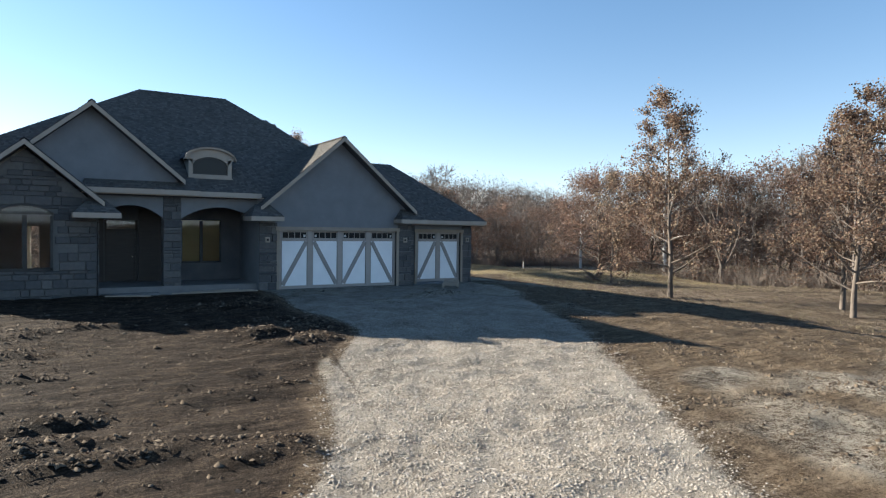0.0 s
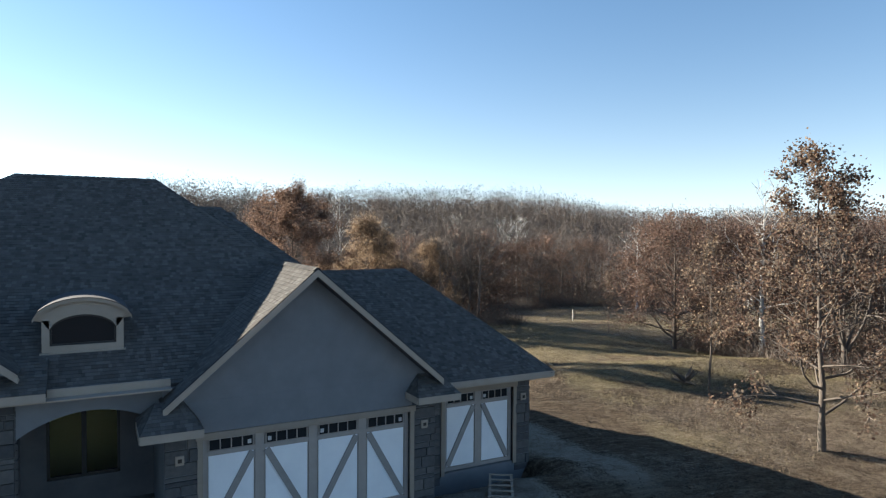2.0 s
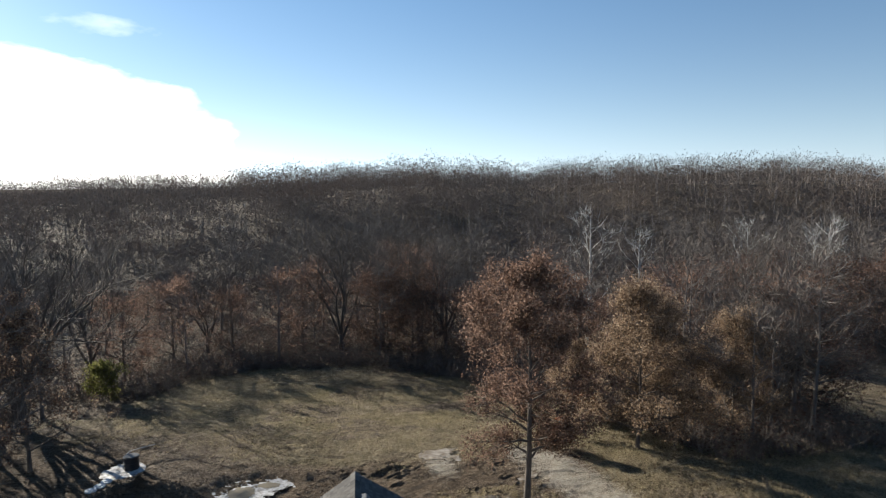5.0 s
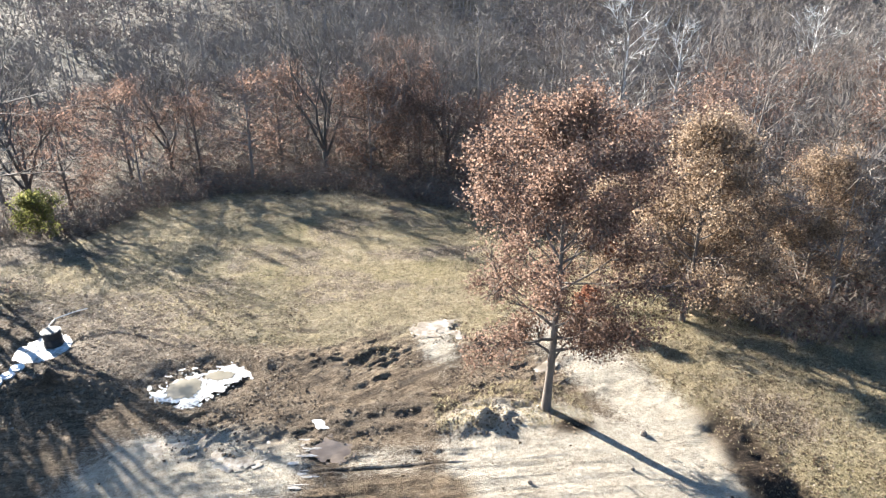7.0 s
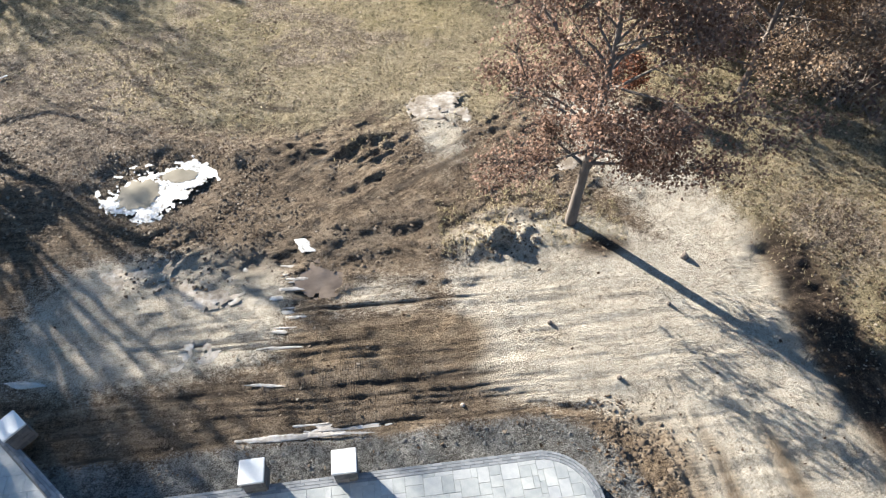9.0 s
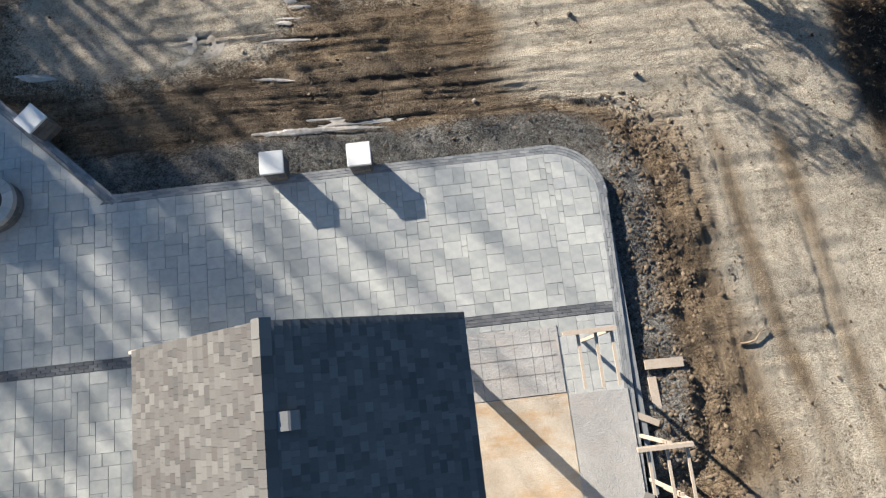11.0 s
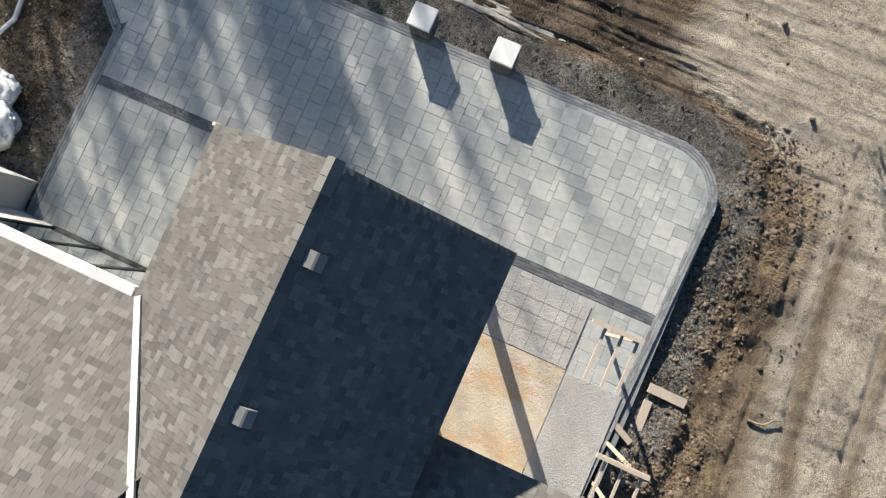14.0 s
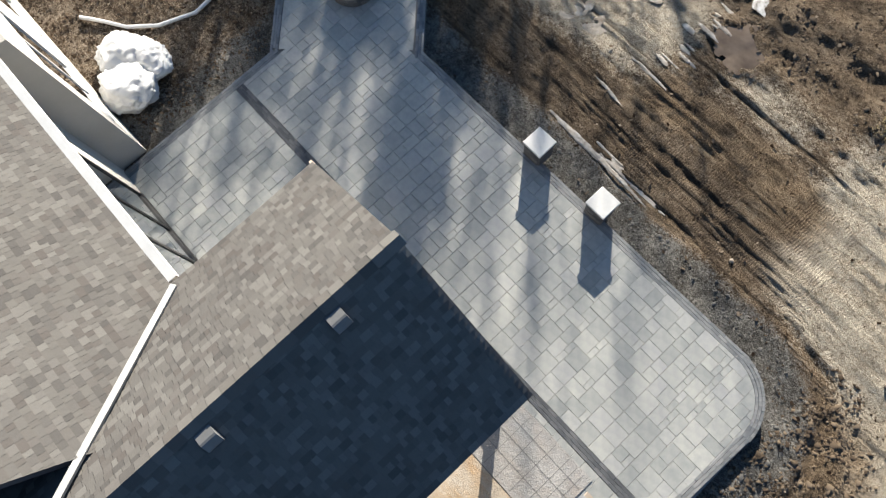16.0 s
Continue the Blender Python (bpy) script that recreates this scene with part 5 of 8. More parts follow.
# --- doors and windows
def garage_door(x0, x1, z0, z1, y, bays):
    d = hpart("garage_door", boxes((x0, y + 0.06, z0, x1, y + 0.1, z1)), M_DOORT, "carriage garage door, white panels, taupe rails, dark lites")
    w = (x1 - x0) / bays
    top = z1 - 0.40
    for i in range(bays):
        a, b = x0 + i * w, x0 + (i + 1) * w
        part("panel", boxes((a + 0.13, y + 0.035, z0 + 0.12, b - 0.13, y + 0.058, top), bevel=0.004), M_DOORW, d, "white panel")
        bm = bmesh.new()
        p, q = ((a + 0.15, z0 + 0.15), (b - 0.15, top - 0.02)) if i % 2 == 0 else ((a + 0.15, top - 0.02), (b - 0.15, z0 + 0.15))
        beam(bm, (p[0], y + 0.02, p[1]), (q[0], y + 0.02, q[1]), 0.15, 0.024, (0, -1, 0.001))
        part("brace", bm, M_BRACE, d, "grey diagonal brace")
        lite = part("lite", boxes((a + 0.14, y + 0.04, top + 0.12, b - 0.14, y + 0.056, z1 - 0.07)), M_DARKGL, d, "dark glass lite")
        for k in range(5):
            xx = a + 0.14 + (w - 0.28) * k / 4
            part("muntin", boxes((xx - 0.012, y + 0.02, top + 0.11, xx + 0.012, y + 0.039, z1 - 0.06)), M_DOORT, d)
        if i in (0, 1, 2, 3):
            part("sticker", boxes(((b - 0.26) if i in (0, 3) else (a + 0.18), y + 0.03, top + 0.16, (b - 0.18) if i in (0, 3) else (a + 0.26), y + 0.038, top + 0.25)), M_WHITE, d)
    for i in range(bays + 1):
        part("stile", boxes((x0 + i * w - 0.10 * (i > 0), y + 0.03, z0, x0 + i * w + 0.10 * (i < bays), y + 0.059, z1)), M_DOORT, d)
    for zr in (z0, top):
        part("rail", boxes((x0, y + 0.032, zr, x1, y + 0.057, zr + 0.10)), M_DOORT, d)
    return d


M_DARKGL = Mat("dark_glass", 0.05, 0, 0.12).color((0.02, 0.022, 0.025)).m
garage_door(DD[0], DD[1], -0.03, 2.17, 24.70, 4)
garage_door(SD[0], SD[1], -0.03, 2.14, 25.80, 2)
for x0, x1, y, zt in ((DD[0], DD[1], 24.60, 2.17), (SD[0], SD[1], 25.70, 2.14)):
    hpart("door_casing", boxes((x0 - 0.11, y, -0.1, x0, y + 0.12, zt), (x1, y, -0.1, x1 + 0.11, y + 0.12, zt), (x0 - 0.14, y - 0.01, zt, x1 + 0.14, y + 0.12, zt + 0.14)), M_TRIM, "tan door casing")
for x, y in ((7.74, 24.60), (13.42, 24.60), (17.2, 25.70)):
    bx = hpart("light_box", boxes((x - 0.09, y - 0.05, 1.72, x + 0.09, y - 0.01, 1.92), bevel=0.01), M_FASCIA, "beige outdoor lamp mounting block")
    part("knockout", boxes((x - 0.04, y - 0.06, 1.78, x + 0.04, y - 0.052, 1.86)), M_DARKW, bx)


def window(x0, x1, z0, z1, y, arch=0.0, mull=2, wide=0.05, label="", mat=None, rear=False):
    """A framed window in the wall at y; arch: rise of the curved head."""
    n = 16
    xc = (x0 + x1) / 2
    head = [(x0 + (x1 - x0) * i / n, z1 + arch * math.sin(math.pi * i / n) ** 0.75) for i in range(n + 1)]
    bm = bmesh.new()
    f = mat or M_BLACK
    for (xa, za), (xb, zb) in zip(head, head[1:]):
        prism(bm, [(xa, y, za - wide), (xb, y, zb - wide), (xb, y, zb), (xa, y, za)], (0, 0.08, 0))
    box(bm, x0, y, z0, x0 + wide, y + 0.08, z1 - wide + 0.001)
    box(bm, x1 - wide, y, z0, x1, y + 0.08, z1 - wide + 0.001)
    box(bm, x0, y, z0 - 0.03, x1, y + 0.1, z0 + wide)
    for k in range(1, mull):
        xm = x0 + (x1 - x0) * k / mull
        box(bm, xm - wide * 0.9, y - 0.01, z0, xm + wide * 0.9, y + 0.07, z1 - wide)
    if arch:
        box(bm, x0, y, z1 - wide * 0.6, x1, y + 0.075, z1 + wide * 0.4)
    w = hpart("window", bm, f, label or "black-framed window")
    g = mesh_ob("pane", [(x0 + 0.02, y + 0.05, z0), (x1 - 0.02, y + 0.05, z0)] + [(a, y + 0.05, b - 0.02) for a, b in head[::-1]], [tuple(range(n + 3))], M_GLASS, w)
    g.visible_shadow = False
    return w


lw = window(*LW, 24.385, 0.30, 2, 0.07)
bm = bmesh.new()
prism(bm, [(LW[0] + 0.02, 24.437, LW[3]), (LW[1] - 0.02, 24.437, LW[3])] + [(LW[1] - 0.02 + (LW[0] - LW[1] + 0.04) * i / 12, 24.437, LW[3] - 0.02 + 0.30 * math.sin(math.pi * i / 12) ** 0.75) for i in range(1, 12)], (0, 0.01, 0))
part("arch_light", bm, M_DARKGL, lw, "dark arched glass")
window(*WIN, 27.4, 0.42, 2, 0.06, "black-framed arched window lit from behind")
window(0.2, 2.1, 0.0, 2.3, 38.62, 0, 2, 0.05, "", M_WHITE)
window(-2.2, -0.9, 0.0, 2.3, 38.62, 0, 1, 0.05, "", M_WHITE)
window(3.4, 8.0, -0.85, 2.3, 37.92, 0, 4, 0.06, "black-framed sliding patio door")
fd = hpart("front_door", boxes((DOOR[0] + 0.08, 27.42, 0.24, DOOR[1] - 0.08, 27.48, 2.06), bevel=0.006), M_DARKW, "dark front door with sidelight frames")
part("door_knob", boxes((DOOR[1] - 0.2, 27.38, 1.1, DOOR[1] - 0.16, 27.42, 1.14)), M_FASCIA, fd)
part("door_frame", boxes((DOOR[0], 27.38, 0.22, DOOR[0] + 0.08, 27.5, 2.46), (DOOR[1] - 0.08, 27.38, 0.22, DOOR[1], 27.5, 2.46), (DOOR[0], 27.38, 2.06, DOOR[1], 27.5, 2.14)), M_DARKW, fd)
part("transom", boxes((DOOR[0] + 0.08, 27.44, 2.14, DOOR[1] - 0.08, 27.45, 2.44)), M_GLASS, fd)

for x0, x1 in ((2.27, 2.6), (3.74, 4.6)):
    part("sidelight", boxes((x0, 27.30, 0.22, x1, 27.348, 2.9)), M_DARKW, fd, "dark timber surround")

# dormer with its arched head
dm = thing("dormer", (6.0, 26.0, 4.1), "small arched roof dormer with beige surround and dark window", "dormer")
bm = bmesh.new()
n = 18
HW, RISE = 0.76, 0.42


def arc(i, hw, base, rise):
    t = -1 + 2 * i / n
    return (hw * t, base + rise * (1 - t * t) ** 0.6)


outer = [arc(i, 0.92, 0.66, 0.42) for i in range(n + 1)]
inner = [arc(i, 0.62, 0.42, 0.30) for i in range(n + 1)]
for i in range(n):
    a, b = outer[i], outer[i + 1]
    prism(bm, [(a[0], -0.22, a[1]), (b[0], -0.22, b[1]), (b[0], -0.22, b[1] - 0.07), (a[0], -0.22, a[1] - 0.07)], (0, 0.3, 0))
bmesh.ops.remove_doubles(bm, verts=bm.verts, dist=0.0005)
part("arched_cornice", bm, M_FASCIA, dm, "beige arched cornice")
bm = bmesh.new()
for i in range(n):
    a, b = outer[i], outer[i + 1]
    oa, ob2 = arc(i, HW - 0.01, 0.60, 0.34), arc(i + 1, HW - 0.01, 0.60, 0.34)
    prism(bm, [(oa[0], -0.105, oa[1]), (ob2[0], -0.105, ob2[1]), (b[0], -0.105, b[1] - 0.03), (a[0], -0.105, a[1] - 0.03)], (0, 0.08, 0))
bmesh.ops.remove_doubles(bm, verts=bm.verts, dist=0.0005)
part("arched_frieze", bm, M_FASCIA, dm)
bm = bmesh.new()
for i in range(n):
    a, b = outer[i], outer[i + 1]
    prism(bm, [(a[0], -0.24, a[1] + 0.012), (b[0], -0.24, b[1] + 0.012), (b[0], -0.24, b[1]), (a[0], -0.24, a[1])], (0, 1.9, 0))
bmesh.ops.remove_doubles(bm, verts=bm.verts, dist=0.0005)
part("curved_roof", bm, M_FELT, dm)
bm = bmesh.new()
for i in range(n):
    a, b = inner[i], inner[i + 1]
    oa, ob2 = (arc(i, HW, 0.62, 0.36), arc(i + 1, HW, 0.62, 0.36))
    prism(bm, [(a[0], -0.12, a[1]), (b[0], -0.12, b[1]), (ob2[0], -0.12, ob2[1]), (oa[0], -0.12, oa[1])], (0, 0.1, 0))
box(bm, -HW, -0.12, -0.05, -0.62, -0.02, 0.62)
box(bm, 0.62, -0.12, -0.05, HW, -0.02, 0.62)
box(bm, -0.62, -0.12, -0.05, 0.62, -0.02, 0.08)
box(bm, -HW - 0.04, -0.16, -0.10, HW + 0.04, -0.0, -0.05)
bmesh.ops.remove_doubles(bm, verts=bm.verts, dist=0.0005)
part("surround", bm, M_FASCIA, dm, "beige surround")
bm = bmesh.new()
prism(bm, [(-0.62, -0.04, 0.08)] + [(0.62, -0.04, 0.08)] + [(a, -0.04, b) for a, b in inner[::-1]], (0, 0.02, 0))
part("pane", bm, M_DARKGL, dm)
bm = bmesh.new()
for i in range(n):
    a, b = inner[i], inner[i + 1]
    prism(bm, [(a[0], -0.07, a[1]), (b[0], -0.07, b[1]), (b[0], -0.07, b[1] - 0.045), (a[0], -0.07, a[1] - 0.045)], (0, 0.03, 0))
box(bm, -0.62, -0.07, 0.08, -0.58, -0.041, 0.45)
box(bm, 0.58, -0.07, 0.08, 0.62, -0.041, 0.45)
box(bm, -0.58, -0.07, 0.08, 0.58, -0.041, 0.12)
bmesh.ops.remove_doubles(bm, verts=bm.verts, dist=0.0005)
part("sash", bm, M_BLACK, dm)
bm = bmesh.new()
prism(bm, [(-HW, -0.02, -0.1), (HW, -0.02, -0.1), (HW, -0.02, 0.62), (0, -0.02, 1.0), (-HW, -0.02, 0.62)], (0, 1.6, 0))
part("body", bm, M_FASCIA, dm)

# ---------------------------------------------------------------- patio
def clip_to(poly, hull):
    """The part of poly inside the convex, anticlockwise hull."""
    for (ax, ay), (bx, by) in zip(hull, hull[1:] + hull[:1]):
        out = []
        side = [(bx - ax) * (py - ay) - (by - ay) * (px - ax) for px, py in poly]
        for i in range(len(poly)):
            p, q, s, t = poly[i - 1], poly[i], side[i - 1], side[i]
            if s * t < 0:
                k = s / (s - t)
                out.append((p[0] + (q[0] - p[0]) * k, p[1] + (q[1] - p[1]) * k))
            if t >= 0:
                out.append(q)
        poly = out
        if len(poly) < 3:
            return []
    return poly


def patio():
    base = thing("patio", (9, 41, PATIO_Z), "grey paver patio with charcoal borders behind the house", "patio", kind="structure")
    inv = Matrix.Translation((-9, -41, -PATIO_Z))
    bm = bmesh.new()
    R, n = 1.25, 10
    arc_pts = [(16.12 - R + R * math.cos(a), 45.04 - R + R * math.sin(a)) for a in [math.pi / 2 * i / n for i in range(n + 1)]]
    outline = [(2.62, 37.5), (15.85, 37.5)] + arc_pts + [(5.25, 45.04), (1.7, 48.6), (-1.0, 46.0), (2.62, 42.42)]
    prism(bm, [(x, y, PATIO_Z - 0.28) for x, y in outline], (0, 0, 0.25))
    ob = part("bedding", bm, M_SAND, base)
    ob.matrix_parent_inverse = inv
    # packed pavers of several sizes on a small grid, above and below the dark band
    rng = random.Random(5)
    u = 0.128
    rects = []

    def pack(x0, y0, nx, ny):
        full = np.zeros((nx, ny), bool)
        for j in range(ny):
            for i in range(nx):
                if full[i, j]:
                    continue
                for w, h in rng.sample([(3, 3), (3, 2), (2, 3), (3, 3), (3, 3), (2, 2), (3, 2)], 7) + [(2, 1), (1, 2), (1, 1)]:
                    if i + w <= nx and j + h <= ny and not full[i:i + w, j:j + h].any():
                        full[i:i + w, j:j + h] = True
                        rects.append((x0 + i * u, y0 + j * u, w * u, h * u))
                        break
    pack(-0.9, 41.43, 132, 56)
    pack(2.84, 37.36, 103, 30)
    r_in = R - 0.2
    inner = [(2.84, 37.5), (15.69, 37.5)] + [(16.12 - R + r_in * math.cos(a), 45.04 - R + r_in * math.sin(a)) for a in [math.pi / 2 * i / n for i in range(n + 1)]] + [(2.84, 44.83)]
    arm = [(2.72, 42.62), (5.05, 44.9), (1.7, 48.3), (-0.68, 46.0)]
    flats, trimmed = [], []
    for x, y, w, h in rects:
        cx, cy = x + w / 2, y + h / 2
        if (x > 12.4 and x + w < 14.5 and y + h < 41.0) or (x > 14.5 and y + h < 39.6 and x + w < 15.75):
            continue
        q = [(x, y), (x + w, y), (x + w, y + h), (x, y + h)]
        qx, qy = np.array([p[0] for p in q]), np.array([p[1] for p in q])
        if (inside(qx, qy, inner) | inside(qx, qy, arm)).all():
            flats.append((cx, cy, w, h, 0.0))
            continue
        for drop, hull in ((0.0, inner), (0.003, arm)):
            piece = clip_to(q, hull)
            if len(piece) > 2:
                trimmed.append((piece, PATIO_Z - drop))
    dark = []

    edge = []

    def course(a, b, rows=3, w=0.20, d=0.067, to=None):
        to = edge if to is None else to
        ax, ay = a
        bx, by = b
        L = math.hypot(bx - ax, by - ay)
        ux, uy = (bx - ax) / L, (by - ay) / L
        for r in range(rows):
            k, off = 0.0, (0.3 if r % 2 else 0)
            while k < L:
                m = k + w / 2 + off * 0.3
                to.append((ax + ux * m - uy * (r + 0.5) * d, ay + uy * m + ux * (r + 0.5) * d, w, d, math.atan2(uy, ux)))
                k += w
    course((2.84, 41.21), (15.83, 41.21), 3, 0.2, 0.072, dark)
    course((15.88, 37.5), (16.10, 43.85))
    course((5.25, 44.84), (14.85, 44.84))
    course((1.7, 48.3), (5.16, 44.86))
    course((2.84, 37.5), (2.84, 42.5))
    course((2.76, 42.56), (-0.72, 46.0))
    for i in range(n * 2):
        a = math.pi / 2 * (i + 0.5) / (n * 2)
        for r in range(3):
            rr = R - 0.033 - r * 0.067
            edge.append((16.12 - R + rr * math.cos(a), 45.04 - R + rr * math.sin(a), 0.066, 0.096, a))
    shared = {}

    def piece_mesh(w, h, mat, name):
        key = (round(w, 3), round(h, 3), name)
        if key not in shared:
            a, b, e = w / 2 - 0.0025, h / 2 - 0.0025, 0.004
            v = [(-a, -b, -0.03), (a, -b, -0.03), (a, b, -0.03), (-a, b, -0.03), (-a, -b, -e), (a, -b, -e), (a, b, -e), (-a, b, -e), (-a + e, -b + e, 0), (a - e, -b + e, 0), (a - e, b - e, 0), (-a + e, b - e, 0)]
            f = [(8, 9, 10, 11)] + [(i, (i + 1) % 4, 4 + (i + 1) % 4, 4 + i) for i in range(4)] + [(4 + i, 4 + (i + 1) % 4, 8 + (i + 1) % 4, 8 + i) for i in range(4)]
            me = bpy.data.meshes.new(name)
            me.from_pydata(v, [], f)
            me.materials.append(mat)
            shared[key] = me
        return shared[key]

    def lay(items, name, limit, mat_p, mat_j, near):
        items = sorted(items, key=near)
        V, F = [], []
        for k, (cx, cy, w, h, ang) in enumerate(items):
            z = PATIO_Z + rng.uniform(-0.003, 0.003)
            if k < limit:
                ob = new(name, piece_mesh(w, h, mat_p, name))
                ob.parent = base
                ob.matrix_parent_inverse = inv
                ob.matrix_basis = Matrix.Translation((cx, cy, z)) @ Matrix.Rotation(ang, 4, "Z") @ Matrix.Rotation(rng.uniform(-0.004, 0.004), 4, "X")
            else:
                me = piece_mesh(w, h, mat_p, name)
                ca, sa = math.cos(ang), math.sin(ang)
                b0 = len(V)
                V += [(cx + v.co.x * ca - v.co.y * sa, cy + v.co.x * sa + v.co.y * ca, z + v.co.z) for v in me.vertices]
                F += [tuple(b0 + i for i in p.vertices) for p in me.polygons]
        if F:
            ob = mesh_ob(name + "_field", V, F, mat_j, base)
            ob.matrix_parent_inverse = inv
            ob["kind"] = "stuff"
    lay(flats, "paver", 300, M_PAVER_P, M_PAVER, lambda p: (p[0] - 12) ** 2 + (p[1] - 43) ** 2)
    lay(dark, "band_brick", 200, M_DARKP_P, M_DARKP, lambda p: (p[0] - 14) ** 2 + (p[1] - 42) ** 2)
    lay(edge, "border_brick", 300, M_EDGE_P, M_EDGE, lambda p: (p[0] - 15) ** 2 + (p[1] - 43) ** 2)
    # pavers cut to the curve of the border
    bm = bmesh.new()
    for q, top in trimmed:
        c = Vector((sum(p[0] for p in q) / len(q), sum(p[1] for p in q) / len(q), 0))
        vs = [bm.verts.new((c.x + (p[0] - c.x) * 0.98, c.y + (p[1] - c.y) * 0.98, top)) for p in q]
        lo = [bm.verts.new((v.co.x, v.co.y, PATIO_Z - 0.03)) for v in vs]
        bm.faces.new(vs)
        for i in range(len(vs)):
            bm.faces.new((lo[i], lo[(i + 1) % len(vs)], vs[(i + 1) % len(vs)], vs[i]))
    ob = part("cut_pavers", bm, M_PAVER, base)
    ob.matrix_parent_inverse = inv
    # retaining edge on the low side
    ob = part("edge_wall", boxes((15.98, 37.5, -1.5, 16.1, 43.9, PATIO_Z - 0.04)), M_EDGE, base)
    ob.matrix_parent_inverse = inv


patio()


def pillar(x, y, turn, label):
    p = thing("patio_pillar", (x, y, PATIO_Z - 0.1), label, "pillar", "patio pillars")
    core = part("core", boxes((-0.2, -0.2, 0, 0.2, 0.2, 0.60)), M_MORTAR, p)
    rng = random.Random(int(x * 10))
    z = 0.0
    while z < 0.58:
        h = min(0.15, 0.6 - z)
        for k in range(4):
            a = k * math.pi / 2
            cut = rng.uniform(-0.08, 0.08)
            for lo, hi in ((-0.225, cut), (cut, 0.205)):
                bm = boxes((lo + 0.004, -0.235 - rng.uniform(0, 0.012), z + 0.004, hi - 0.004, -0.195, z + h - 0.004), bevel=0.006)
                bm.transform(Matrix.Rotation(a, 4, "Z"))
                part("stone", bm, M_STONE_P, core)
        z += h
    part("cap", boxes((-0.26, -0.26, 0.60, 0.26, 0.26, 0.665), bevel=0.012), M_CAP, p, "pale cast-stone cap")
    p.rotation_euler = (0, 0, turn)
    return p


pillar(10.83, 45.12, 0.0, "low grey block pillar with a pale square cap")
pillar(8.95, 45.15, 0.0, "low grey block pillar with a pale square cap")
pillar(3.74, 46.8, radians(45), "low grey block pillar beside the fire pit")
pillar(-0.2, 44.95, radians(45), "low grey block pillar beside the fire pit")

fp = thing("fire_pit", (2.7, 45.05, PATIO_Z), "round grey block fire pit with a dark hollow", "fire pit")
for ring in range(3):
    for k in range(18):
        a0 = 2 * math.pi * (k + 0.5 * (ring % 2)) / 18
        a1 = a0 + 2 * math.pi / 18 - 0.012
        bm = bmesh.new()
        ro, ri = (0.60, 0.40) if ring < 2 else (0.62, 0.38)
        q = [(math.cos(a) * r, math.sin(a) * r, ring * 0.135 + 0.002) for r, a in ((ri, a0), (ro, a0), (ro, (a0 + a1) / 2), (ro, a1), (ri, a1), (ri, (a0 + a1) / 2))]
        prism(bm, q, (0, 0, 0.131))
        part("block", bm, M_DARKP_P if ring < 2 else M_PAVER_P, fp)
bm = bmesh.new()
bmesh.ops.create_circle(bm, cap_ends=True, segments=24, radius=0.41)
bmesh.ops.translate(bm, verts=bm.verts, vec=(0, 0, 0.04))
part("ash_bed", bm, M_TANK, fp)

# ---- sheets laid over the unfinished corner of the patio
hole = thing("patio_sheeting", (14.1, 39.2, PATIO_Z), "weathered board sheets laid over the unfinished patio corner", "board sheets")
hinv = Matrix.Translation((-14.1, -39.2, -PATIO_Z))
for (x0, y0, x1, y1, z, mt, lab) in ((12.3, 37.2, 14.58, 39.66, 0.004, M_OSB, "orange-tan board sheet"), (14.6, 37.2, 15.82, 39.62, 0.006, M_OSBG, "grey board sheet"), (12.3, 39.68, 14.56, 41.06, 0.005, M_OSBG, "grey scored board sheet")):
    ob = part("board_sheet", boxes((x0, y0, PATIO_Z + z, x1, y1, PATIO_Z + z + 0.015)), mt, hole, lab)
    ob.matrix_parent_inverse = hinv
bm = bmesh.new()
for x in (12.9, 13.25, 13.62, 13.98, 14.2, 14.38):
    box(bm, x - 0.004, 39.72, PATIO_Z + 0.0215, x + 0.004, 41.0, PATIO_Z + 0.023)
for y in (40.1, 40.45, 40.75):
    box(bm, 12.4, y - 0.004, PATIO_Z + 0.024, 14.5, y + 0.004, PATIO_Z + 0.0255)
ob = part("score_lines", bm, M_SAND, hole)
ob.matrix_parent_inverse = hinv


def stud_frame(name, top, x0, x1, y0, y1, posts, rails, label, ground_z0, closed=False):
    """An open frame of sawn studs: a flat ladder of boards held up on posts."""
    f = thing(name, (x0, y0, ground_z0), label, "stud frame", "stud frames")
    inv = Matrix.Translation((-x0, -y0, -ground_z0))

    def add(pname, a, b, w, h):
        bm = bmesh.new()
        beam(bm, a, b, w, h)
        o = part(pname, bm, M_LUMBER, f)
        o.matrix_parent_inverse = inv
    for dz in (0.0, 0.045):
        add("plate", (x0, y1 - dz * 0.3, top + dz), (x1, y1 - dz * 0.3, top + dz), 0.07, 0.04)
    if closed:
        add("plate", (x0 + 0.08, y0, top), (x1, y0, top), 0.06, 0.04)
    for x in rails:
        add("rail", (x, y0, top - 0.045), (x, y1, top - 0.045), 0.05, 0.04)
    for x, y in posts:
        add("post", (x, y, ground_z0), (x, y, top - 0.02), 0.06, 0.06)
    return f


f1 = stud_frame("stud_frame", 1.45, 14.25, 15.18, 39.75, 40.72, [(15.05, 40.68)], (14.52, 14.83, 15.11), "raw pine stud frame standing at the patio edge", PATIO_Z)
f2 = stud_frame("stud_frame", 0.95, 15.32, 16.3, 37.58, 38.62, [(15.92, 38.66), (15.98, 37.8), (16.25, 37.6)], (15.52, 15.85, 16.2), "raw pine stud frame over the patio's low edge", -1.15, True)


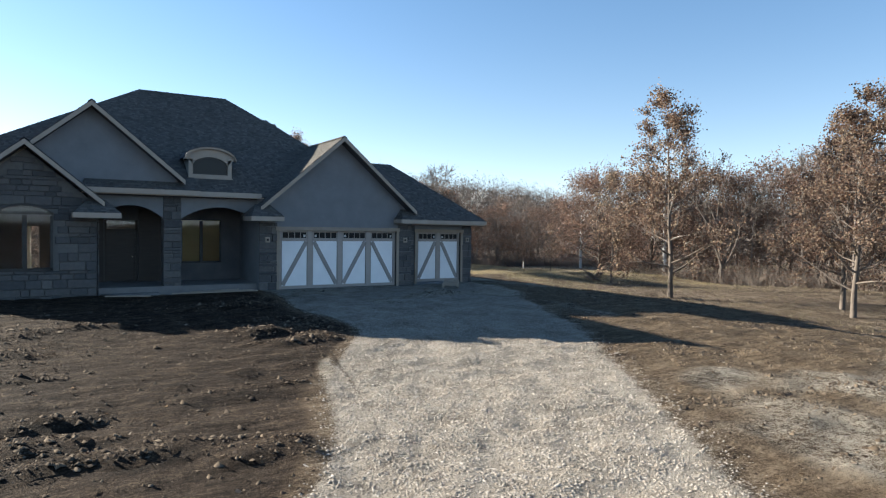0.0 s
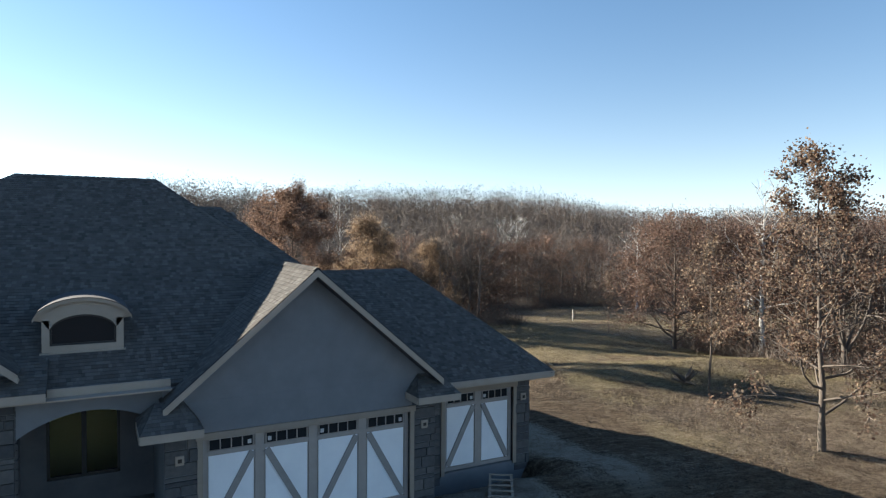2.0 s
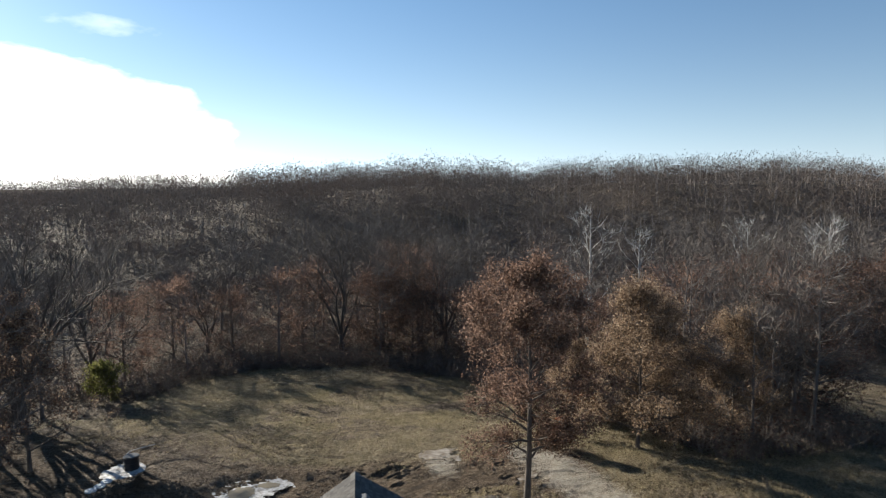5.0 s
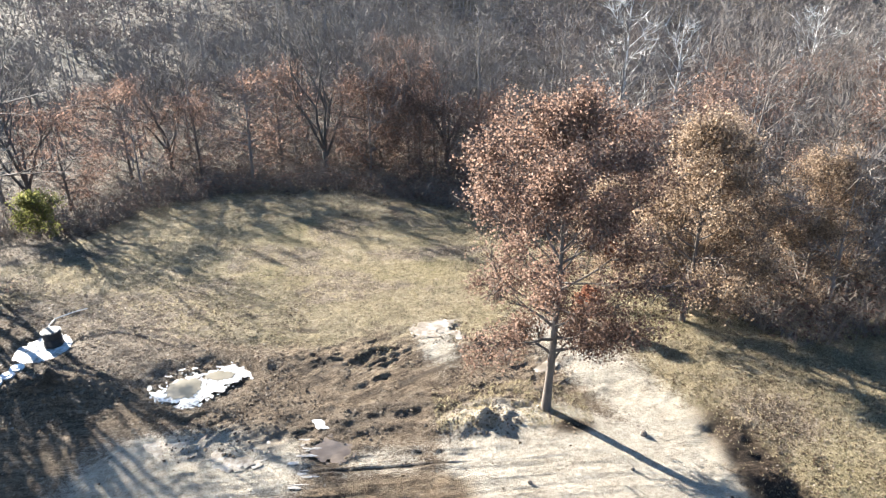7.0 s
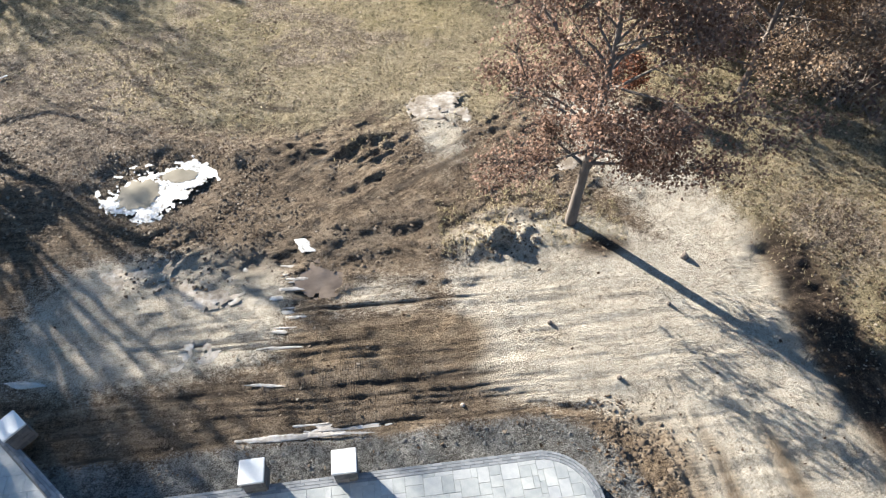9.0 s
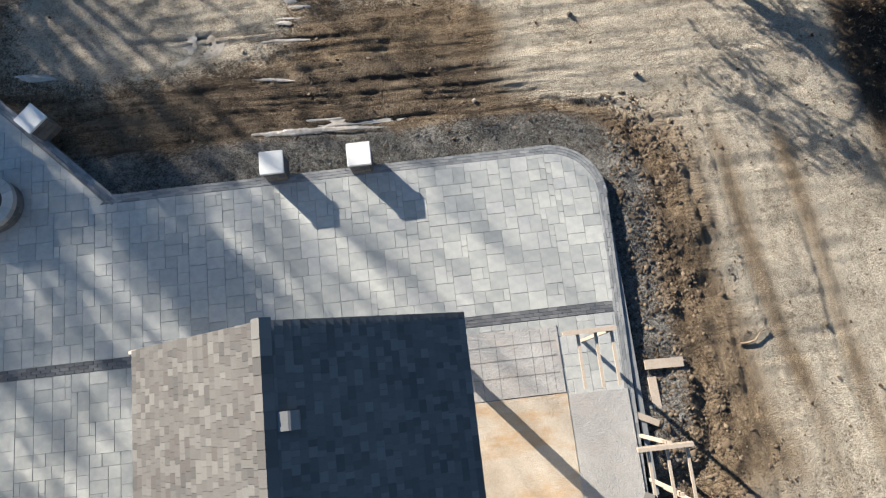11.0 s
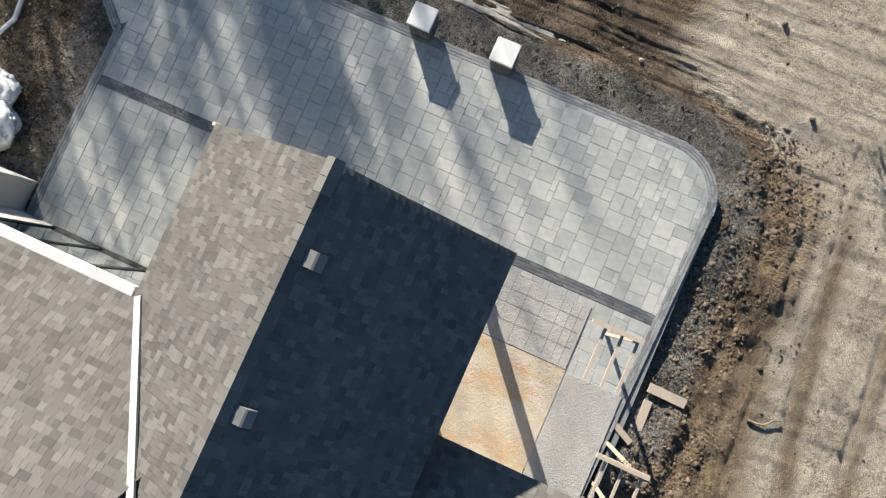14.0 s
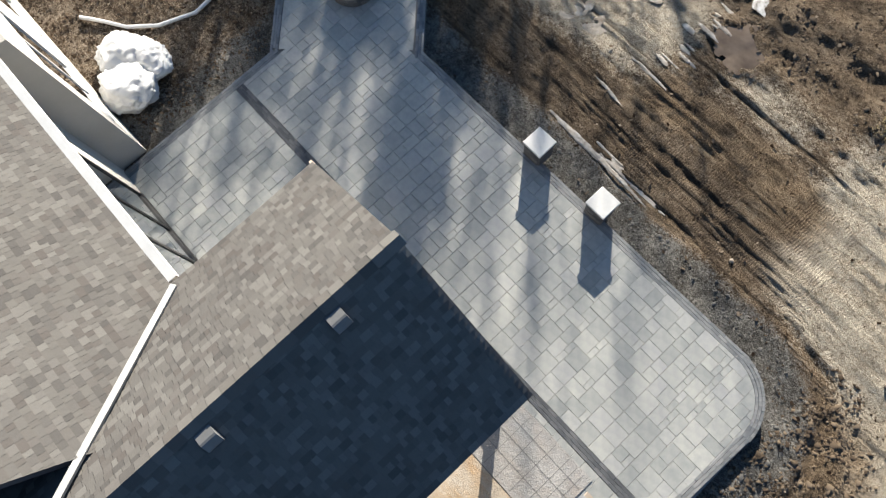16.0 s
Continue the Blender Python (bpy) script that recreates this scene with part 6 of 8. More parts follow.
def plank(a, b, w, h, label, mat=M_LUMBER):
    a, b = Vector(a), Vector(b)
    bm = bmesh.new()
    beam(bm, (0, 0, 0), b - a, w, h)
    o = part("plank", bm, mat, None)
    o.location = a
    return tagged(o, label, "plank", "loose planks")


def gz(x, y):
    return float(ground_z(np.array([x]), np.array([y]))[0])


plank((16.28, 40.04, -1.0), (17.08, 40.02, -1.0), 0.2, 0.05, "pale scrap plank lying on bare soil")
plank((16.4, 38.97, -1.02), (16.38, 39.78, -1.02), 0.17, 0.05, "pale scrap plank lying on bare soil")
plank((15.85, 39.1, -0.93), (16.35, 38.85, -0.95), 0.13, 0.05, "pale scrap plank on the patio edge")
for (x0, y0, x1, y1) in ((4.4, 24.0, 7.0, 23.75), (4.7, 23.7, 7.1, 23.5), (5.0, 24.2, 6.6, 24.1), (2.4, 23.75, 3.7, 23.6)):
    plank((x0, y0, gz(x0, y0) + 0.05), (x1, y1, gz(x1, y1) + 0.05), 0.10, 0.04, "weathered board lying before the porch", M_TRIM)

# ladder-like pallet before the single door
pal = thing("wooden_pallet", (14.95, 23.4, gz(14.95, 23.4) + 0.02), "weathered wooden ladder pallet lying on the drive", "pallet")
for k in (-0.28, 0.28):
    part("runner", boxes((-1.5, k - 0.03, 0, 1.5, k + 0.03, 0.08)), M_TRIM, pal)
for k in range(9):
    part("slat", boxes((-1.46 + k * 0.355, -0.32, 0.08, -1.38 + k * 0.355, 0.32, 0.1)), M_TRIM, pal)
pal.rotation_euler = (0, 0, radians(57))

# white sacks at the house's rear corner
sack_rng = np.random.RandomState(3)
for cx, cy, s in ((0.25, 39.75, 0.62), (1.05, 39.35, 0.62), (0.75, 40.15, 0.5)):
    bm = bmesh.new()
    bmesh.ops.create_icosphere(bm, subdivisions=5, radius=s)
    for v in bm.verts:
        p = v.co
        f = 1 + 0.26 * noise.noise(p * 2.6 + Vector((cx * 5, cy, 0))) + 0.16 * abs(noise.noise(p * 5.0)) + 0.12 * abs(noise.noise(p * 11)) - 0.05 * abs(noise.noise(p * 21))
        v.co = Vector((p.x * f * 1.1, p.y * f, max(p.z * f * 0.62, -0.25)))
    sk = part("plastic_sack", bm, M_BAG, None, smooth=True)
    sk.location = (cx, cy, gz(cx, cy) + 0.24)
    tagged(sk, "crumpled white plastic sack lying on dead leaves", "sack", "white sacks")


def curve_thing(name, pts, r, mat, label, category, kind=""):
    cu = bpy.data.curves.new(name, "CURVE")
    cu.dimensions, cu.bevel_depth, cu.bevel_resolution = "3D", r, 2
    sp = cu.splines.new("POLY")
    sp.points.add(len(pts) - 1)
    for q, p in zip(sp.points, pts):
        q.co = (*p, 1)
    cu.materials.append(mat)
    return tagged(new(name, cu), label, category, kind=kind)


curve_thing("drain_pipe", [(x, y, gz(x, y) + 0.06) for x, y in ((-1.6, 39.6), (-1.2, 39.9), (-0.6, 40.3), (-0.1, 40.9), (0.3, 41.8), (0.2, 43.0))], 0.05, M_PIPE, "white corrugated drain pipe on the soil", "pipe")
curve_thing("drain_pipe", [(x, y, gz(x, y) + 0.05) for x, y in ((-1.3, 58.6), (-1.7, 59.5), (-1.75, 60.2), (-1.2, 60.7), (-0.7, 60.95))], 0.02, M_PIPE, "white drain pipe leading from a wet pit", "pipe")


# puddles
def slurry_sheet(cx, cy, rx, ry, z, level, mat, label, seed, step=0.035, ragged=1.0, turn=0.0, streak=1.0):
    """A thin sheet with a ragged outline and islands."""
    m = 1.7
    nx, ny = int(2 * rx * m / step), int(2 * ry * m / step)
    X, Y = np.meshgrid(cx + (np.arange(nx + 1) - nx / 2) * step, cy + (np.arange(ny + 1) - ny / 2) * step)
    ca, sa = math.cos(turn), math.sin(turn)
    U, W = (X - cx) * ca + (Y - cy) * sa, (Y - cy) * ca - (X - cx) * sa
    nu, nw = cx + U / streak, cy + W * (2.2 if streak > 1 else 1)
    f = np.hypot(U / rx, W / ry) + ragged * (2.6 * (fbm(nu, nw, 0.9, 5, seed) - 0.5) + 1.6 * (fbm(nu, nw, 0.25, 3, seed + 9) - 0.5) + 1.1 * (fbm(nu, nw, 0.09, 2, seed + 19) - 0.5))
    cell = (f[:-1, :-1] + f[1:, 1:] + f[1:, :-1] + f[:-1, 1:]) / 4 < level
    i = np.nonzero(cell.ravel())[0]
    a = (i // nx) * (nx + 1) + i % nx
    v = np.stack([X, Y, z + 0.02 * (level - f).clip(0, 0.5)], -1).reshape(-1, 3)
    ob = raw_mesh("puddle", v, np.stack([a, a + 1, a + nx + 2, a + nx + 1], -1), mat, smooth=True)
    return tagged(ob, label, "puddle", kind="structure")


def puddles():
    white = "white slurry crust drying round a pool in the mud"
    px, py, rx, ry, lv = PUDDLES[0]
    slurry_sheet(5.0, 54.1, 1.4, 1.1, lv + 0.03, 1.0, M_CRUST, white, 51, ragged=0.5, turn=0.2)
    slurry_sheet(6.2, 55.0, 1.15, 0.5, lv + 0.035, 1.0, M_CRUST, white, 57, ragged=0.85, turn=0.15)
    slurry_sheet(4.98, 54.25, 0.62, 0.55, lv + 0.048, 1.0, M_WATER, "pool of standing muddy water", 58, ragged=0.3, turn=-0.3)
    slurry_sheet(6.1, 54.95, 0.5, 0.25, lv + 0.052, 1.0, M_WATER, "pool of standing muddy water", 59, ragged=0.4)
    px, py, rx, ry, lv = PUDDLES[1]
    slurry_sheet(px - 0.02, py + 0.08, 0.75, 0.56, lv + 0.012, 1.0, M_MUDW, "brown puddle in a rut", 50, ragged=0.45)
    px, py, rx, ry, lv = PUDDLES[2]
    slurry_sheet(px, py, 0.62, 0.15, lv + 0.04, 1.0, M_CRUST, "streak of white slurry in a hollow", 53, step=0.025, ragged=0.35, turn=-1.1)
    px, py, rx, ry, lv = PUDDLES[3]
    slurry_sheet(px, py, rx * 1.1, ry * 1.0, lv + 0.03, 1.0, M_CRUST, "white slurry standing round a barrel", 54, ragged=0.35)
    for x, y, rx, ry, turn, seed in ((14.3, 57.4, 0.75, 0.35, 0.3, 75), (13.9, 56.7, 0.6, 0.3, -0.5, 76), (15.0, 56.6, 0.55, 0.22, -0.9, 77), (18.0, 53.9, 0.55, 0.25, 0.6, 78)):
        slurry_sheet(x, y, rx, ry, gz(x, y) + 0.03, 1.0, M_FILM, "pale dried slurry spilt on the grass", seed, ragged=1.15, turn=turn)


tank = thing("plastic_tank", (-1.0, 58.2, gz(-1.0, 58.2) - 0.05), "black plastic barrel standing in pale slurry", "barrel")
bm = bmesh.new()
bmesh.ops.create_cone(bm, cap_ends=True, segments=24, radius1=0.36, radius2=0.33, depth=0.85)
bmesh.ops.translate(bm, verts=bm.verts, vec=(0, 0, 0.42))
part("drum", bm, M_TANK, tank, smooth=False)
for z in (0.25, 0.5, 0.8):
    bm = bmesh.new()
    bmesh.ops.create_cone(bm, cap_ends=True, segments=24, radius1=0.375, radius2=0.375, depth=0.04)
    bmesh.ops.translate(bm, verts=bm.verts, vec=(0, 0, z))
    part("hoop", bm, M_TANK, tank)
for x, y in ((-1.45, 56.2), (-1.55, 55.7), (-1.75, 55.2)):
    ld = thing("bucket_lid", (x, y, gz(x, y) + 0.05), "white round lid lying on dark soil", "lid", "white lids")
    bm = bmesh.new()
    bmesh.ops.create_cone(bm, cap_ends=True, segments=20, radius1=0.26, radius2=0.24, depth=0.05)
    part("disc", bm, M_WHITE, ld)
    bm = bmesh.new()
    bmesh.ops.create_cone(bm, cap_ends=True, segments=20, radius1=0.1, radius2=0.09, depth=0.03)
    bmesh.ops.translate(bm, verts=bm.verts, vec=(0, 0, 0.04))
    part("boss", bm, M_PIPE, ld)

# ---------------------------------------------------------------- scatter
def scatter_mesh(name, pts, sizes, mat, label, category, seed, flat=0.7, kind="stone"):
    """Many small pieces joined into one mesh of kind stuff."""
    g = np.random.RandomState(seed)
    n = len(pts)
    if kind == "stone":
        base = np.array([(1, 0, 0), (0, 1, 0), (-1, 0, 0), (0, -1, 0), (0, 0, 1), (0, 0, -0.6)], float)
        tri = np.array([(0, 1, 4), (1, 2, 4), (2, 3, 4), (3, 0, 4)])
        base = base[:5] - np.array([(0, 0, 0.25)] * 4 + [(0, 0, 0)])
        v = base[None] * (1 + g.uniform(-0.35, 0.35, (n, 5, 3))) + g.uniform(-0.25, 0.25, (n, 5, 3))
        v *= np.stack([sizes, sizes * g.uniform(0.6, 1, n), sizes * flat * g.uniform(0.6, 1, n)], -1)[:, None]
    elif kind == "leaf":
        base = np.array([(-0.5, -0.35, 0), (0.5, -0.3, 0), (0.55, 0.3, 0), (-0.45, 0.35, 0)], float)
        tri = np.array([(0, 1, 2), (0, 2, 3)])
        v = base[None] * sizes[:, None, None] * g.uniform(0.6, 1.3, (n, 1, 3))
        v[:, :, 2] += g.uniform(-0.25, 0.45, (n, 4)) * sizes[:, None]
    elif kind == "twig":                    # thin bent slivers that fork upwards
        one = np.array([(-0.008, 0, 0), (0.008, 0, 0), (0, 0, 1)], float)
        base = np.concatenate([one] * 6)
        tri = np.arange(18).reshape(6, 3)
        v = np.repeat(base[None], n, 0)
        v[:, 2::3, :2] = g.normal(0, 0.42, (n, 6, 2))
        v[:, 2::3, 2] = g.uniform(0.3, 1.0, (n, 6))
        off = g.normal(0, 0.10, (n, 6, 2))
        v[:, 0::3, :2] += off
        v[:, 1::3, :2] += off
        v[:, 2::3, :2] += off
        v = v * sizes[:, None, None]
    else:                                   # blades: three leaning slivers
        base = np.array([(-0.06, 0, 0), (0.06, 0, 0), (0.25, 0.1, 1), (0, -0.07, 0), (0.03, 0.06, 0), (-0.3, 0.15, 0.8), (0.05, -0.05, 0), (-0.05, 0.05, 0), (0.05, -0.35, 0.75)], float)
        tri = np.array([(0, 1, 2), (3, 4, 5), (6, 7, 8)])
        v = base[None] * sizes[:, None, None] * (1 + g.uniform(-0.3, 0.3, (n, 9, 3)))
        v[:, [2, 5, 8], :2] += g.uniform(-0.5, 0.5, (n, 3, 2)) * sizes[:, None, None]
    a = g.uniform(0, 2 * math.pi, n)
    ca, sa = np.cos(a)[:, None], np.sin(a)[:, None]
    x = v[..., 0] * ca - v[..., 1] * sa
    y = v[..., 0] * sa + v[..., 1] * ca
    v = np.stack([x, y, v[..., 2]], -1) + pts[:, None]
    k = v.shape[1]
    f = (tri[None] + (np.arange(n) * k)[:, None, None]).reshape(-1, 3)
    return tagged(raw_mesh(name, v.reshape(-1, 3), f, mat), label, category, kind="stuff")


def raw_mesh(name, v, f, mat, parent=None, smooth=False):
    me = bpy.data.meshes.new(name)
    me.vertices.add(len(v))
    me.vertices.foreach_set("co", np.ascontiguousarray(v, np.float32).ravel())
    k = f.shape[1]
    me.loops.add(f.size)
    me.loops.foreach_set("vertex_index", np.ascontiguousarray(f, np.int32).ravel())
    me.polygons.add(len(f))
    me.polygons.foreach_set("loop_start", np.arange(0, f.size, k, dtype=np.int32))
    if smooth:
        me.polygons.foreach_set("use_smooth", np.ones(len(f), bool))
    me.update()
    me.materials.append(mat)
    ob = new(name, me)
    if parent:
        ob.parent = parent
    return ob


sc = np.random.RandomState(11)


def spots(n, x0, x1, y0, y1, mask, lift=0.0):
    x, y = sc.uniform(x0, x1, n), sc.uniform(y0, y1, n)
    keep = mask(x, y)
    x, y = x[keep], y[keep]
    return np.stack([x, y, ground_z(x, y) + lift], -1)


def gravel_here(x, y):
    mk = ground_masks(x, y)["gravel"]
    return sc.uniform(0, 1, len(x)) < mk * np.clip(1.5 - np.hypot(x - 2, y - 2) / 14, 0.15, 1)


p = spots(170000, 0, 14, 4, 20, gravel_here, 0.0)
scatter_mesh("gravel", p, sc.uniform(0.01, 0.027, len(p)), M_STONEG, "loose pale crushed gravel of the drive", "gravel", 1)
p = spots(60000, -8, 26, 5, 24, lambda x, y: (ground_masks(x, y)["gravel"] < 0.3) & (sc.uniform(0, 1, len(x)) < 0.12 + 0.88 * (yard_rows(x, y) > 0.25)), 0.0)
scatter_mesh("clods", p, sc.uniform(0.012, 0.045, len(p)) * sc.choice([1, 1, 1, 1, 1, 1.8], len(p)), M_CLOD, "crumbled lumps of dry soil", "soil clods", 2)
p = spots(70000, -6, 27, 36, 60, lambda x, y: (ground_masks(x, y)["pale"] < sc.uniform(0.05, 0.5, len(x))) & (d_pat(x, y) > 0.2) & (patio_dist(x, y) > 0.15) & ((x > 17.6) | (y > 38.3)) & (sc.uniform(0, 1, len(x)) < 0.2 + 0.8 * (fbm(x, y, 1.1, 3, 61) > 0.55)), 0.0)
scatter_mesh("clods", p, sc.uniform(0.006, 0.02, len(p)) * sc.choice([1, 1, 1, 1, 1, 1, 1, 1, 1.6], len(p)), M_CLOD, "crumbled lumps of damp soil", "soil clods", 3)


p = spots(5200, 16.25, 19.2, 36.5, 46.2, lambda x, y: sc.uniform(0, 1, len(x)) < sstep(19.2, 17.2, x) * (0.15 + 0.85 * (fbm(x, y, 0.7, 3, 67) > 0.5)), 0.0)
scatter_mesh("clods", p, sc.uniform(0.014, 0.055, len(p)) * sc.choice([1, 1, 1, 1, 1.8], len(p)), M_CLOD, "broken lumps of dark soil beside the patio", "soil clods", 15)
puddles()
RILLS = [(8.4, 11.0, 46.16, 46.04, 0.07), (9.3, 11.2, 46.3, 46.2, 0.07), (8.9, 10.6, 46.42, 46.34, 0.04), (8.0, 9.9, 47.62, 47.3, 0.045), (8.6, 9.9, 48.5, 48.4, 0.05), (2.6, 4.0, 48.4, 48.0, 0.07)]
rill = random.Random(3)
for k in range(11):
    x0, y0 = rill.uniform(8.95, 9.4), 48.9 + 0.2 * k + rill.uniform(-0.09, 0.09)
    RILLS.append((x0, x0 + rill.uniform(0.25, 0.75), y0, y0 - rill.uniform(0.0, 0.08), rill.uniform(0.025, 0.065)))
for k, (x0, x1, y0, y1, w) in enumerate(RILLS):
    xm, ym = (x0 + x1) / 2, (y0 + y1) / 2
    slurry_sheet(xm, ym, (x1 - x0) / 2, w, gz(xm, ym) + 0.008, 1.0, M_SLURRY, "pale slurry lying in a wheel rut", 140 + k, step=0.016, ragged=0.8, turn=math.atan2(y1 - y0, x1 - x0), streak=3.0)
# added sheets: sky reflected by wet mud, painted as pale colour
for wx, wy, wrx, wry, wseed in ((7.5, 50.4, 0.9, 0.45, 71), (7.0, 48.5, 0.55, 0.35, 72), (5.4, 51.2, 0.8, 0.3, 73)):
    wg = ground_z(*np.meshgrid(np.linspace(wx - wrx, wx + wrx, 20), np.linspace(wy - wry, wy + wry, 20)))
    slurry_sheet(wx, wy, wrx, wry, float(np.percentile(wg, 45)), 1.1, M_FILM, "thin film on wet mud, its pale colour standing for reflected sky", wseed)


def grass_here(x, y):
    mk = ground_masks(x, y)
    return sc.uniform(0, 1, len(x)) < mk["grass"] * (1 - mk["pale"]) * (0.35 + 0.65 * (fbm(x, y, 3.0, 3, 62) > 0.45))


p = np.concatenate([spots(95000, -6, 34, 46, 84, grass_here), spots(40000, 22, 60, 10, 70, grass_here)])
p = np.concatenate([p, spots(26000, 26, 44, 31, 57, lambda x, y: sc.uniform(0, 1, len(x)) < 0.15 + 0.85 * (fbm(x, y, 2.6, 3, 66) > 0.47))])
p = np.concatenate([p, spots(2600, 13.6, 18.8, 50.7, 53.2, lambda x, y: sc.uniform(0, 1, len(x)) < 0.1 + 0.9 * (fbm(x, y, 0.8, 3, 68) > 0.5))])
scatter_mesh("dry_grass", p, sc.uniform(0.05, 0.14, len(p)), M_STRAW, "dry straw-coloured winter grass", "grass", 4, kind="blade")
p = np.concatenate([spots(70000, -8, 30, 38, 80, lambda x, y: (d_pat(x, y) > 0.1) & (sc.uniform(0, 1, len(x)) < 0.15 + np.maximum(ground_masks(x, y)["leafy"], 0.5 * ground_masks(x, y)["grass"])), 0.02), spots(2500, -3.5, 2.4, 38.6, 44, lambda x, y: d_pat(x, y) > 0.1, 0.02), spots(14000, -6, 9, 52, 64, lambda x, y: (np.hypot((x - 0.6) / 2, y - 54.4) > 1.2) & (sc.uniform(0, 1, len(x)) < 0.3 + 0.7 * (fbm(x, y, 1.5, 3, 64) > 0.5)), 0.01), spots(9000, 16, 27, 37, 53, lambda x, y: sc.uniform(0, 1, len(x)) < 0.04 + 0.9 * sstep(20.8, 22.8, x), 0.02)])
p = p[(ground_masks(p[:, 0], p[:, 1])["pale"] < 0.3) | (sc.uniform(0, 1, len(p)) < 0.08)]
scatter_mesh("fallen_leaves", p, sc.uniform(0.03, 0.08, len(p)), M_FALLEN, "scattered fallen brown oak leaves", "fallen leaves", 5, kind="leaf")
p = spots(9000, -8, 26, 5, 24, lambda x, y: (ground_masks(x, y)["gravel"] < 0.2) & (sc.uniform(0, 1, len(x)) < 0.15 + 0.85 * yard_rows(x, y)), 0.01)
scatter_mesh("fallen_leaves", p, sc.uniform(0.03, 0.07, len(p)), M_FALLEN, "scattered dry leaves and straw on the front yard", "fallen leaves", 7, kind="leaf")
# broken brush and clods along the field's near edge
p = spots(1500, 24, 40, 22, 36, lambda x, y: sc.uniform(0, 1, len(x)) < 0.05 + 0.95 * (fbm(x, y, 2.2, 3, 71) > 0.56), 0.0)
scatter_mesh("dead_brush", p, sc.uniform(0.15, 0.55, len(p)), M_BRUSH, "broken dead sticks and weeds on the rough ground", "dead brush", 12, kind="twig")
p = spots(9000, 20, 40, 20, 36, lambda x, y: sc.uniform(0, 1, len(x)) < 0.1 + 0.9 * (fbm(x, y, 2.2, 3, 71) > 0.52), 0.0)
scatter_mesh("clods", p, sc.uniform(0.02, 0.07, len(p)), M_CLOD, "crumbled lumps of turned soil beside the field", "soil clods", 13)
p = np.concatenate([spots(160, 14.2, 16.3, 50.4, 52.0, lambda x, y: x > 0), spots(2600, 5, 19, 50.4, 56.5, lambda x, y: sc.uniform(0, 1, len(x)) < 0.1 + 0.9 * (fbm(x, y * 1.3, 1.2, 3, 81) > 0.55)), spots(500, -1.5, 3, 53, 56, lambda x, y: x > -9)])
scatter_mesh("clods", p, sc.uniform(0.025, 0.085, len(p)), M_CLOD, "broken lumps of dark clay on the churned mud", "soil clods", 14)
# lumps of grey clay along the patio's edge
p = spots(5000, 3, 18, 38, 47, lambda x, y: (patio_dist(x, y) > 0.05) & (patio_dist(x, y) < 0.8) & ((x > 16) | (y > 45)), 0.0)
scatter_mesh("clay_lumps", p, sc.uniform(0.012, 0.05, len(p)) * sc.choice([1, 1, 1, 1.6], len(p)), M_CLAYL, "grey crumbled clay along the patio edge", "clay lumps", 6)

# ---------------------------------------------------------------- trees
def tube(V, F, a, b, ra, rb, sides):
    d = b - a
    L = np.linalg.norm(d)
    if L < 1e-6:
        return
    d = d / L
    s = np.cross(d, (0.3, 0.2, 0.93))
    s /= np.linalg.norm(s) + 1e-9
    u = np.cross(d, s)
    k = sum(len(q) for q in V)
    ang = np.arange(sides) * 2 * math.pi / sides
    ring = np.cos(ang)[:, None] * s + np.sin(ang)[:, None] * u
    V.append(np.concatenate([a + ring * ra, b + ring * rb]))
    i = np.arange(sides)
    j = (i + 1) % sides
    F.append(np.stack([k + i, k + j, k + sides + j], -1))
    F.append(np.stack([k + i, k + sides + j, k + sides + i], -1))


